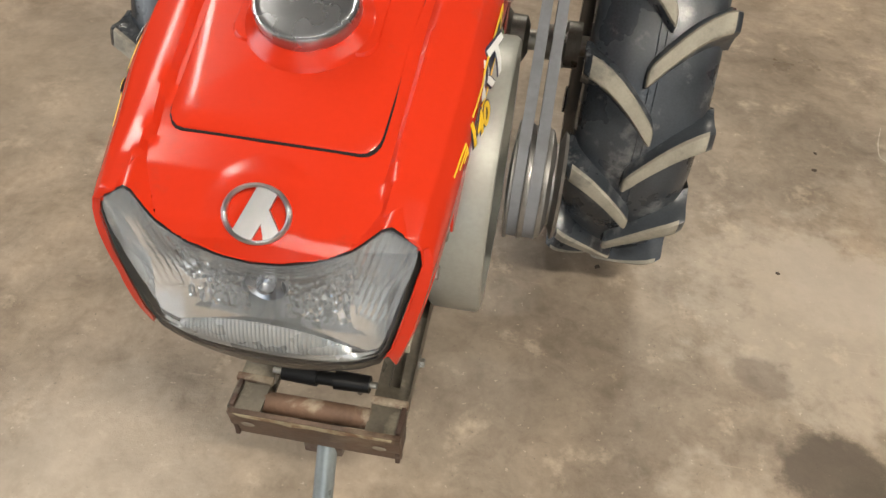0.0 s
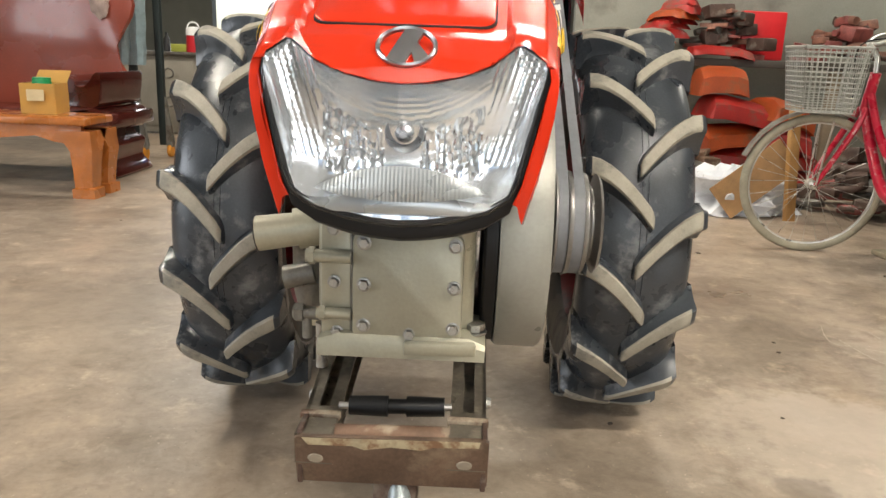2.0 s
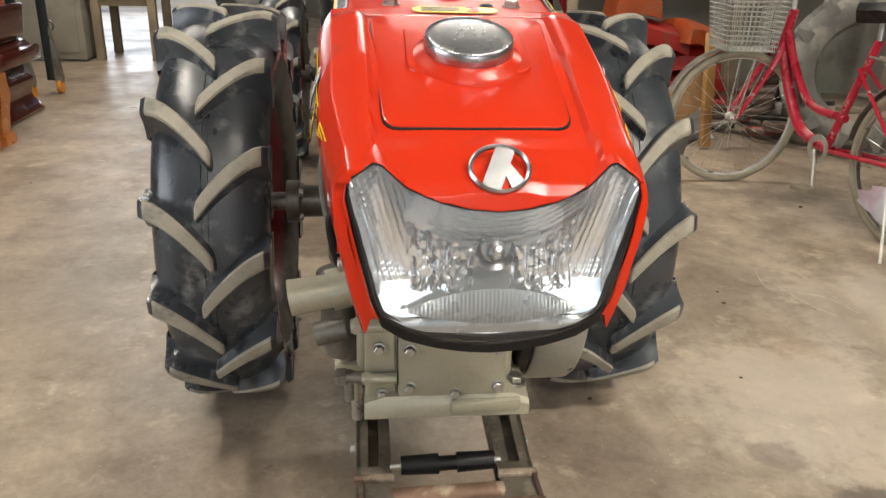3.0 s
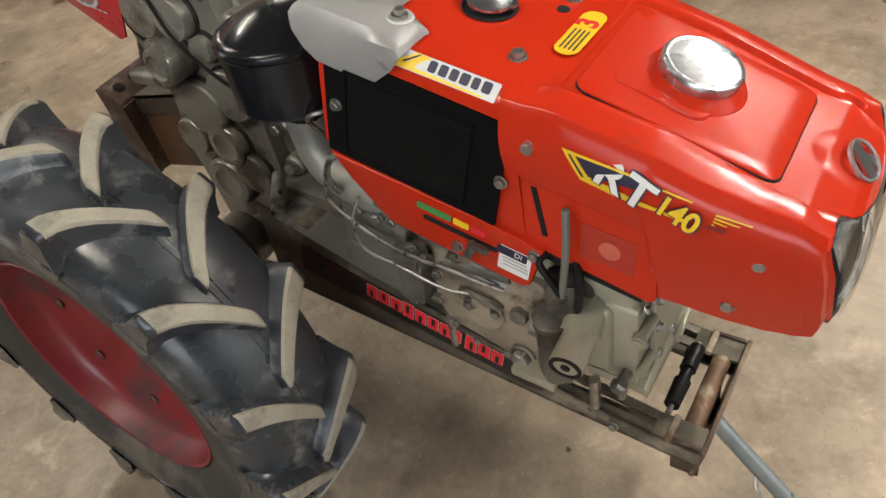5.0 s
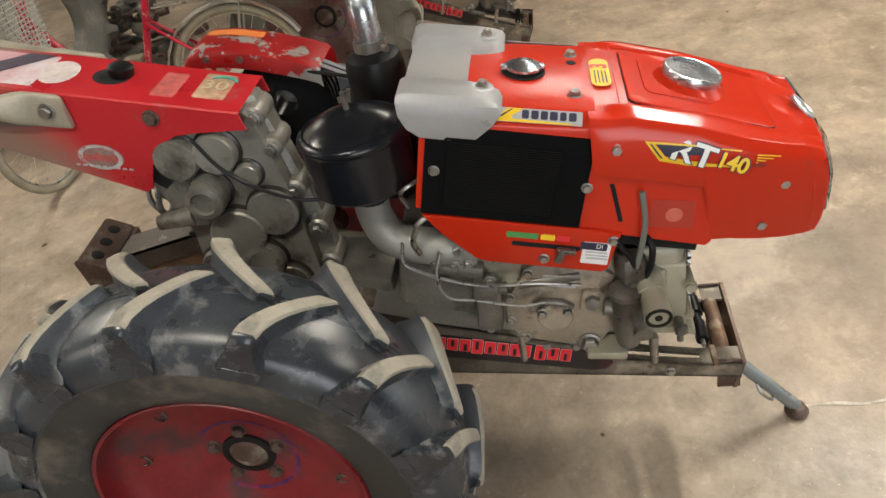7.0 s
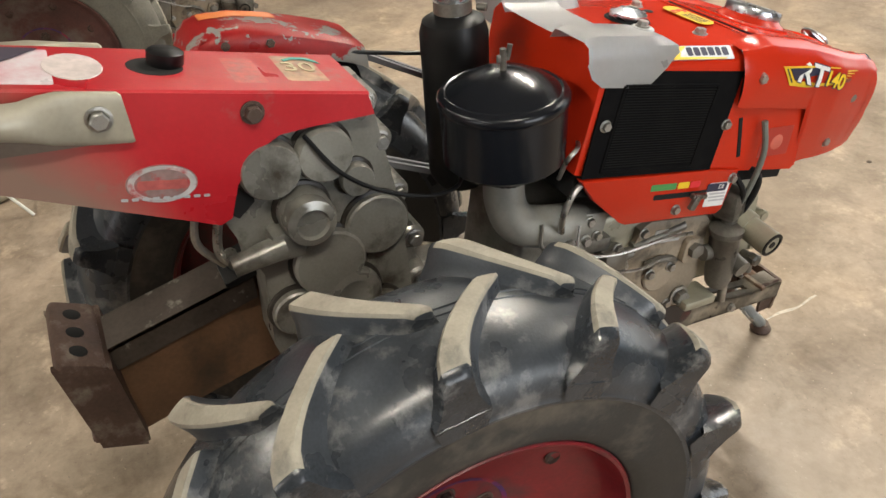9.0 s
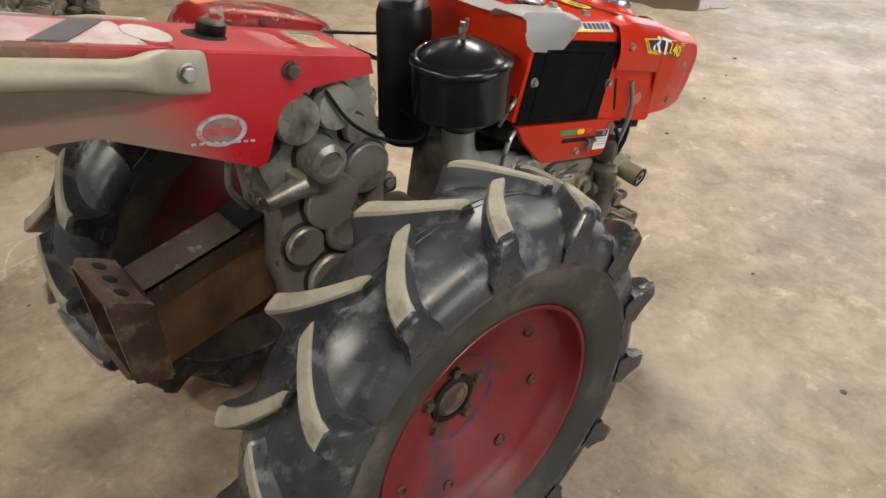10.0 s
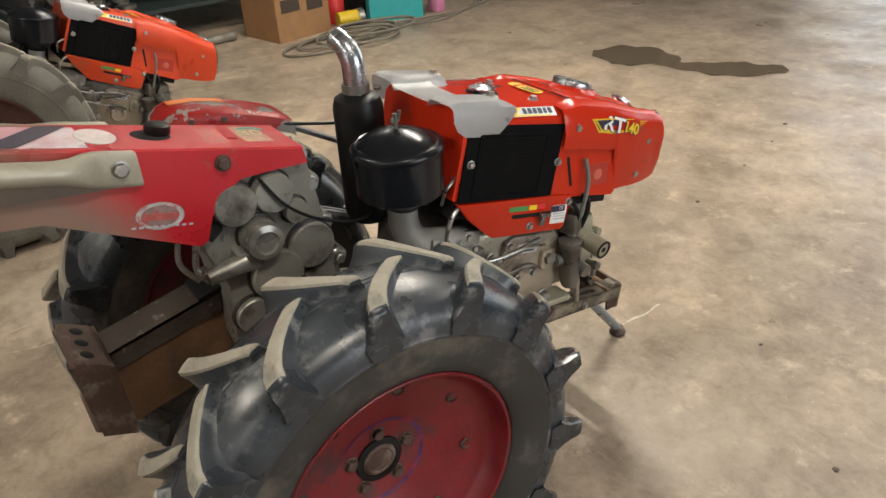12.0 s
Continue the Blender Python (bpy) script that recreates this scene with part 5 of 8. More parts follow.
# ---- frame rails, bumper, roller, stand ----
BEAM = [(-0.290, 0.339), (-0.21, 0.341), (-0.05, 0.372), (0.05, 0.422), (0.30, 0.500), (0.45, 0.572), (0.56, 0.60)]
for s, x0, x1 in ((-1, -0.137, -0.088), (1, 0.064, 0.114)):
    bm = bmesh.new()
    web = x0 if s < 0 else x1 - 0.006
    plate(bm, [(-0.290, 0.297), (0.56, 0.394)] + BEAM[::-1], 0.006, Matrix(((0, 0, 1, web), (1, 0, 0, 0), (0, 1, 0, 0), (0, 0, 0, 1))))
    loft(bm, [[(x0, y, z), (x1, y, z), (x1, y, z + 0.006), (x0, y, z + 0.006)] for y, z in ((-0.290, 0.297), (0.56, 0.394))])
    for (ya, za), (yb, zb) in zip(BEAM, BEAM[1:]):
        # the upper flange, slotted towards the front and wider to the rear
        wide = 0.0 if yb < 0.06 else 0.035
        spans = ((x0, x0 + 0.017), (x1 - 0.017, x1)) if ya == -0.21 else (((x0, x1 + wide) if s < 0 else (x0 - wide, x1)),)
        for xa, xb in spans:
            loft(bm, [[(xa, y, z - 0.006), (xb, y, z - 0.006), (xb, y, z), (xa, y, z)] for y, z in ((ya, za), (yb, zb))])
    rail = part("frame_rail", bm, RAIL, TR, "dark oily steel channel rail", smooth=False)
    if s < 0:
        # red maker's lettering on the rail, as plain bars on a dark band
        lm = axes((web - 0.001, 0.185, 0.424), (0, -1, -0.235), (0, 0, 1))
        dark_band = surface("black_band", (0.016, 0.012, 0.012), 0.42, vary=0.3, scale=20, dirt=(0.10, 0.012, 0.012), dirt_amount=0.25, dirt_scale=14)
        band = part("rail_band", plate(bmesh.new(), [(-0.30, -0.040), (0.19, -0.034), (0.215, -0.026), (0.225, -0.006), (0.20, 0.018), (-0.30, 0.028)], 0.0008, lm), dark_band, rail, "dark band with red maker's lettering as bars")
        for k in range(11):
            at = lm @ Matrix.Translation((-0.138 + 0.0262 * k, 0.001, 0.0008))
            h, w = 0.033 + (0.007 if k in (3, 8) else 0), 0.022 if k != 7 else 0.011
            part("rail_bar", plate(bmesh.new(), rounded(w + 0.0018, h + 0.0018, 0.002, 2), 0.0005, at), plain("pale_red_edge", (0.62, 0.36, 0.34), 0.5), band)
            part("rail_bar", plate(bmesh.new(), rounded(w, h, 0.002, 2), 0.0005, at @ Matrix.Translation((0, 0, 0.0005))), RED_PRINT, band)
            if k != 7:
                part("rail_bar", plate(bmesh.new(), rounded(0.007, h * 0.58, 0.002, 2), 0.0005, at @ Matrix.Translation((0.001 * (k % 3 - 1), -0.005 + 0.009 * (k % 2), 0.0010))), dark_band, band)
    bolts(rail, [(web - 0.001 if s < 0 else x1, -0.147, 0.328)], (s, 0, 0), 0.008)
    bm = bmesh.new()
    box(bm, (x1 - x0 + 0.006, 0.012, 0.010), ((x0 + x1) / 2, -0.238, 0.341), (6, 0, 0), 0.002)
    part("rail_strap", bm, RUSTY, rail)
bm = bmesh.new()
outline = [(-0.136, 0.266), (-0.136, 0.336), (-0.131, 0.340), (0.112, 0.347), (0.117, 0.343), (0.117, 0.272), (0.112, 0.268)]
plate(bm, outline, 0.008, Matrix(((1, 0, 0, 0), (0, 0, -1, -0.292), (0, 1, 0, 0), (0, 0, 0, 1))), bevel=0.0015)
for v in bm.verts:
    v.co.y += (0.344 - v.co.z) * 0.22
bumper = part("bumper", bm, surface("scraped_rust", (0.105, 0.066, 0.045), 0.5, 0.3, vary=0.5, scale=11, fine=170, bump=0.6, dirt=(0.21, 0.155, 0.105), dirt_amount=0.34, dirt_scale=10), TR, "rusty scraped steel front crosspiece with two holes")
bm = bmesh.new()
plate(bm, [(-0.118, 0.3275), (-0.06, 0.3285), (-0.045, 0.323), (-0.01, 0.3295), (0.03, 0.327), (0.045, 0.3325), (0.104, 0.335), (0.106, 0.345), (-0.126, 0.3385)], 0.0008, Matrix(((1, 0, 0, 0), (0, 0, -1, -0.2995), (0, 1, 0, 0), (0, 0, 0, 1))))
for v in bm.verts:
    v.co.y += (0.344 - v.co.z) * 0.22
part("worn_edge", bm, surface("bare_worn_edge", (0.42, 0.36, 0.24), 0.6, 0.2, vary=0.3, scale=30, dirt=(0.20, 0.11, 0.06), dirt_amount=0.5, dirt_scale=34), bumper, "pale scraped upper edge")
for x in (-0.1305, 0.1115):
    bm = bmesh.new()
    box(bm, (0.007, 0.046, 0.078), (x, -0.266, 0.306), (0, 0, 0), 0.0015)
    part("bumper_cheek", bm, RUST_DARK, bumper)
# pale discs painted like the lit floor seen through the holes
for x in (-0.109, 0.086):
    part("bumper_hole", spin(bmesh.new(), [(0, 0.0008), (0.0085, 0.0008), (0.0095, 0)], Matrix.Translation((x, -0.2935, 0.307)) @ Matrix.Rotation(radians(102.5), 4, "X") @ Matrix.Diagonal((1.1, 0.8, 1, 1)), 20), plain("pale_hole", (0.25, 0.21, 0.16), 0.8), bumper)
bm = bmesh.new()
rod(bm, (-0.09, -0.262, 0.324), (0.066, -0.262, 0.328), 0.016)
part("cross_tube", bm, RUSTY, TR, "rusty cross tube between the rails")
bm = bmesh.new()
rod(bm, (-0.075, -0.222, 0.350), (-0.022, -0.222, 0.351), 0.013, 0.0145)
rod(bm, (-0.022, -0.222, 0.351), (0.004, -0.222, 0.352), 0.0105)
rod(bm, (0.004, -0.222, 0.352), (0.056, -0.222, 0.354), 0.0145, 0.013)
roller = part("pedal_roller", bm, BLACK_MATT, TR, "black rubber roller on a pin")
bm = bmesh.new()
rod(bm, (-0.09, -0.222, 0.349), (0.066, -0.222, 0.354), 0.005)
part("roller_pin", bm, STEEL, roller)
bm = bmesh.new()
rod(bm, (0.0, -0.262, 0.262), (0.015, -0.458, 0.026), 0.0155, segments=20)
stand = part("front_stand", bm, surface("grey_painted_stand", (0.24, 0.27, 0.28), 0.35, 0.4, vary=0.2), TR, "grey tubular front prop stand")
bm = bmesh.new()
spin(bm, [(0, 0), (0.026, 0), (0.028, 0.006), (0.022, 0.016), (0.018, 0.024), (0, 0.026)], Matrix.Translation((0.013, -0.462, 0.004)), 20)
part("stand_foot", bm, RUST_DARK, stand)
bm = bmesh.new()
pipe(bm, [(0.0, -0.36, 0.128), (-0.014, -0.368, 0.110), (-0.014, -0.392, 0.084), (0.0, -0.402, 0.080)], 0.0035, 6)
part("stand_loop", bm, STEEL, stand)
bm = bmesh.new()
box(bm, (0.06, 0.03, 0.09), (-0.005, -0.262, 0.278), (0, 0, 0), 0.004)
part("stand_bracket", bm, RUST_DARK, TR)

# worn pale tray between engine and gearbox
bm = bmesh.new()
loft(bm, [[(x, y, z) for x in (-0.150, -0.145, 0.07, 0.075)] for y, z in ((0.215, 0.492), (0.30, 0.518), (0.42, 0.560), (0.50, 0.588))], closed=False)
bmesh.ops.solidify(bm, geom=bm.faces[:], thickness=0.004)
part("belt_tray", bm, surface("worn_pale_sheet", (0.42, 0.41, 0.38), 0.42, 0.35, vary=0.2, scale=8, bump=0.1, dirt=(0.13, 0.12, 0.10), dirt_amount=0.35, dirt_scale=6), TR, "worn pale grey sheet tray over the rails")
part("fuel_line", pipe(bmesh.new(), [(-0.150, 0.275, 0.700), (-0.165, 0.288, 0.655), (-0.165, 0.275, 0.600), (-0.162, 0.22, 0.583), (-0.16, 0.14, 0.560), (-0.15, 0.09, 0.555)], 0.0028, 8), STEEL, TR, "thin bent steel fuel line")
part("fuel_line", pipe(bmesh.new(), [(-0.150, 0.265, 0.79), (-0.160, 0.300, 0.775), (-0.160, 0.318, 0.735), (-0.150, 0.312, 0.70)], 0.0055, 10), STEEL, TR, "thin bent steel fuel line")

# ---- air cleaner and muffler ----
AC = Matrix.Translation((-0.100, 0.392, 0.0)) @ Matrix.Rotation(radians(0), 4, "X")
ac = part("air_cleaner", spin(bmesh.new(), [(0.0, 0.79), (0.030, 0.79), (0.035, 0.81), (0.055, 0.830), (0.088, 0.842), (0.096, 0.850), (0.097, 0.900), (0.097, 0.945), (0.090, 0.948), (0.0, 0.948)], AC, 48), BLACK, TR, "glossy black round air cleaner")
part("air_lid", spin(bmesh.new(), [(0.098, 0.940), (0.101, 0.944), (0.101, 0.952), (0.097, 0.9575), (0.090, 0.9605), (0.0865, 0.9595), (0.082, 0.963), (0.070, 0.971), (0.052, 0.980), (0.030, 0.987), (0.012, 0.990), (0.0, 0.990)], AC, 48), BLACK, ac)
bm = bmesh.new()
rod(bm, (-0.100, 0.392, 0.99), (-0.100, 0.392, 1.022), 0.005)
box(bm, (0.004, 0.022, 0.012), (-0.1, 0.392, 1.008), (0, 0, 0), 0.0015)
rod(bm, (-0.100, 0.384, 1.008), (-0.100, 0.380, 1.026), 0.004)
part("wing_nut", bm, CAST_DARK, ac)
bm = bmesh.new()
pipe(bm, [(-0.100, 0.392, 0.83), (-0.100, 0.392, 0.765), (-0.102, 0.372, 0.715), (-0.105, 0.330, 0.692), (-0.11, 0.275, 0.682), (-0.11, 0.24, 0.678)], [0.034, 0.034, 0.036, 0.037, 0.036, 0.030], 20)
box(bm, (0.05, 0.06, 0.06), (-0.11, 0.235, 0.672), (14, 0, 0), 0.01)
intake = part("intake_elbow", bm, surface("grey_intake_casting", (0.27, 0.265, 0.24), 0.45, 0.4, vary=0.15, bump=0.3), TR, "grey cast intake elbow")
bolts(intake, [(-0.137, 0.245, 0.69), (-0.137, 0.228, 0.655)], (-1, 0, 0), 0.008)
MF = Matrix.Translation((0.095, 0.373, 0))
muf = part("muffler", spin(bmesh.new(), [(0, 0.70), (0.045, 0.70), (0.055, 0.715), (0.058, 0.73), (0.058, 0.985), (0.052, 1.005), (0.035, 1.015), (0, 1.015)], MF, 40), BLACK_MATT, TR, "matt black upright exhaust muffler")
bm = bmesh.new()
pipe(bm, [(0.095, 0.373, 1.01), (0.095, 0.373, 1.06), (0.099, 0.374, 1.092), (0.115, 0.378, 1.118), (0.142, 0.384, 1.132)], 0.0265, 20, caps=False)
part("exhaust_elbow", bm, SATIN, muf, "chromed bent exhaust tail pipe")
bm = bmesh.new()
spin(bm, [(0.028, 1.018), (0.032, 1.018), (0.032, 1.038), (0.028, 1.038)], MF, 24, close=True)
rod(bm, (0.065, 0.343, 1.028), (0.053, 0.333, 1.028), 0.006)
part("exhaust_clamp", bm, CAST_DARK, muf)
bm = bmesh.new()
pipe(bm, [(0.095, 0.373, 0.74), (0.08, 0.34, 0.70), (0.06, 0.29, 0.69)], 0.028, 14)
part("exhaust_manifold", bm, CAST_DARK, muf)

# ---- gearbox ----
CASE = surface("grey_gearcase_casting", (0.27, 0.26, 0.23), 0.36, 0.45, vary=0.2, scale=10, fine=220, bump=0.3, dirt=(0.08, 0.068, 0.052), dirt_amount=0.26, dirt_scale=7)
bm = bmesh.new()
out = [(0.585, 0.965), (0.60, 0.99), (0.79, 1.02), (0.83, 0.96), (0.83, 0.86), (0.79, 0.74), (0.80, 0.60), (0.76, 0.42), (0.66, 0.36), (0.58, 0.40), (0.55, 0.55), (0.56, 0.80)]
plate(bm, out, 0.12, Matrix(((0, 0, 1, -0.058), (1, 0, 0, 0), (0, 1, 0, 0), (0, 0, 0, 1))), bevel=0.012)
case = part("gear_case", bm, CASE, TR, "oily grey cast gearbox with round bosses")


# black sheet standing in for the deep shadow below the handle box
part("case_recess", plate(bmesh.new(), [(0.770, 0.968), (0.828, 0.950), (0.836, 0.880), (0.806, 0.850), (0.780, 0.870)], 0.002, Matrix(((0, 0, 1, -0.0605), (1, 0, 0, 0), (0, 1, 0, 0), (0, 0, 0, 1)))), BLACK_HOLE, case)
GREASE = surface("black_grease", (0.022, 0.018, 0.014), 0.4, vary=0.4, scale=30, bump=0.4)


def boss(y, z, r, x0, h, ring=True):
    prof = [(r, 0), (r, h * 0.7), (r * 0.92, h * 0.92), (r * 0.62, h), (r * 0.55, h * 0.9), (0, h * 0.9)] if ring else [(r, 0), (r, h * 0.85), (r * 0.93, h), (0, h)]
    at = Matrix.Translation((x0, y, z)) @ Matrix.Rotation(radians(-90), 4, "Y")
    b = part("boss", spin(bmesh.new(), prof, at, 28), CASE, case)
    part("grease_ring", spin(bmesh.new(), [(r - 0.001, 0), (r + 0.006, 0), (r + 0.005, 0.006), (r - 0.001, 0.009)], at, 28, close=True), GREASE, b, "black grease round the boss")


for y, z, r, h, ring in ((0.752, 0.920, 0.044, 0.030, False), (0.672, 0.922, 0.042, 0.030, False), (0.715, 0.838, 0.040, 0.060, True), (0.628, 0.865, 0.026, 0.024, False), (0.605, 0.775, 0.052, 0.020, False), (0.690, 0.735, 0.058, 0.024, False), (0.66, 0.66, 0.048, 0.026, True), (0.755, 0.66, 0.040, 0.022, False), (0.62, 0.60, 0.045, 0.02, False), (0.70, 0.56, 0.055, 0.024, True)):
    boss(y, z, r, -0.056, h, ring)
bm = bmesh.new()
rod(bm, (-0.085, 0.755, 0.80), (-0.085, 0.835, 0.79), 0.020, 0.016)
box(bm, (0.05, 0.05, 0.05), (-0.07, 0.75, 0.80), (0, 0, 0), 0.01)
part("shift_housing", bm, CASE, case)
# bolted lugs down the front of the case
for y, z in ((0.592, 0.968), (0.576, 0.902), (0.557, 0.804), (0.536, 0.708), (0.532, 0.620)):
    part("case_lug", spin(bmesh.new(), [(0.0, 0), (0.020, 0), (0.022, 0.004), (0.022, 0.075), (0.017, 0.080), (0, 0.080)], Matrix.Translation((0.035, y, z)) @ Matrix.Rotation(radians(-90), 4, "Y"), 20), CASE, case)
    bolts(case, [(-0.045, y, z)], (-1, 0, 0), 0.0125)
bm = bmesh.new()
loft(bm, [[(-0.03, y + 0.03, z), (-0.01, y - 0.012, z), (0.02, y - 0.012, z), (0.05, y + 0.03, z)] for y, z in ((0.60, 1.0), (0.592, 0.968), (0.576, 0.902), (0.557, 0.804), (0.536, 0.708), (0.532, 0.60))])
part("case_flange", bm, CASE, case)
bm = bmesh.new()
box(bm, (0.16, 0.18, 0.20), (0, 0.50, 0.50), (6, 0, 0), 0.015)
part("gearbox_mount", bm, CAST_DARK, TR)
bm = bmesh.new()
for q in ((0.49, 0.62), (0.50, 0.59)):
    rod(bm, (-0.14, q[0], q[1]), (-0.09, q[0] + 0.03, q[1] + 0.02), 0.013)
part("grease_fittings", bm, STEEL, TR)

# ---- handle box ----
# a folded sheet box beam that rises to the rear
tilt = 0.262
def hb(y):
    return 0.985 + (y - 0.596) * tilt + 0.012


bm = bmesh.new()
HX = 0.083
side_out = [(0.592, hb(0.592) - 0.030), (0.598, hb(0.598)), (1.30, hb(1.30)), (1.30, hb(1.30) - 0.155), (1.08, hb(1.08) - 0.130), (0.835, 0.862), (0.818, 0.868), (0.800, 0.915), (0.770, 0.955), (0.730, 0.972), (0.690, 0.972)]
for x0 in (-HX, HX - 0.004):
    plate(bm, side_out, 0.004, Matrix(((0, 0, 1, x0), (1, 0, 0, 0), (0, 1, 0, 0), (0, 0, 0, 1))))
loft(bm, [[(-HX, y, hb(y) - 0.001), (-HX + 0.004, y, hb(y) + 0.003), (HX - 0.004, y, hb(y) + 0.003), (HX, y, hb(y) - 0.001)] for y in (0.596, 0.80, 1.05, 1.30)], closed=False)
BOX_PAINT = surface("dusty_crimson_paint", (0.43, 0.013, 0.020), 0.34, vary=0.14, scale=6, bump=0.06, dirt=(0.30, 0.10, 0.09), dirt_amount=0.05, dirt_scale=9, coat=0.15)
nt = BOX_PAINT.node_tree
pr = nt.nodes["Principled BSDF"]
old = pr.inputs["Base Color"].links[0].from_socket
tc, sep, nz = nt.nodes.new("ShaderNodeTexCoord"), nt.nodes.new("ShaderNodeSeparateXYZ"), node(nt, "ShaderNodeTexNoise", Scale=6.0, Detail=5.0)
nt.links.new(tc.outputs["Object"], sep.inputs[0])
nt.links.new(tc.outputs["Object"], nz.inputs["Vector"])
lean = nt.nodes.new("ShaderNodeMath")
lean.operation, lean.inputs[1].default_value = "MULTIPLY_ADD", -0.6
nt.links.new(sep.outputs["Z"], lean.inputs[0])
nt.links.new(sep.outputs["Y"], lean.inputs[2])
wob = nt.nodes.new("ShaderNodeMath")
wob.operation, wob.inputs[1].default_value = "MULTIPLY_ADD", 0.16
nt.links.new(nz.outputs[0], wob.inputs[0])
nt.links.new(lean.outputs[0], wob.inputs[2])
dust = node(nt, "ShaderNodeMapRange", From_Min=0.40, From_Max=0.53, To_Max=0.9)
nt.links.new(wob.outputs[0], dust.inputs["Value"])
mx = nt.nodes.new("ShaderNodeMix")
mx.data_type = "RGBA"
nt.links.new(dust.outputs[0], mx.inputs["Factor"])
nt.links.new(old, mx.inputs["A"])
mx.inputs["B"].default_value = (0.19, 0.145, 0.11, 1)
nt.links.new(mx.outputs["Result"], pr.inputs["Base Color"])
handle_box = part("handle_box", bm, BOX_PAINT, TR, "crimson folded-sheet handle beam with stickers")
bm = bmesh.new()
spin(bm, [(0, 0.0), (0.022, 0.0), (0.024, 0.004), (0.024, 0.018), (0.020, 0.021), (0, 0.022)], axes((0.016, 0.841, hb(0.841) + 0.003), (1, 0, 0), (0, 1, tilt)), 24)
part("filler_plug", bm, BLACK_MATT, handle_box, "black round filler plug")
bm = bmesh.new()
spin(bm, [(0, 0.0006), (0.034, 0.0006), (0.036, 0)], axes((0.008, 0.855, hb(0.855) + 0.003), (1, 0, 0), (0, 1, tilt)), 24)
part("plug_opening", bm, BLACK_HOLE, handle_box)
bolts(handle_box, [(-HX - 0.001, 0.760, 1.014)], (-1, 0, 0), 0.012, mesh=BOLT_DARK)
for x, y, w, h, mat, nm in ((0.012, 0.665, 0.105, 0.06, FADED_PRINT, "old_sticker"), (0.0, 0.745, 0.10, 0.045, surface("faded_pink_sticker", (0.45, 0.10, 0.09), 0.5, vary=0.3, scale=60), "old_sticker"), (0.0, 1.10, 0.13, 0.26, surface("worn_pale_decal", (0.55, 0.30, 0.34), 0.4, vary=0.2, scale=8, dirt=(0.62, 0.56, 0.58), dirt_amount=0.5, dirt_scale=7), "long_decal")):
    part(nm, plate(bmesh.new(), rounded(w, h, 0.004, 2), 0.0008, axes((x, y, hb(y) + 0.0022), (1, 0, 0), (0, 1, tilt))), mat, handle_box)
part("sticker_crescent", plate(bmesh.new(), [(0.004, -0.028), (0.020, -0.024), (0.030, -0.010), (0.030, 0.010), (0.018, 0.026), (0.012, 0.024), (0.021, 0.010), (0.021, -0.008), (0.013, -0.018)], 0.0006, axes((0.026, 0.655, hb(0.655) + 0.0044), (1, 0, 0), (0, 1, tilt))), plain("teal_print", (0.05, 0.30, 0.24), 0.5), handle_box)
letters("30", 0.052, axes((0.012, 0.665, hb(0.665) + 0.0048), (0, 1, tilt), (-1, 0, 0)) @ Matrix.Rotation(radians(180), 4, "Z"), plain("cream_print", (0.50, 0.42, 0.26), 0.5), handle_box)
part("decal_stripe", plate(bmesh.new(), [(-0.065, -0.02), (0.065, -0.12), (0.065, -0.07), (-0.065, 0.03)], 0.0008, axes((0, 1.10, hb(1.10) + 0.0044), (1, 0, 0), (0, 1, tilt))), plain("dark_stripe", (0.06, 0.05, 0.07), 0.4), handle_box)
part("decal_oval", spin(bmesh.new(), [(0, 0.001), (0.04, 0.001), (0.041, 0)], axes((0.0, 0.95, hb(0.95) + 0.0036), (1, 0, 0), (0, 1, tilt)) @ Matrix.Diagonal((1.2, 0.85, 1, 1)), 28), surface("pale_round_sticker", (0.60, 0.52, 0.50), 0.45, vary=0.2, scale=50), handle_box)
seal_at = axes((-HX, 0.893, 0.948), (0, -1, -0.25), (0, 0, 1)) @ Matrix.Diagonal((1.22, 0.74, 1, 1))
seal = part("side_seal", spin(bmesh.new(), [(0, 0.001), (0.036, 0.001), (0.037, 0)], seal_at, 32), surface("grey_brown_sticker", (0.23, 0.15, 0.14), 0.45, vary=0.25, scale=60, dirt=(0.36, 0.05, 0.05), dirt_amount=0.35, dirt_scale=40), handle_box, "grey oval maker's sticker")
part("seal_ring", spin(bmesh.new(), [(0.0285, 0.0012), (0.0285, 0.0016), (0.0355, 0.0016), (0.0355, 0.0012)], seal_at, 32, close=True), surface("worn_pale_ring", (0.46, 0.43, 0.42), 0.45, vary=0.2, scale=50, dirt=(0.36, 0.06, 0.06), dirt_amount=0.35, dirt_scale=45), seal)
part("seal_band", plate(bmesh.new(), rounded(0.062, 0.013, 0.004, 3), 0.0006, axes((-HX - 0.0012, 0.893, 0.947), (0, -1, -0.25), (0, 0, 1))), surface("worn_red_band", (0.40, 0.09, 0.08), 0.45, vary=0.25, scale=60), seal)
for k in range(9):
    part("seal_bar", plate(bmesh.new(), rounded(0.0085, 0.0042, 0.001, 1), 0.0006, axes((-HX - 0.0018, 0.943 - 0.0125 * k, 0.940 - 0.0031 * k), (0, -1, -0.25), (0, 0, 1))), GREY_PRINT, seal)
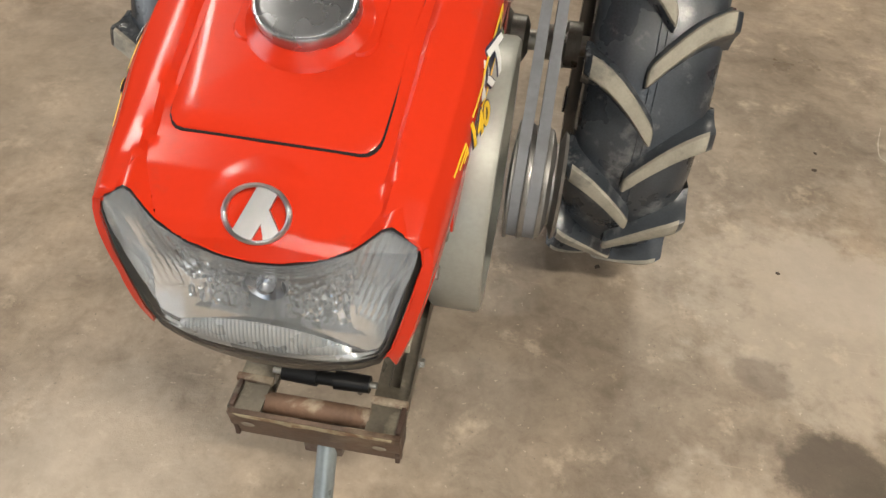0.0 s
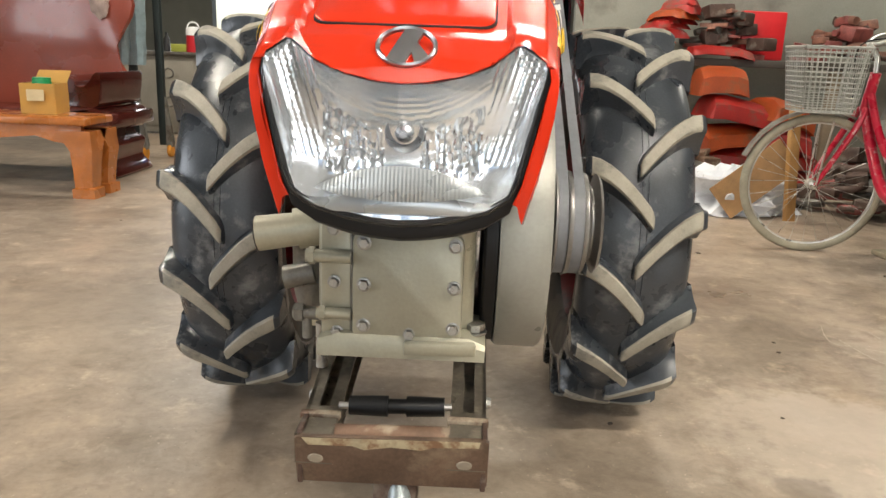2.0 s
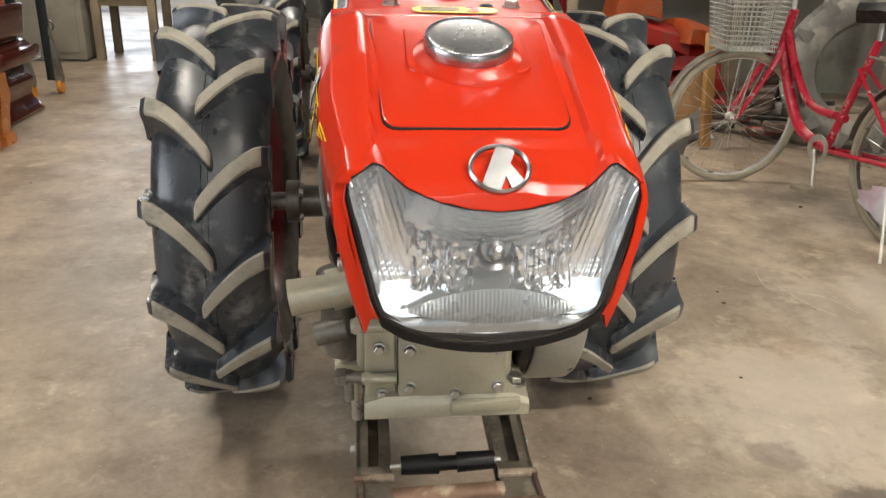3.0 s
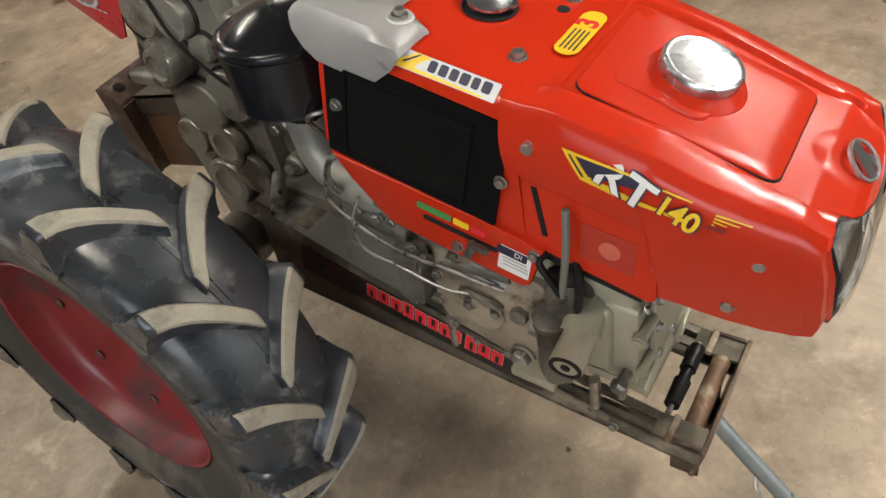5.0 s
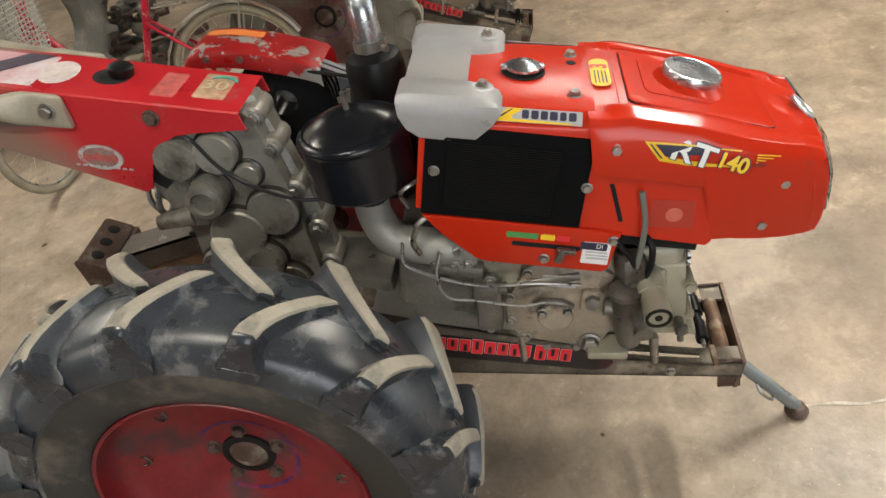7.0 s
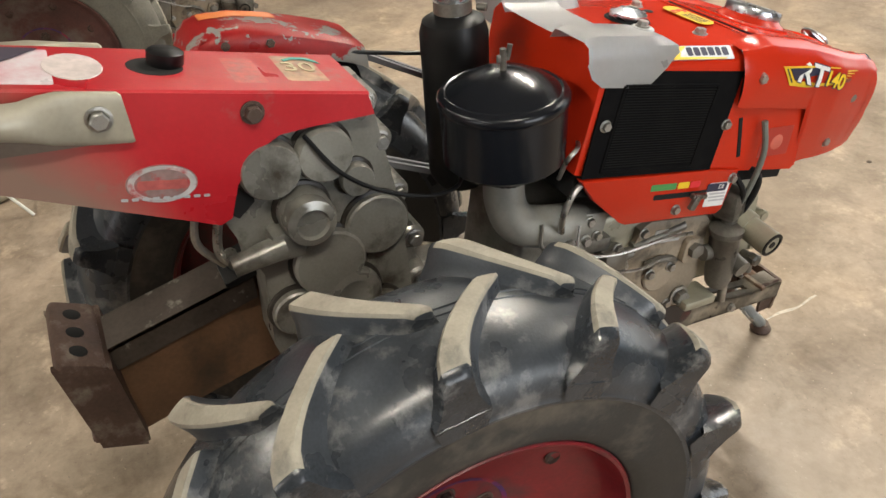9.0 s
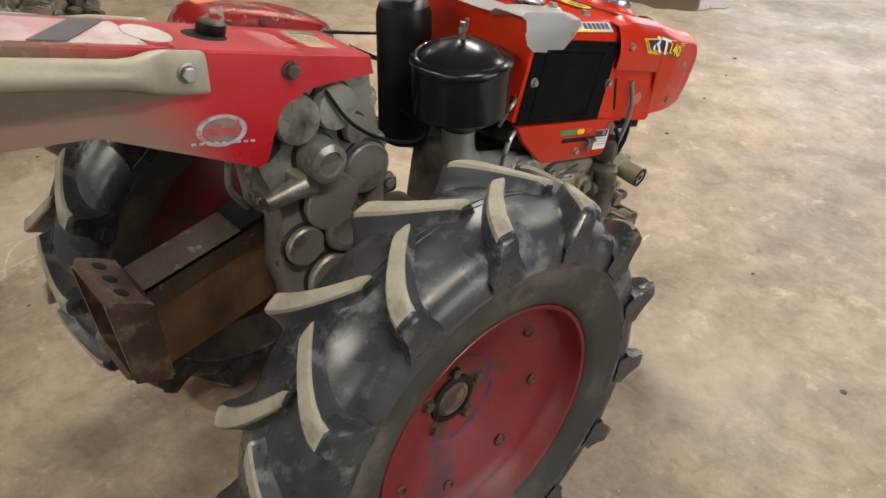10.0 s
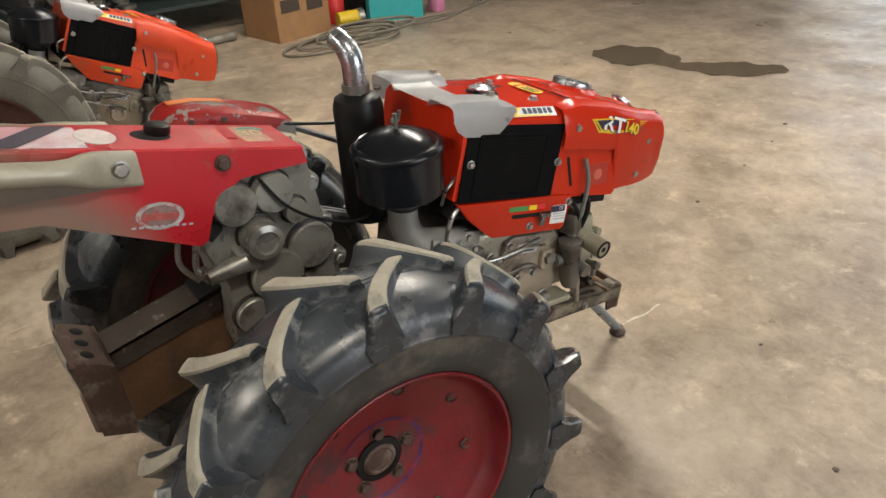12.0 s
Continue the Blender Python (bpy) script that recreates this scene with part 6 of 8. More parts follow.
# handle tubes with flattened ends
TUBE_PAINT = surface("beige_painted_tube", (0.36, 0.33, 0.26), 0.45, 0.3, vary=0.15, scale=10, bump=0.1)
for s in (-1, 1):
    bm = bmesh.new()
    rings = []
    for y, z, off, rx, rz in ((0.908, 1.050, 0.093, 0.0065, 0.030), (0.912, 1.052, 0.093, 0.0065, 0.033), (0.955, 1.062, 0.093, 0.0068, 0.034), (0.975, 1.068, 0.095, 0.009, 0.033), (0.995, 1.074, 0.102, 0.015, 0.029), (1.015, 1.080, 0.109, 0.020, 0.0245), (1.04, 1.087, 0.112, 0.021, 0.021), (1.15, 1.118, 0.122, 0.021, 0.021), (1.45, 1.195, 0.14, 0.021, 0.021), (1.75, 1.25, 0.165, 0.021, 0.021)):
        ring = []
        for k in range(18):
            a = 2 * math.pi * k / 18
            cx, cz = math.cos(a), math.sin(a)
            if rz > 0.028:
                cx, cz = (math.copysign(abs(cx) ** 0.45, cx), math.copysign(abs(cz) ** 0.55, cz))
            ring.append((s * (off + rx * cx), y, z + rz * cz))
        rings.append(ring)
    loft(bm, rings)
    tube = part("handle_tube", bm, TUBE_PAINT, TR, "beige-painted tubular handle with flattened end")
    bolts(tube, [(s * 0.099, 0.940, 1.060)], (s, 0, 0), 0.012)
# dusty brace plate under the tube
bm = bmesh.new()
plate(bm, [(0.915, 1.020), (1.0, 1.065), (1.30, 1.140), (1.30, 1.062), (1.12, 1.044)], 0.003, Matrix(((0, 0, 1, -0.0875), (1, 0, 0, 0), (0, 1, 0, 0), (0, 0, 0, 1))))
part("side_brace", bm, surface("dusty_brown_plate", (0.17, 0.13, 0.10), 0.6, 0.2, vary=0.2), TR)

# ---- chipped belt guard ----
# a bent shell over the clutch pulley, rounded over at both long edges
bm = bmesh.new()
rings = []
for y, top in ((0.800, 0.975), (0.797, 1.000), (0.788, 1.020), (0.772, 1.034), (0.750, 1.041), (0.70, 1.037), (0.64, 1.022), (0.58, 1.002), (0.54, 0.987), (0.514, 0.975), (0.506, 0.966)):
    rings.append([(x, y, top + dz) for x, dz in ((0.158, -0.040), (0.159, -0.020), (0.163, -0.008), (0.172, -0.002), (0.190, 0.0), (0.265, 0.0), (0.284, -0.003), (0.294, -0.012), (0.299, -0.030), (0.300, -0.075))])
loft(bm, rings, closed=False)
bmesh.ops.solidify(bm, geom=bm.faces[:], thickness=0.003)
guard2 = part("belt_guard", bm, RED_CHIPPED, TR, "red belt guard with chipped and peeling paint")
bm = bmesh.new()
loft(bm, [[(x, y, top + 0.0012) for x in (0.235, 0.266)] for y, top in ((0.755, 1.0400), (0.75, 1.041), (0.70, 1.037), (0.64, 1.022), (0.632, 1.0195))], closed=False)
part("guard_sticker", bm, plain("orange_sticker", (0.60, 0.17, 0.04), 0.5), guard2)
bolts(guard2, [(0.1625, 0.735, 1.018), (0.1625, 0.665, 1.008)], (-1, 0, 0.2), 0.0075, mesh=BOLT_DARK)
# clutch cable
part("clutch_cable", pipe(bmesh.new(), [(-0.09, 0.70, 0.965), (-0.098, 0.66, 0.90), (-0.10, 0.60, 0.85), (-0.10, 0.52, 0.815), (-0.06, 0.45, 0.80), (0.05, 0.42, 0.80)], 0.0035, 8), BLACK_MATT, TR)
part("clutch_cable", pipe(bmesh.new(), [(0.17, 0.62, 0.985), (0.16, 0.50, 0.955), (0.15, 0.38, 0.93), (0.14, 0.30, 0.92)], 0.004, 8), BLACK_MATT, TR)
bm = bmesh.new()
pipe(bm, [(-0.04, 0.83, 0.86), (-0.05, 0.845, 0.80), (-0.045, 0.825, 0.76)], 0.007, 8)
pipe(bm, [(-0.02, 0.86, 0.86), (-0.03, 0.87, 0.81), (-0.03, 0.84, 0.76)], 0.006, 8)
rod(bm, (-0.07, 0.83, 0.785), (-0.04, 0.83, 0.785), 0.010)
part("shift_linkage", bm, STEEL, TR)

# ---- drawbar and hitch ----
BROWN_STEEL = surface("brown_oiled_steel", (0.13, 0.070, 0.038), 0.5, 0.2, vary=0.3, scale=8, bump=0.2, dirt=(0.05, 0.035, 0.025), dirt_amount=0.25)
bm = bmesh.new()
loft(bm, [[(0.012, 0.76, 0.700), (0.088, 0.76, 0.700), (0.088, 0.76, 0.52), (0.012, 0.76, 0.52)], [(0.012, 1.035, 0.640), (0.088, 1.035, 0.640), (0.088, 1.035, 0.49), (0.012, 1.035, 0.46)]])
drawbar = part("drawbar", bm, BROWN_STEEL, TR, "brown rusty steel drawbar box")
bm = bmesh.new()
loft(bm, [[(0.006, 0.80, 0.695), (0.094, 0.80, 0.695), (0.094, 0.80, 0.703), (0.006, 0.80, 0.703)], [(0.006, 1.04, 0.644), (0.094, 1.04, 0.644), (0.094, 1.04, 0.652), (0.006, 1.04, 0.652)]])
loft(bm, [[(0.006, 0.80, 0.703), (0.006, 0.80, 0.655), (0.011, 0.80, 0.655), (0.011, 0.80, 0.703)], [(0.006, 1.04, 0.650), (0.006, 1.04, 0.604), (0.011, 1.04, 0.604), (0.011, 1.04, 0.650)]])
part("drawbar_strap", bm, surface("scraped_dark_steel", (0.075, 0.06, 0.05), 0.45, 0.4, vary=0.4, scale=12, bump=0.3, dirt=(0.40, 0.38, 0.33), dirt_amount=0.12, dirt_scale=16), drawbar, "dark scraped steel strap")
# black plate over the strap's end at the gear case
bm = bmesh.new()
box(bm, (0.09, 0.09, 0.012), (0.05, 0.80, 0.703), (-12, 0, 0), 0.002)
part("oil_patch", bm, BLACK_MATT, drawbar, "black end piece of the strap")
bm = bmesh.new()
hm = axes((0.052, 1.085, 0.652), (1, 0, 0.05), (0, 1, 0.55))
plate(bm, rounded(0.160, 0.070, 0.010, 3), 0.018, hm, bevel=0.004)
hitch = part("hitch", bm, RUST_DARK, drawbar, "rusted hitch plate with three pin holes")
bm = bmesh.new()
loft(bm, [[(-0.030, 1.040, 0.640), (0.132, 1.040, 0.650), (0.132, 1.052, 0.652), (-0.030, 1.052, 0.642)], [(-0.020, 1.030, 0.462), (0.120, 1.030, 0.462), (0.120, 1.042, 0.462), (-0.020, 1.042, 0.462)]])
part("hitch_back", bm, RUST_DARK, drawbar)
for xa, xb in ((-0.028, -0.016), (0.118, 0.130)):
    # the two side flanges of the channel, tapering downwards
    bm = bmesh.new()
    loft(bm, [[(xa, 1.045, 0.645), (xb, 1.045, 0.645), (xb, 1.118, 0.672), (xa, 1.118, 0.672)], [(xa + 0.008, 1.035, 0.455), (xb + 0.008, 1.035, 0.455), (xb + 0.008, 1.100, 0.482), (xa + 0.008, 1.100, 0.482)]])
    part("hitch_flange", bm, RUST_DARK, drawbar)
part("hitch_sole", plate(bmesh.new(), rounded(0.150, 0.065, 0.008, 3), 0.014, hm @ Matrix.Translation((0.004, -0.085, -0.150)), bevel=0.003), RUST_DARK, drawbar)
for k in range(3):
    part("pin_hole", spin(bmesh.new(), [(0, 0.0007), (0.0125, 0.0007), (0.0135, 0)], hm @ Matrix.Translation((-0.046 + 0.046 * k, 0.002, 0.0185)), 20), BLACK_HOLE, hitch)

# ---- other tractors, as older copies of the same kind ----
def older_tractor(m, label, paint, drop=()):
    t = copy_thing(TR, m)
    t["label"] = label
    kids = list(t.children_recursive)
    gone = [o for o in kids if o.name.split(".")[0] in drop]
    for o in list(gone):
        gone += [c for c in o.children_recursive if c not in gone]
    for o in gone:
        bpy.data.objects.remove(o)
    for o in t.children_recursive:
        if o.type == "MESH" and o.material_slots:
            for slot in o.material_slots:
                new_mat = paint.get(slot.material)
                if new_mat:
                    slot.link = "OBJECT"
                    slot.material = new_mat
    return t


RED_FADED = surface("faded_orange_paint", (0.62, 0.055, 0.012), 0.4, vary=0.15, scale=6, bump=0.06, dirt=(0.36, 0.10, 0.05), dirt_amount=0.2)
MAROON = surface("dull_maroon_paint", (0.36, 0.012, 0.020), 0.42, vary=0.2, scale=6, bump=0.08, dirt=(0.22, 0.06, 0.05), dirt_amount=0.15)
RIM_DARK = surface("muddy_dark_rim", (0.09, 0.035, 0.03), 0.7, vary=0.4, scale=8, dirt=(0.14, 0.12, 0.10), dirt_amount=0.5)
RUBBER_GREY = surface("muddy_grey_rubber", (0.13, 0.125, 0.105), 0.75, vary=0.35, scale=9, bump=0.4)
older_tractor(pose(2.52, 1.06, 0.43, 11, 0, 0) @ Matrix.Translation((0, 0, -0.45)), "faded orange walking tractor with muddy grey tyres, nose down", {RED: RED_FADED, RUBBER: RUBBER_GREY, SIDE_RUBBER: RUBBER_GREY, RED_RIM: RIM_DARK, CAST: CAST_DARK}, ("front_stand", "hitch", "drawbar", "model_decal", "rating_label"))
older_tractor(pose(-0.13, 2.80, 0.414, 12, 0, 0) @ Matrix.Diagonal((0.86, 0.92, 0.92, 1)) @ Matrix.Translation((0, 0, -0.45)), "small maroon walking tractor with a dusty headlamp, nose down", {RED: MAROON, RED_OLD: MAROON, RED_CHIPPED: MAROON, CAST: CAST_DARK}, ("front_stand", "hitch", "drawbar", "air_cleaner", "muffler", "model_decal", "brand_strip"))

# ---- bicycle ----
BIKE_RED = surface("chipped_red_bicycle_paint", (0.42, 0.008, 0.030), 0.3, vary=0.15, scale=8, dirt=(0.55, 0.50, 0.47), dirt_amount=0.12, dirt_scale=18, coat=0.3)
OLD_TYRE = surface("perished_tan_tyre", (0.30, 0.27, 0.20), 0.8, vary=0.25, scale=14, bump=0.3)
DULL_CHROME = surface("dull_chrome", (0.55, 0.54, 0.50), 0.35, 0.9, vary=0.2, scale=20)
OLD_GUARD = surface("dull_brown_mudguard", (0.22, 0.20, 0.17), 0.5, 0.4, vary=0.3, scale=14, dirt=(0.14, 0.09, 0.06), dirt_amount=0.4)
BASKET = surface("grey_wire_plastic", (0.36, 0.36, 0.325), 0.5, vary=0.1, scale=20)


def bicycle(m):
    b = thing("bicycle", m, "old red step-through bicycle with grey wire basket on its stand", "bicycle")
    # the fork is turned to the left about the head
    mf = m @ Matrix.Translation((0.40, 0, 0)) @ Matrix.Rotation(radians(77), 4, "Z") @ Matrix.Translation((-0.40, 0, 0))
    steered = {"basket_stay", "basket", "handlebar", "brake_cable"}

    def put(name, bm, mat, par=b, label="", front=False):
        return part(name, bm, mat, par, label, mf if front or name in steered else m)
    side = Matrix.Rotation(radians(90), 4, "X")
    for x, nm in ((0.56, "front_wheel"), (-0.56, "rear_wheel")):
        at = Matrix.Translation((x, 0, 0.33))
        w = put(nm, spin(bmesh.new(), [(0.3125 + 0.021 * math.cos(radians(a)), 0.021 * math.sin(radians(a))) for a in range(0, 360, 36)], at @ side, 48, close=True), OLD_TYRE, b, "thin perished tan tyre on a spoked wheel", x > 0)
        put("rim", spin(bmesh.new(), [(0.300, -0.012), (0.303, 0.012), (0.290, 0.010), (0.288, -0.010)], at @ side, 48, close=True), DULL_CHROME, w, "", x > 0)
        put("hub", spin(bmesh.new(), [(0.006, -0.05), (0.022, -0.035), (0.022, -0.030), (0.012, -0.025), (0.012, 0.025), (0.022, 0.030), (0.022, 0.035), (0.006, 0.05)], at @ side, 16, close=True), DULL_CHROME, w, "", x > 0)
        for k in range(28):
            bm = bmesh.new()
            a, s = 2 * math.pi * k / 28, 1 if k % 2 else -1
            a2 = a + (0.5 if k % 4 < 2 else -0.5)
            rod(bm, (x + 0.021 * math.cos(a2), 0.03 * s, 0.33 + 0.021 * math.sin(a2)), (x + 0.295 * math.cos(a), 0.0, 0.33 + 0.295 * math.sin(a)), 0.0014, segments=5, caps=False)
            put("spoke", bm, DULL_CHROME, w, "", x > 0)
        bm = bmesh.new()
        rings = []
        for k in range(15):
            a = radians((20 if x > 0 else 5) + 150 * k / 14)
            rings.append([(x + r * math.cos(a), y, 0.33 + r * math.sin(a)) for y, r in ((-0.028, 0.345), (-0.018, 0.358), (0.018, 0.358), (0.028, 0.345))])
        loft(bm, rings, closed=False)
        put("mudguard", bm, OLD_GUARD, b, "", x > 0)
    bb, seat, head0, head1 = (-0.07, 0, 0.29), (-0.24, 0, 0.78), (0.355, 0, 0.70), (0.32, 0, 0.86)
    bm = bmesh.new()
    pipe(bm, [head0, (0.25, 0, 0.50), (0.12, 0, 0.34), bb], 0.025, 12)
    put("down_tube", bm, BIKE_RED)
    bm = bmesh.new()
    pipe(bm, [(0.34, 0, 0.78), (0.23, 0, 0.60), (0.08, 0, 0.46), (-0.15, 0, 0.44)], 0.018, 12)
    put("upper_tube", bm, BIKE_RED)
    put("seat_tube", rod(bmesh.new(), bb, seat, 0.017), BIKE_RED)
    put("head_tube", rod(bmesh.new(), head0, head1, 0.024), BIKE_RED)
    for s in (-1, 1):
        put("fork_blade", pipe(bmesh.new(), [(0.358 - 0.02 * s, 0.005, 0.70), (0.375 - 0.054 * s, 0.040 + 0.012 * s, 0.61), (0.415 - 0.054 * s, 0.115 + 0.012 * s, 0.43), (0.436 - 0.050 * s, 0.156 + 0.012 * s, 0.33)], [0.015, 0.015, 0.012, 0.009], 8), BIKE_RED)
        put("chain_stay", rod(bmesh.new(), (bb[0], 0.03 * s, bb[2]), (-0.56, 0.06 * s, 0.33), 0.010), BIKE_RED)
        put("seat_stay", rod(bmesh.new(), (-0.19, 0.025 * s, 0.66), (-0.56, 0.06 * s, 0.33), 0.008), BIKE_RED)
        put("basket_stay", rod(bmesh.new(), (0.56, 0.06 * s, 0.33), (0.56, 0.08 + 0.09 * s, 0.64), 0.0045, segments=6), DULL_CHROME)
        put("crank", rod(bmesh.new(), (bb[0], 0.06 * s, bb[2]), (bb[0] - 0.05 * s, 0.075 * s, bb[2] - 0.16 * s), 0.009, segments=8), DULL_CHROME)
        bm = bmesh.new()
        box(bm, (0.09, 0.075, 0.024), (bb[0] - 0.05 * s, 0.12 * s, bb[2] - 0.165 * s), bevel=0.006)
        put("pedal", bm, surface("worn_pedal_rubber", (0.22, 0.19, 0.13), 0.8))
    put("chain_ring", spin(bmesh.new(), [(0.04, -0.046), (0.065, -0.046), (0.065, -0.042), (0.04, -0.042)], Matrix.Translation(bb) @ side, 28, close=True), DULL_CHROME)
    put("stem", pipe(bmesh.new(), [head1, (0.33, 0, 0.93), (0.385, 0.01, 0.985)], 0.012, 10), DULL_CHROME)
    put("handlebar", pipe(bmesh.new(), [(0.10, -0.27, 1.02), (0.24, -0.25, 1.04), (0.36, -0.12, 1.0), (0.375, 0, 0.985), (0.36, 0.12, 1.0), (0.24, 0.25, 1.04), (0.10, 0.27, 1.02)], 0.0115, 10), DULL_CHROME)
    put("seat_post", rod(bmesh.new(), seat, (-0.235, 0, 0.86), 0.012), DULL_CHROME)
    bm = bmesh.new()
    loft(bm, [[(x, -w, z), (x, -w * 0.7, z + 0.03), (x, w * 0.7, z + 0.03), (x, w, z), (x, w * 0.5, z - 0.05), (x, -w * 0.5, z - 0.05)] for x, w, z in ((-0.37, 0.09, 0.90), (-0.30, 0.105, 0.905), (-0.2, 0.06, 0.895), (-0.10, 0.025, 0.89))])
    put("saddle", bm, BLACK_MATT)
    bm = bmesh.new()
    for y in (-0.05, 0, 0.05):
        rod(bm, (-0.76, y, 0.70), (-0.26, y, 0.72), 0.005, segments=6)
    for x in (-0.74, -0.55, -0.36):
        rod(bm, (x, -0.06, 0.705), (x, 0.06, 0.705), 0.005, segments=6)
    for y in (-0.06, 0.06):
        rod(bm, (-0.56, y, 0.33), (-0.66, y, 0.70), 0.006, segments=6)
    put("rear_carrier", bm, DULL_CHROME)
    bm = bmesh.new()
    bmesh.ops.create_icosphere(bm, subdivisions=3, radius=1.0)
    for v in bm.verts:
        k = 1 + 0.5 * noise.noise(v.co * 2.4)
        v.co = Vector((-0.53 + 0.16 * v.co.x * k, 0.035 + 0.012 * v.co.y, 0.16 + 0.075 * v.co.z * k))
    put("skirt_guard", bm, surface("pale_pink_plastic", (0.55, 0.42, 0.50), 0.5, vary=0.25, scale=9, dirt=(0.6, 0.62, 0.7), dirt_amount=0.6))
    put("side_stand", rod(bmesh.new(), (-0.50, 0.06, 0.33), (-0.70, 0.195, 0.004), 0.006), surface("white_painted_stand", (0.7, 0.7, 0.66), 0.45))
    put("brake_cable", pipe(bmesh.new(), [(0.30, 0.2, 1.02), (0.48, 0.12, 0.98), (0.45, 0.03, 0.80), (0.44, 0.03, 0.68)], 0.003, 6), BLACK_MATT)
    # basket: wires and a rolled rim
    bask = None
    x0, x1, w0, zb, zt = 0.475, 0.755, 0.150, 0.680, 0.965

    def corner(f, u, v):
        g = 0.80 + 0.20 * f
        return ((x0 + x1) / 2 + (u * (x1 - x0) / 2) * g, 0.115 + v * w0 * g, zb + (zt - zb) * f)
    bm = bmesh.new()
    for a, c in (((-1, -1), (1, -1)), ((1, -1), (1, 1)), ((1, 1), (-1, 1)), ((-1, 1), (-1, -1))):
        rod(bm, corner(1, *a), corner(1, *c), 0.0050, segments=8)
    bask = put("basket", bm, BASKET, b, "grey wire front basket")

    def wire(p, q, r):
        put("wire", rod(bmesh.new(), p, q, r, segments=5), BASKET, bask, "", True)
    for k in range(13):
        f = k / 13
        for a, c in (((-1, -1), (1, -1)), ((1, -1), (1, 1)), ((1, 1), (-1, 1)), ((-1, 1), (-1, -1))):
            wire(corner(f, *a), corner(f, *c), 0.0024)
    for k in range(12):
        t = -1 + 2 * k / 11
        for a in ((t, -1), (t, 1), (-1, t), (1, t)):
            wire(corner(0, *a), corner(1, *a), 0.0022)
        wire(corner(0, t, -1), corner(0, t, 1), 0.0022)
        wire(corner(0, -1, t), corner(0, 1, t), 0.0022)
    return b


bicycle(pose(1.825, 1.95, 0, 0, 0, 98) @ Matrix.Diagonal((0.94, 0.94, 0.94, 1)))


# ---- carved sofa and low table ----
ORANGE_WOOD = surface("varnished_orange_wood", (0.42, 0.135, 0.028), 0.28, vary=0.25, scale=7, bump=0.06, coat=0.4)
ROSEWOOD = surface("dark_lacquered_rosewood", (0.060, 0.010, 0.007), 0.16, vary=0.4, scale=6, bump=0.04, coat=0.7)
RED_BOARD = surface("red_brown_lacquered_board", (0.25, 0.045, 0.022), 0.3, vary=0.3, scale=3, bump=0.05, coat=0.3)


def s_leg(bm, x, y, h, sx, sy):
    """A bowed table leg with a block foot."""
    rings = []
    for f, w, off in ((0.0, 0.12, 0.0), (0.14, 0.12, 0.0), (0.16, 0.095, -0.004), (0.45, 0.105, 0.0), (0.7, 0.12, 0.006), (0.88, 0.16, -0.02), (1.0, 0.19, -0.035)):
        c = (x + sx * off, y + sy * off)
        hw = w / 2
        rings.append([(c[0] - hw, c[1] - hw, h * f), (c[0] + hw, c[1] - hw, h * f), (c[0] + hw, c[1] + hw, h * f), (c[0] - hw, c[1] + hw, h * f)])
    return loft(bm, rings)


lt = thing("low_table", pose(-2.6, 3.02, 0), "orange varnished wooden low table with bowed legs", "table")
for x, sx in ((-1.985, 1), (-3.2, -1)):
    for y, sy in ((2.845, -1), (3.03, 1)):
        part("leg", s_leg(bmesh.new(), x, y, 0.36, sx, sy), ORANGE_WOOD, lt)
bm = bmesh.new()
box(bm, (1.32, 0.32, 0.045), (-2.602, 2.94, 0.4085), bevel=0.014, segments=3)
part("tabletop", bm, ORANGE_WOOD, lt)
bm = bmesh.new()
out = [(-1.2, 0.0), (-1.2, -0.11), (-1.05, -0.09), (-0.95, -0.06), (-0.7, -0.085), (-0.6, -0.06), (-0.5, -0.085), (-0.25, -0.06), (-0.15, -0.09), (0.0, -0.11), (0.0, 0.0)]
plate(bm, out, 0.03, Matrix(((1, 0, 0, -1.99), (0, 0, -1, 2.85), (0, 1, 0, 0.386), (0, 0, 0, 1))))
part("apron", bm, ORANGE_WOOD, lt)

CARD = surface("yellow_cardboard", (0.50, 0.27, 0.06), 0.8, vary=0.12, scale=12, bump=0.15)


def carton(name, size, m, mat, label, open_top=True, flaps=True):
    c = thing(name, m, label, "box")
    w, d, h = size
    for nm, sz, at in (("panel", (w, 0.006, h), (0, -d / 2, h / 2)), ("panel", (w, 0.006, h), (0, d / 2, h / 2)), ("panel", (0.006, d - 0.006, h), (-w / 2, 0, h / 2)), ("panel", (0.006, d - 0.006, h), (w / 2, 0, h / 2)), ("bottom", (w, d, 0.006), (0, 0, 0.003))):
        part(nm, box(bmesh.new(), sz, at), mat, c, m=m)
    if not open_top:
        part("lid", box(bmesh.new(), (w, d, 0.006), (0, 0, h), bevel=0.002), mat, c, m=m)
    elif flaps:
        part("flap", box(bmesh.new(), (w * 0.98, 0.10, 0.004), (0, d / 2 + 0.035, h + 0.03), (40, 0, 0)), mat, c, m=m)
    return c


cm = pose(-2.27, 3.0, 0.4315, 0, 0, 6)
cb = carton("cardboard_box", (0.18, 0.18, 0.160), cm, CARD, "open yellow cardboard box with a green roll on the low table")
part("tape", box(bmesh.new(), (0.09, 0.002, 0.06), (0.0, -0.1145, 0.10)), plain("clear_tape", (0.62, 0.5, 0.3), 0.2), cb, m=cm)
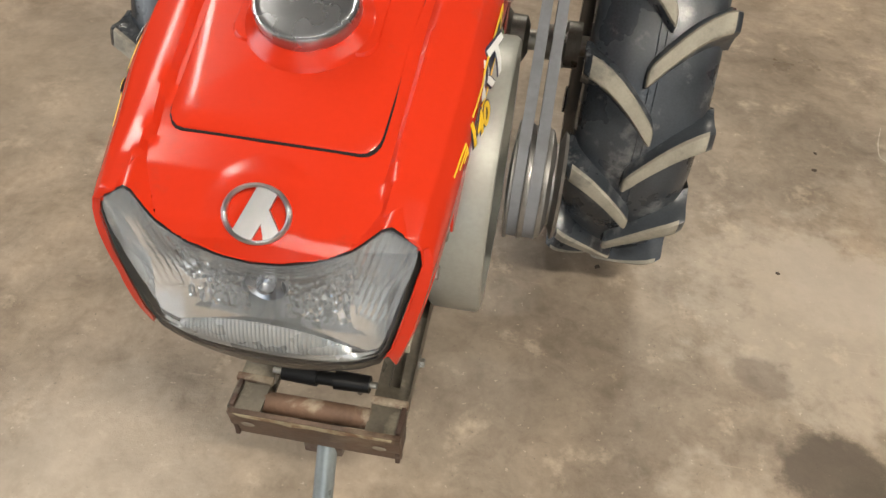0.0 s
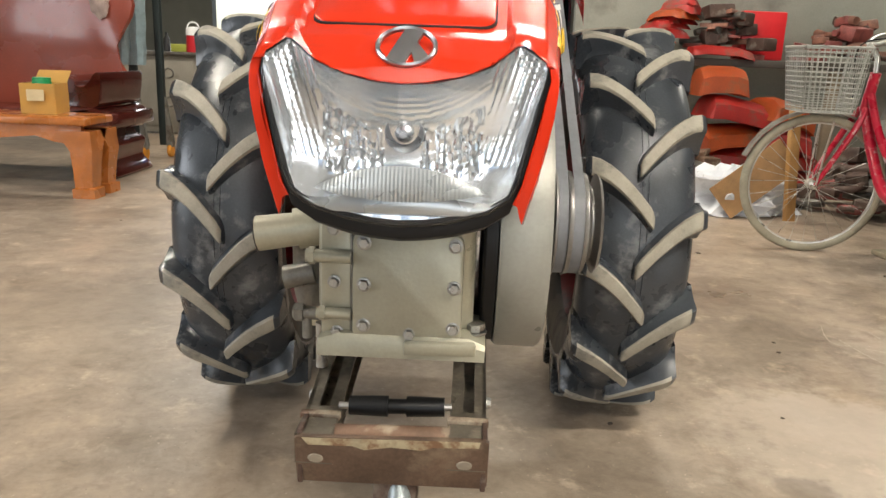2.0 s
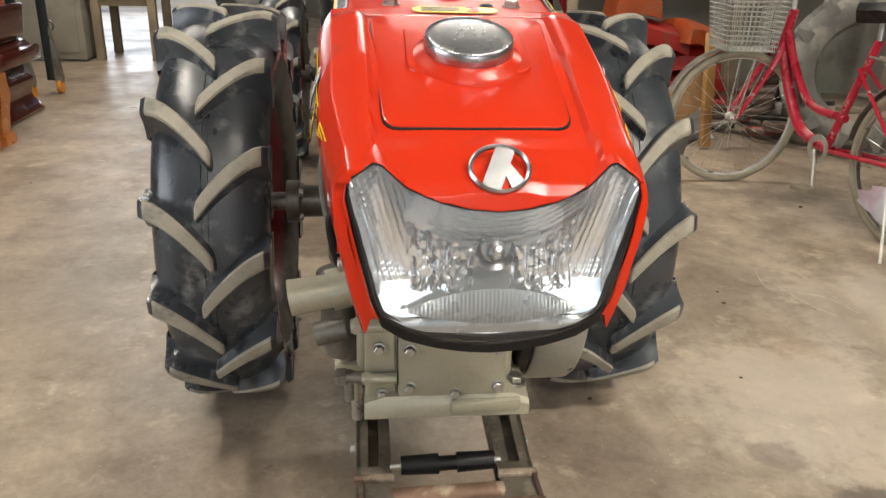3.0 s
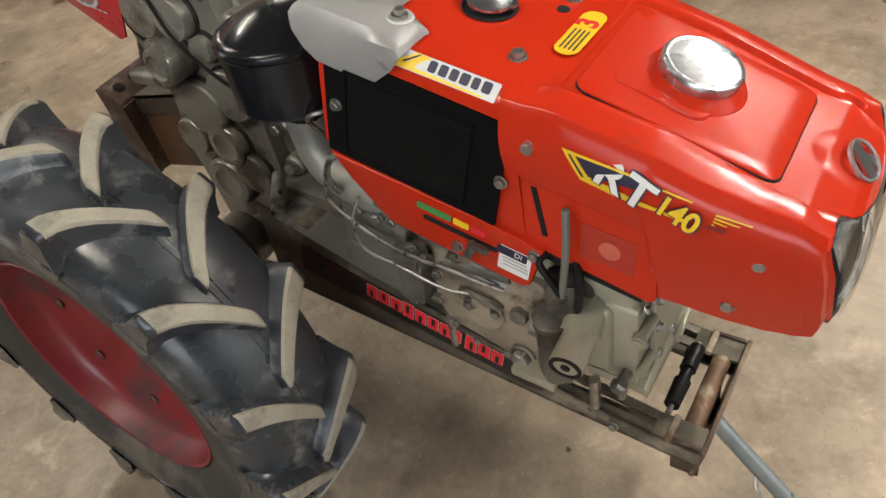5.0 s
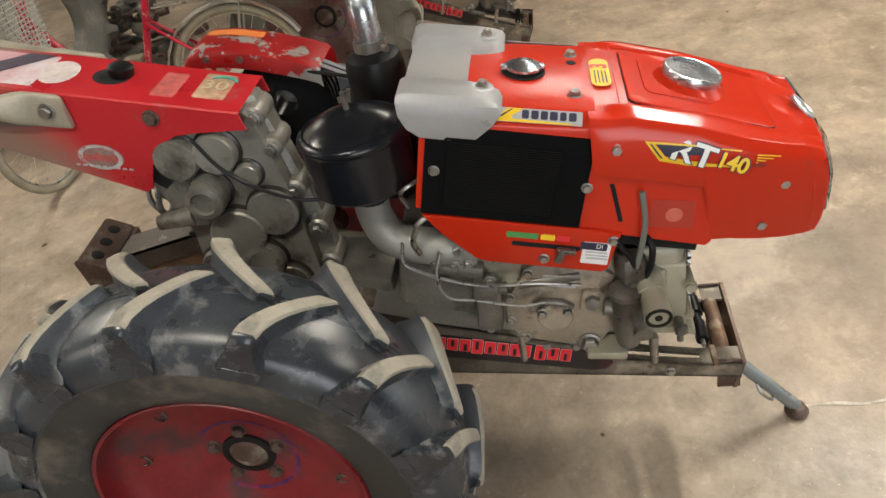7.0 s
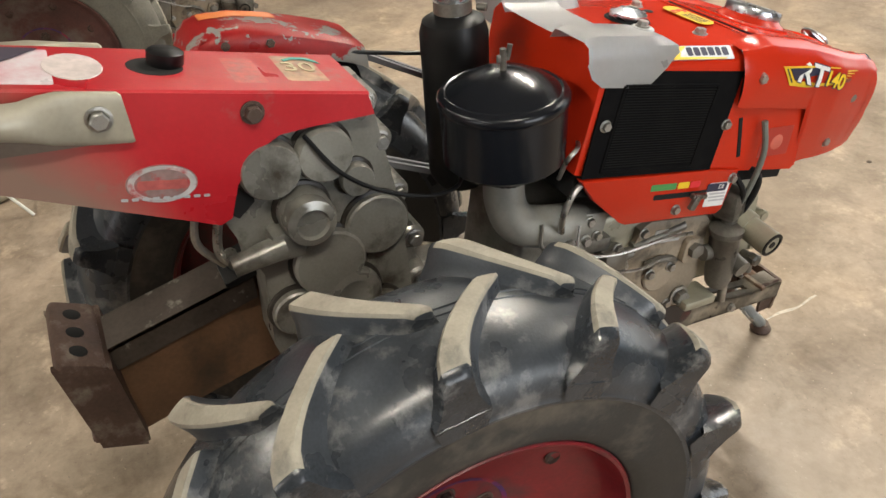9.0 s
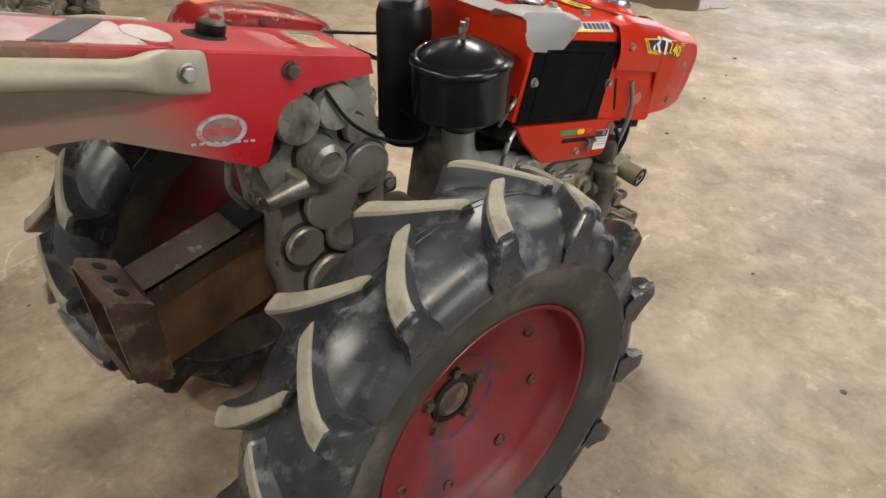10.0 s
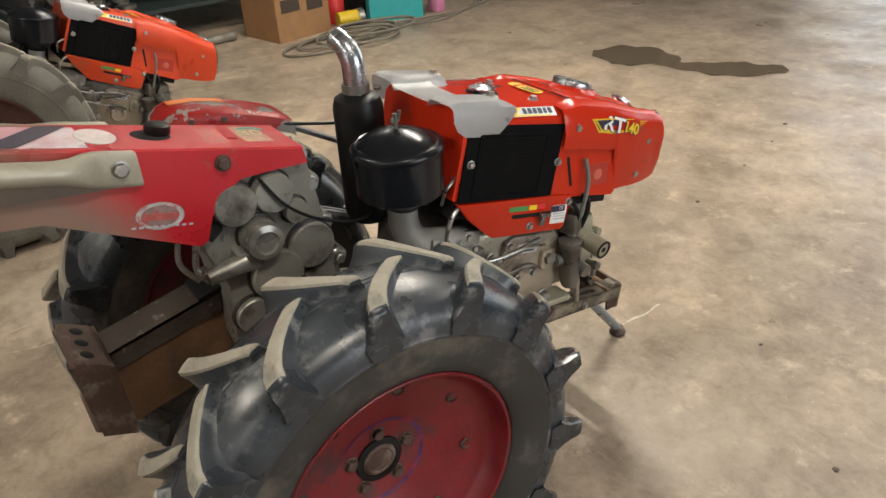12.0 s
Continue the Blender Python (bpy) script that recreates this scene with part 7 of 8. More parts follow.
single("twine_roll", spin(bmesh.new(), [(0, 0), (0.085, 0), (0.08, 0.05), (0.05, 0.06), (0.047, 0.12), (0.02, 0.122), (0, 0.12)], None, 20), surface("green_twine", (0.02, 0.30, 0.10), 0.4, scale=40), "green plastic twine roll in the cardboard box", "twine", m=pose(-2.28, 3.0, 0.500))

def soft(*pts):
    """A closed outline of (u, v) pairs rounded into a flowing curve."""
    n = len(pts)
    q = [Vector((u, v, 0)) for u, v in pts]
    out = []
    for i in range(n):
        a, b, c2, e = q[i - 1], q[i], q[(i + 1) % n], q[(i + 2) % n]
        for k in range(5):
            t = k / 5
            p = 0.5 * (2 * b + (c2 - a) * t + (2 * a - 5 * b + 4 * c2 - e) * t * t + (3 * b - a - 3 * c2 + e) * t ** 3)
            out.append((p.x, max(p.y, 0.0)))
    return out


so = thing("carved_sofa", pose(-2.6, 3.6, 0), "dark lacquered carved wooden sofa with red-brown back board", "sofa")
bm = bmesh.new()
rings = []
for y in (3.30, 3.34, 3.9, 3.94):
    g = 0.012 if y in (3.30, 3.94) else 0
    rings.append([(-2.24 + p[0], y, p[1]) for p in soft((0.0 + g, 0.30), (0.05, 0.24), (0.11, 0.20), (0.09, 0.10), (0.15 - g, 0.04), (0.14, 0.0), (0.0, 0.0), (-0.02, 0.12), (-0.06, 0.22))])
loft(bm, rings)
part("sofa_leg", bm, ROSEWOOD, so)
bm = bmesh.new()
pipe(bm, [(-2.16, 3.32, 0.36), (-2.16, 3.9, 0.36)], 0.075, 20)
part("seat_scroll", bm, ROSEWOOD, so)
bm = bmesh.new()
box(bm, (1.5, 0.62, 0.09), (-2.80, 3.62, 0.36), bevel=0.02)
part("seat", bm, ROSEWOOD, so)
bm = bmesh.new()
rings = []
for y in (3.31, 3.34, 3.86, 3.89):
    g = 0.01 if y in (3.31, 3.89) else 0
    rings.append([(-2.25 + p[0] * (1 - g * 4), y, 0.44 + p[1]) for p in soft((-0.13, 0.0), (-0.15, 0.12), (-0.10, 0.18), (-0.03, 0.16), (0.02, 0.115), (0.07, 0.14), (0.12, 0.20), (0.15, 0.19), (0.14, 0.08), (0.10, 0.0))])
loft(bm, rings)
part("armrest", bm, ROSEWOOD, so)
bm = bmesh.new()
out = [(-3.6, 0.40), (-2.30, 0.40), (-2.20, 0.50), (-2.21, 0.60), (-2.27, 0.70), (-2.28, 0.80), (-2.22, 0.90), (-2.17, 0.98), (-2.15, 1.06), (-2.18, 1.16), (-2.28, 1.24), (-2.5, 1.30), (-3.6, 1.32)]
plate(bm, out, 0.045, Matrix(((1, 0, 0, 0), (0, 0, -1, 3.955), (0, 1, 0, 0), (0, 0, 0, 1))), bevel=0.012)
part("backrest", bm, RED_BOARD, so, "tall red-brown lacquered back board with a wavy edge")
bm = bmesh.new()
bmesh.ops.create_icosphere(bm, subdivisions=3, radius=0.5)
for v in bm.verts:
    n = noise.noise(v.co * 3.1) * 0.5 + noise.noise(v.co * 8) * 0.25
    v.co = Vector((v.co.x * 0.13 * (1 + n), v.co.y * 0.05 * (1 + n), v.co.z * 0.17 * (1 + n)))
single("rag", bm, surface("crumpled_beige_rag", (0.40, 0.30, 0.26), 0.9, scale=20), "crumpled beige rag on the sofa back", "rag", m=pose(-2.35, 3.90, 1.06))

# ---- rack on castors with a hanging cloth ----
ck = thing("castor_rack", pose(-2.28, 4.35, 0), "dark steel rack on orange castors", "rack")
for x, y in ((-2.33, 4.28), (-2.22, 4.48)):
    part("post", box(bmesh.new(), (0.050, 0.045, 1.45), (x, y, 0.815), bevel=0.004), DARK_WALL, ck)
    bm = bmesh.new()
    loft(bm, [[(x - 0.03, y - 0.01, 0.44), (x + 0.03, y - 0.01, 0.44), (x + 0.03, y + 0.02, 0.44), (x - 0.03, y + 0.02, 0.44)], [(x + 0.02, y - 0.02, 0.10), (x + 0.08, y - 0.02, 0.10), (x + 0.08, y + 0.02, 0.10), (x + 0.02, y + 0.02, 0.10)]])
    part("brace", bm, GREY_STEEL, ck)
    cs = part("castor", spin(bmesh.new(), [(0.0, -0.016), (0.045, -0.014), (0.05, 0.0), (0.045, 0.014), (0, 0.016)], Matrix.Translation((x + 0.05, y, 0.05)) @ Matrix.Rotation(radians(90), 4, "Y"), 20), surface("orange_castor_wheel", (0.65, 0.26, 0.02), 0.5), ck)
    part("fork", box(bmesh.new(), (0.05, 0.05, 0.04), (x + 0.05, y, 0.095), bevel=0.006), GREY_STEEL, cs)
bm = bmesh.new()
rings = []
for k in range(9):
    z = 1.40 - 0.73 * k / 8
    rings.append([(-2.40 + 0.028 * i + 0.004 * math.sin(3 * k), 4.24 + 0.018 * math.sin(i * 1.9 + k * 0.3) - 0.004 * k, z) for i in range(8)])
loft(bm, rings, closed=False)
bmesh.ops.solidify(bm, geom=bm.faces[:], thickness=0.004)
single("towel", bm, surface("pale_blue_cloth", (0.42, 0.52, 0.54), 0.9, vary=0.15, scale=25), "pale blue towel hanging on the steel rack", "towel")

# ---- grey cabinet with things on it ----
CAB = surface("dusty_grey_cabinet", (0.26, 0.24, 0.20), 0.6, vary=0.2, scale=4, dirt=(0.16, 0.14, 0.11), dirt_amount=0.3, dirt_scale=3)
cabn = thing("cabinet", pose(-2.9, 6.2, 0), "dusty grey low cabinet with oval handles", "cabinet")
part("body", box(bmesh.new(), (1.30, 0.5, 0.70), (-3.10, 6.2, 0.37), bevel=0.008), CAB, cabn)
part("top", box(bmesh.new(), (1.36, 0.56, 0.03), (-3.10, 6.19, 0.735), bevel=0.006), CAST_DARK, cabn)
part("plinth", box(bmesh.new(), (1.26, 0.46, 0.02), (-3.10, 6.2, 0.01)), CAST_DARK, cabn)
for x in (-3.40, -2.78):
    d = part("door", box(bmesh.new(), (0.56, 0.014, 0.60), (x, 5.945, 0.38), bevel=0.004), CAB, cabn)
    for z in (0.56, 0.30):
        part("handle", spin(bmesh.new(), [(0.035, 0), (0.043, 0.006), (0.050, 0)], Matrix.Translation((x + 0.05, 5.936, z)) @ Matrix.Rotation(radians(90), 4, "X"), 20), CAST_DARK, d)
cj = thing("water_cooler", pose(-2.53, 6.05, 0.75), "red and white water cooler jug on the cabinet", "cooler")
part("jug", spin(bmesh.new(), [(0, 0.75), (0.062, 0.75), (0.066, 0.77), (0.062, 0.90), (0, 0.90)], Matrix.Translation((-2.53, 6.05, 0)), 24), plain("red_plastic", (0.55, 0.02, 0.03), 0.35), cj)
part("lid", spin(bmesh.new(), [(0.066, 0.90), (0.064, 0.95), (0.045, 0.975), (0, 0.98)], Matrix.Translation((-2.53, 6.05, 0)), 24), WHITE, cj)
part("jug_handle", pipe(bmesh.new(), [(-2.59, 6.05, 0.96), (-2.56, 6.05, 1.01), (-2.50, 6.05, 1.01), (-2.47, 6.05, 0.96)], 0.008, 8), WHITE, cj)
single("bottle", spin(bmesh.new(), [(0, 0.0), (0.03, 0.0), (0.03, 0.11), (0.012, 0.14), (0.012, 0.17), (0, 0.17)], None, 16), plain("dark_bottle", (0.03, 0.03, 0.03), 0.2), "dark bottle standing on the cabinet", "bottle", m=pose(-2.78, 6.05, 0.75))
single("packet", box(bmesh.new(), (0.14, 0.05, 0.07), (0, 0, 0.035), bevel=0.008), plain("green_yellow_packet", (0.32, 0.34, 0.05), 0.5), "yellow-green packet on the cabinet", "packet", m=pose(-2.66, 6.03, 0.75, 0, 0, 10))

# ---- wooden table with blue sheet ----
OLD_WOOD = surface("weathered_old_wood", (0.24, 0.19, 0.13), 0.75, vary=0.3, scale=6, bump=0.3)
wt = thing("wooden_table", pose(-2.05, 6.3, 0), "weathered wooden table with thick legs", "table")
for x in (-2.37, -1.90):
    for y in (6.08, 6.6):
        part("leg", box(bmesh.new(), (0.07, 0.07, 0.62), (x, y, 0.31), bevel=0.006), OLD_WOOD, wt)
part("tabletop", box(bmesh.new(), (0.62, 0.70, 0.05), (-2.13, 6.34, 0.645), bevel=0.006), OLD_WOOD, wt)
part("apron", box(bmesh.new(), (0.46, 0.025, 0.16), (-2.13, 6.08, 0.54), bevel=0.004), OLD_WOOD, wt)


def heap(name, size, at, mat, label, category, seed=0, rough=0.35, freq=2.2):
    """A slack crumpled heap, flat underneath."""
    bm = bmesh.new()
    bmesh.ops.create_icosphere(bm, subdivisions=4, radius=1.0)
    for v in bm.verts:
        n = noise.noise(v.co * freq + Vector((seed * 7.3, 0, 0))) + 0.5 * noise.noise(v.co * freq * 2.7 + Vector((0, seed * 3.1, 0)))
        k = 1 + rough * n
        v.co = Vector((v.co.x * size[0] * k, v.co.y * size[1] * k, max(0.0, v.co.z * k + 0.35) * size[2] / 1.35))
    return single(name, bm, mat, label, category, m=pose(*at))


def scrap(x, y, z, w, d, h, n, mats, label, seed):
    """A pile of single cast-off machine pieces: gears, flanges, brackets and pipe ends."""
    r = random.Random(seed)
    for k in range(n):
        f = k / n
        s = r.uniform(0.05, 0.12)
        bm = bmesh.new()
        kind = k % 4
        if kind == 0:
            spin(bm, [(s * 0.3, 0), (s, 0), (s, s * 0.3), (s * 0.8, s * 0.34), (s * 0.7, s * 0.2), (s * 0.3, s * 0.2)], None, 18, close=True)
        elif kind == 1:
            plate(bm, [(-s, -s * 0.5), (s, -s * 0.4), (s * 0.9, s * 0.2), (s * 0.2, s * 0.3), (0.0, s * 0.9), (-s * 0.8, s * 0.6)], s * 0.25, None, bevel=s * 0.05)
        elif kind == 2:
            pipe(bm, [(-s, 0, s * 0.3), (0, 0, s * 0.35), (s * 0.6, s * 0.3, s * 0.5), (s * 0.8, s * 0.9, s * 0.4)], s * 0.28, 10)
        else:
            box(bm, (s * 1.7, s * 1.1, s * 0.8), (0, 0, s * 0.4), (0, 0, 0), s * 0.14)
        spread = 1 - 0.75 * f
        single("machine_piece", bm, mats[k % len(mats)], label, "machine part", "scrap pieces", m=pose(x + r.uniform(-w, w) * spread, y + r.uniform(-d, d) * spread, z + h * f * 0.85, r.uniform(-14, 14) * (f > 0.3), r.uniform(-14, 14) * (f > 0.3), r.uniform(0, 360)))


heap("tarpaulin", (0.24, 0.24, 0.16), (-2.05, 6.3, 0.671), plain("blue_tarpaulin", (0.03, 0.12, 0.45), 0.4), "folded blue tarpaulin on the wooden table", "tarpaulin", 1)
heap("plastic_bag", (0.30, 0.22, 0.26), (1.60, 3.25, 0.002), surface("white_plastic_bag", (0.62, 0.64, 0.68), 0.35, vary=0.1), "crumpled white plastic bag on the floor", "bag", 2, 0.5)
scrap(1.52, 3.75, 0.0, 0.22, 0.28, 0.32, 26, [CAST_DARK, RUSTY, RUST_DARK], "dark greasy cast-off machine piece in a pile", 3)
heap("black_sheet", (0.26, 0.35, 0.40), (-0.82, 4.4, 0.002), surface("black_sheeting", (0.02, 0.025, 0.024), 0.4), "crumpled black sheet lying on the floor", "sheet", 4, 0.6, 2.6)
DARK_TYRE = surface("dusty_old_tread", (0.045, 0.045, 0.042), 0.6, vary=0.4, scale=9, bump=0.4, dirt=(0.11, 0.10, 0.09), dirt_amount=0.3)


MUDDY_TYRE = surface("dried_mud_tread", (0.15, 0.145, 0.13), 0.8, vary=0.35, scale=7, bump=0.4, dirt=(0.30, 0.28, 0.24), dirt_amount=0.35, dirt_scale=6)


def loose_tyre(m, label, tread=None):
    tread = tread or DARK_TYRE
    t = thing("tractor_tyre", m, label, "tyre", "loose tractor tyres")
    part("carcass", spin(bmesh.new(), [(0.262, -0.06), (0.272, -0.085), (0.30, -0.098), (0.344, -0.1105), (0.378, -0.106), (0.406, -0.080), (0.4225, 0.0), (0.406, 0.080), (0.378, 0.106), (0.344, 0.1105), (0.30, 0.098), (0.272, 0.085), (0.262, 0.06), (0.27, 0.0)], Matrix.Rotation(radians(90), 4, "Y"), 56, close=True), tread, t, m=m)
    for k in range(N_LUGS):
        for side, off in ((1, 0.0), (-1, 12.85)):
            ob = part("lug", LUGS[side], None, t, m=m @ Matrix.Rotation(radians(-off - k * 360 / N_LUGS), 4, "X"))
            for slot in ob.material_slots:
                slot.link = "OBJECT"
                slot.material = tread


loose_tyre(pose(-0.74, 3.40, 0.449), "worn black lugged tyre standing behind the tractors")

# ---- partition wall with shelf and red machine parts ----
wall("wall_partition", (5.7, 0.15, 3.2), (3.65, 4.85, 1.6), WALL, "stained grey-green cement partition wall")
sh = thing("wall_shelf", pose(2.6, 4.45, 0), "dark plank shelf on posts along the partition", "shelf")
part("board", box(bmesh.new(), (2.6, 0.55, 0.05), (2.55, 4.45, 0.83), bevel=0.006), surface("dark_plank", (0.06, 0.05, 0.04), 0.7), sh)
for x in (1.32, 2.5, 3.75):
    part("post", box(bmesh.new(), (0.07, 0.07, 0.805), (x, 4.25, 0.4025), bevel=0.004), OLD_WOOD, sh)
PART_RED = surface("dusty_red_machine_paint", (0.50, 0.03, 0.025), 0.5, vary=0.25, scale=6, dirt=(0.30, 0.10, 0.07), dirt_amount=0.3, dirt_scale=7)
PART_ORANGE = surface("dusty_orange_machine_paint", (0.52, 0.10, 0.025), 0.5, vary=0.25, scale=6, dirt=(0.30, 0.14, 0.07), dirt_amount=0.3)
rnd = random.Random(11)


def cover_plate(m, w, d, h, mat, label):
    """A folded sheet cover, open below."""
    bm = bmesh.new()
    loft(bm, [[(-w / 2, y, 0), (-w / 2 + 0.02, y, h * k), (-w / 4, y, h * k + 0.02), (w / 4, y, h * k + 0.02), (w / 2 - 0.02, y, h * k), (w / 2, y, 0)] for y, k in ((-d / 2 - 0.02, 0.02), (-d / 2, 0.62), (-d / 4, 0.92), (0, 1.0), (d / 4, 0.95), (d / 2, 0.7), (d / 2 + 0.02, 0.02))], closed=False)
    bmesh.ops.solidify(bm, geom=bm.faces[:], thickness=0.006)
    return single("machine_cover", bm, mat, label, "machine part", "red machine parts", m=m)


for k in range(9):
    cover_plate(pose(1.24 + 0.03 * k + 0.03 * (k % 2), 4.40 + 0.03 * (k % 3), 0.857 + 0.040 * k, 0, 10 - 3 * (k % 4), 70 + 11 * k), 0.34 - 0.012 * k, 0.22, 0.06, PART_ORANGE if k % 4 == 2 else PART_RED, "dusty red folded machine cover in a tall stack on the shelf")
# two leaning columns of covers in front of the shelf, and one hung over its edge
for x, y, z, ry, rz, w, d, h, mat in ((1.74, 3.98, 0.0, 0, 8, 0.46, 0.40, 0.13, PART_RED), (1.80, 4.0, 0.14, 3, -10, 0.50, 0.36, 0.14, PART_RED), (1.72, 3.98, 0.29, -4, 14, 0.44, 0.38, 0.13, PART_ORANGE), (1.77, 3.96, 0.44, 12, 4, 0.46, 0.34, 0.15, PART_RED), (1.66, 3.99, 0.62, 0, 0, 0.32, 0.28, 0.17, PART_ORANGE), (2.14, 3.98, 0.0, 0, 0, 0.40, 0.40, 0.14, PART_RED), (2.10, 4.0, 0.15, -3, 12, 0.38, 0.36, 0.13, PART_RED), (2.08, 3.97, 0.29, 6, -6, 0.34, 0.36, 0.14, PART_RED), (2.04, 3.95, 0.44, 16, 20, 0.34, 0.34, 0.15, PART_ORANGE), (1.70, 4.20, 0.857, 3, 4, 0.44, 0.16, 0.06, PART_RED)):
    cover_plate(pose(x, y, z, 0, ry, rz), w, d, h, mat, "dusty folded sheet machine cover stacked by the shelf")
single("red_crate", box(bmesh.new(), (0.31, 0.16, 0.33), (0, 0, 0.165), bevel=0.012), plain("bright_red_plastic", (0.62, 0.02, 0.025), 0.4), "bright red plastic crate on the shelf", "crate", m=pose(2.07, 4.56, 0.856, 0, 0, 5))
GREASY_RED, RUSTY_SCRAP = surface("greasy_red_scrap", (0.22, 0.06, 0.05), 0.5, vary=0.5, scale=16), surface("rusty_scrap", (0.20, 0.09, 0.06), 0.6, vary=0.5, scale=16)
scrap(2.45, 3.35, 0.0, 0.45, 0.40, 0.34, 40, [RUST_DARK, CAST_DARK, GREASY_RED], "dark greasy cast-off machine piece on the floor", 15)
scrap(1.80, 4.42, 0.856, 0.26, 0.14, 0.34, 34, [GREASY_RED, RUSTY_SCRAP, CAST_DARK, RUST_DARK], "greasy reddish machine piece piled on the shelf", 6)
scrap(2.62, 4.45, 0.856, 0.36, 0.16, 0.30, 32, [RUSTY_SCRAP, GREASY_RED, RUST_DARK], "rusty machine piece piled on the shelf", 8)
single("plank", box(bmesh.new(), (0.055, 0.04, 0.62), (0, 0, 0.31), bevel=0.006), surface("yellow_brown_post", (0.36, 0.19, 0.06), 0.5, vary=0.3, scale=8, bump=0.2), "orange varnished wooden post leaning behind the bicycle", "plank", m=pose(1.80, 2.95, 0.012, -8, 0, 10))
single("cardboard_sheet", box(bmesh.new(), (0.46, 0.012, 0.20), (0, 0, 0.12)), surface("brown_cardboard", (0.38, 0.22, 0.10), 0.85), "brown cardboard sheet leaning behind the bicycle", "cardboard", m=pose(1.70, 3.02, 0.13, -14, -38, 8))
loose_tyre(pose(2.62, 2.85, 0.452, 0, 10, 60), "big muddy grey lugged tractor tyre leaning behind the bicycle", MUDDY_TYRE)

# ---- boxes, hoses and small things at the far side ----
BROWN_CARD = surface("brown_printed_cardboard", (0.30, 0.16, 0.07), 0.85, vary=0.15, scale=10)
cm = pose(4.62, -1.42, 0, 0, 0, 12)
bx = carton("cardboard_box", (0.46, 0.52, 0.40), cm, BROWN_CARD, "brown cardboard box with dark printed panels", open_top=False)
for at, sz in (((-0.233, 0.12, 0.27), (0.002, 0.18, 0.10)), ((-0.233, -0.12, 0.28), (0.002, 0.16, 0.16)), ((0.0, -0.263, 0.25), (0.30, 0.002, 0.12)), ((0.1, -0.263, 0.10), (0.2, 0.002, 0.05))):
    part("printed_bar", box(bmesh.new(), sz, at), plain("dark_brown_print", (0.05, 0.035, 0.025), 0.8), bx, m=cm)
cm = pose(4.40, -2.32, 0, 0, 0, -18)
tb = carton("teal_box", (0.16, 0.46, 0.42), cm, plain("teal_card", (0.03, 0.33, 0.34), 0.5), "teal printed carton standing on the floor", open_top=False)
for y, z, w in ((0.1, 0.27, 0.16), (0.12, 0.21, 0.10)):
    part("printed_bar", box(bmesh.new(), (0.002, w, 0.04), (-0.083, y, z)), WHITE, tb, m=cm)
single("pink_box", box(bmesh.new(), (0.12, 0.10, 0.16), (0, 0, 0.08), bevel=0.004), plain("pink_card", (0.55, 0.20, 0.33), 0.5), "small pink carton on the floor", "box", m=pose(4.35, -2.72, 0, 0, 0, 10))
fl = thing("flask", pose(4.42, -1.86, 0), "yellow drum-shaped tool lying on the floor", "tool")
part("barrel", rod(bmesh.new(), (4.42, -1.78, 0.075), (4.40, -1.95, 0.075), 0.06, segments=24), plain("yellow_tool_paint", (0.62, 0.42, 0.03), 0.35), fl)
part("end_cap", rod(bmesh.new(), (4.40, -1.95, 0.075), (4.395, -2.0, 0.075), 0.066, segments=24), DULL_CHROME, fl)
single("red_can", spin(bmesh.new(), [(0, 0), (0.08, 0), (0.085, 0.02), (0.085, 0.2), (0.06, 0.24), (0, 0.24)], None, 24), plain("red_can_paint", (0.5, 0.03, 0.03), 0.4), "red tin can standing on the floor", "can", m=pose(4.66, -1.88, 0))
single("black_case", box(bmesh.new(), (0.3, 0.22, 0.34), (0, 0, 0.17), bevel=0.02), BLACK_MATT, "black tool case standing on the floor", "case", m=pose(4.72, -2.18, 0, 0, 0, 8))
HOSE = surface("dusty_grey_hose", (0.16, 0.14, 0.11), 0.7, vary=0.2, scale=20)
rnd = random.Random(3)
for k in range(5):
    pts = []
    cx, cy, rx, ry = 4.02 + rnd.uniform(-0.06, 0.06), -1.45 - 0.12 * k + rnd.uniform(-0.06, 0.06), 0.20 + rnd.uniform(-0.05, 0.06), 0.34 + rnd.uniform(-0.08, 0.08)
    for i in range(14):
        a = 2 * math.pi * i / 11 + k
        pts.append((cx + rx * math.cos(a), cy + ry * math.sin(a), 0.013 + 0.014 * k + 0.004 * math.sin(3 * a)))
    single("hose", pipe(bmesh.new(), pts, 0.011, 8, steps=4), HOSE, "dusty grey rubber hose coiled on the floor", "hose", "hoses")
for k in range(3):
    single("cable", pipe(bmesh.new(), [(4.05, -1.7 - 0.05 * k, 0.012), (4.12, -2.1, 0.012 + 0.01 * k), (4.0 + 0.08 * k, -2.5, 0.012), (4.15, -2.9, 0.012), (4.3 + 0.1 * k, -3.3, 0.012)], 0.008, 7), HOSE, "thin dark cable trailing over the floor", "cable", "cables")
single("steel_pipe", rod(bmesh.new(), (4.75, -1.0, 0.04), (4.55, 0.2, 0.04), 0.035), GREY_STEEL, "grey steel pipe lying on the floor", "pipe")
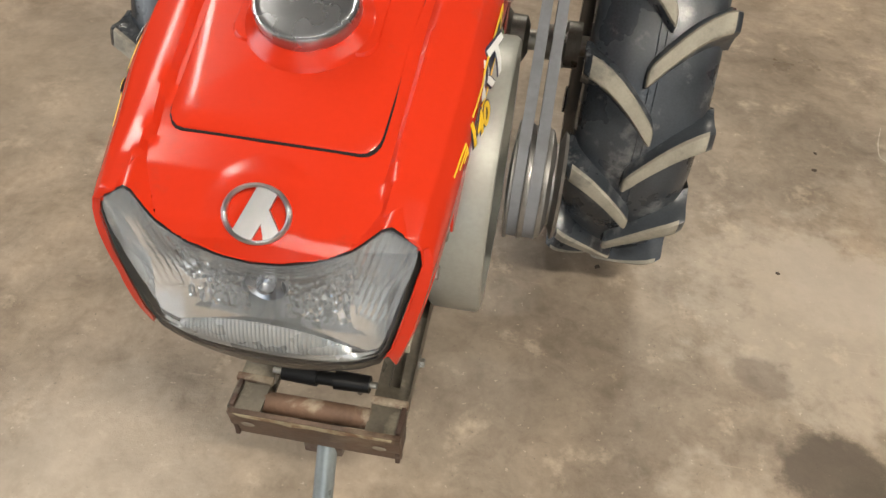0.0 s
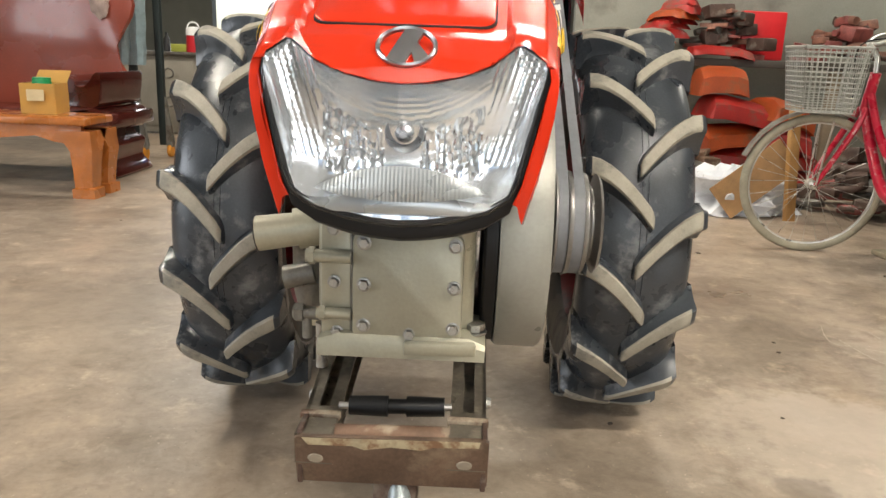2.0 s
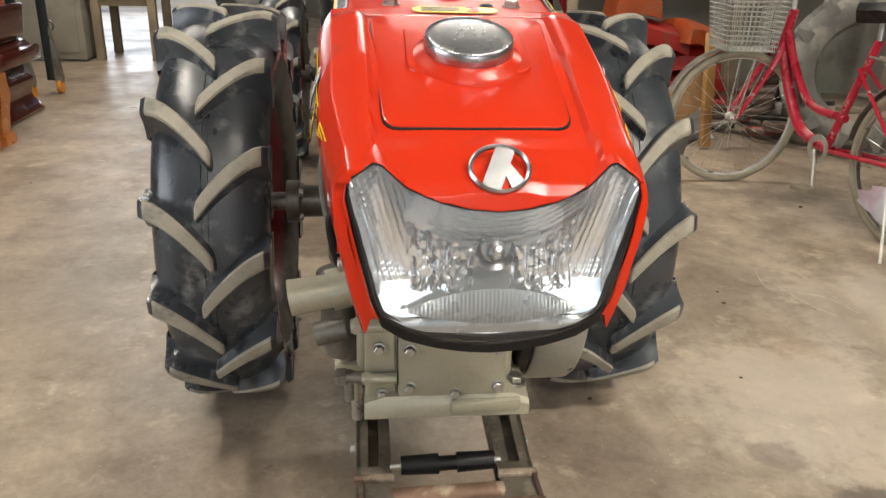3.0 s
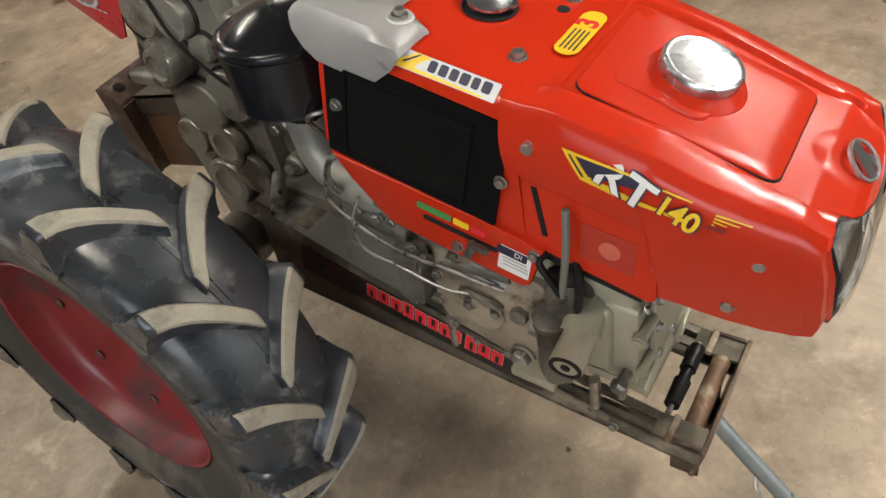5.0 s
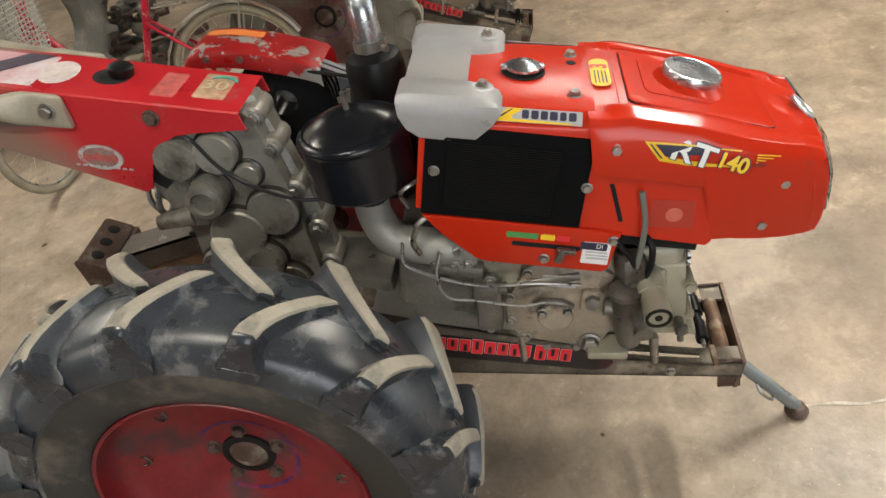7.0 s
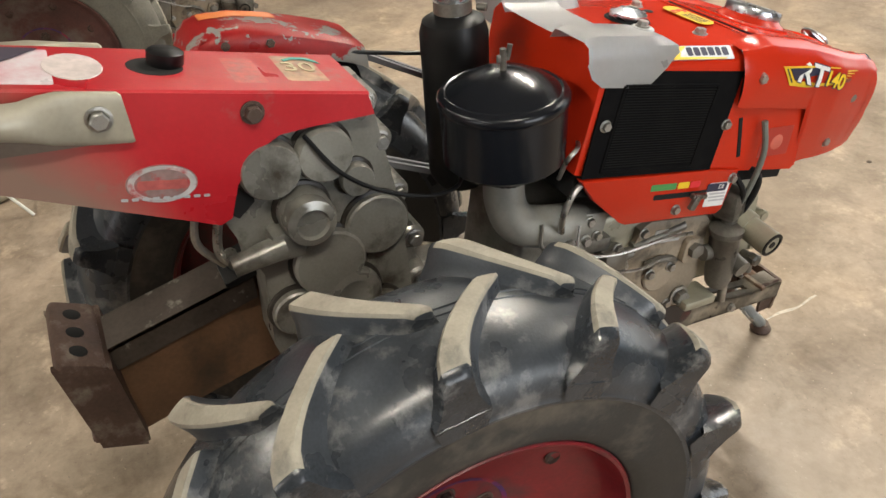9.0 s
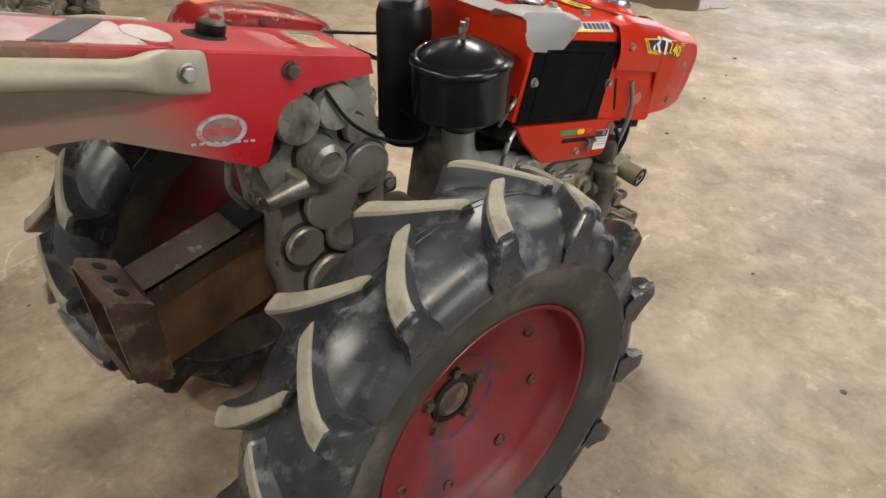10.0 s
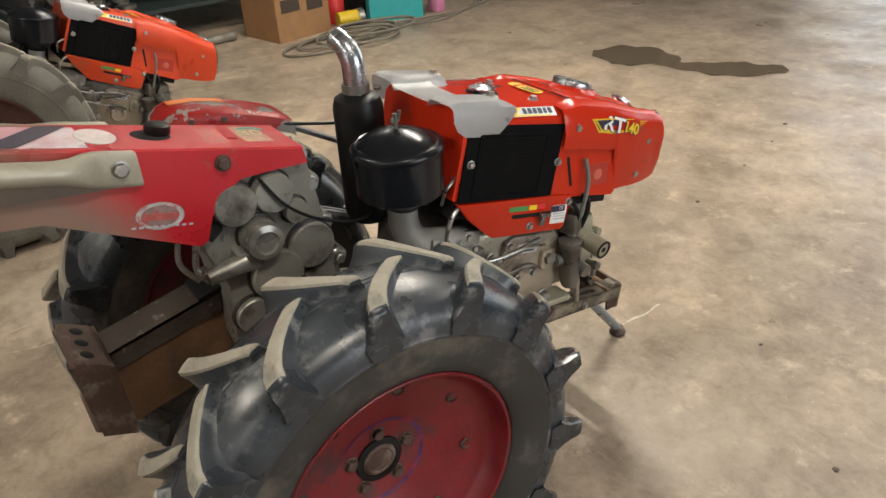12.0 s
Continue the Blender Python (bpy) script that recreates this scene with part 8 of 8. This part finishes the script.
sr = thing("dark_shelf", pose(5.5, -0.4, 0), "dark steel shelf rack against the wall", "shelf")
for x in (5.15, 5.85):
    for y in (-1.6, 0.8):
        part("post", box(bmesh.new(), (0.05, 0.05, 1.9), (x, y, 0.95)), DARK_WALL, sr)
for z in (0.25, 0.8, 1.4):
    part("board", box(bmesh.new(), (0.76, 2.5, 0.03), (5.5, -0.4, z)), DARK_WALL, sr)
scrap(3.15, 2.55, 0.0, 0.30, 0.42, 0.40, 40, [RUST_DARK, CAST_DARK], "dark greasy machine piece heaped behind the bicycle", 19)
scrap(5.45, 0.0, 0.266, 0.28, 0.5, 0.28, 22, [CAST_DARK, RUST_DARK], "dark machine piece on the steel rack", 9)
scrap(5.45, -0.9, 0.816, 0.28, 0.4, 0.28, 18, [CAST_DARK, RUST_DARK], "dark machine piece on the steel rack", 12)

# ---- puddle ----
WATER = bpy.data.materials.new("still_water")
WATER.use_nodes = True
wb = WATER.node_tree.nodes["Principled BSDF"]
wb.inputs["Base Color"].default_value = (0.105, 0.080, 0.056, 1)
wb.inputs["Roughness"].default_value = 0.06
bm = bmesh.new()
outline = []
spine = smooth_line([(2.42, -2.72, 0.07), (2.30, -2.82, 0.20), (2.12, -2.90, 0.22), (1.96, -2.93, 0.13), (1.84, -2.93, 0.07), (1.66, -3.00, 0.12), (1.47, -3.13, 0.16), (1.32, -3.34, 0.06)], 5)
left, right = [], []
for i, q in enumerate(spine):
    way = (spine[min(i + 1, len(spine) - 1)] - spine[max(i - 1, 0)])
    n = Vector((-way.y, way.x, 0)).normalized()
    w = q.z * (1 + 0.5 * noise.noise(Vector((q.x * 9, q.y * 9, 1))))
    left.append((q.x + n.x * w, q.y + n.y * w))
    w = q.z * (1 + 0.5 * noise.noise(Vector((q.x * 9, q.y * 9, 5))))
    right.append((q.x - n.x * w, q.y - n.y * w))
loft(bm, [[(x, y, 0.003) for x, y in left], [(x, y, 0.003) for x, y in right]], closed=False)
single("puddle", bm, WATER, "still shallow puddle of water on the floor", "puddle", kind="structure")
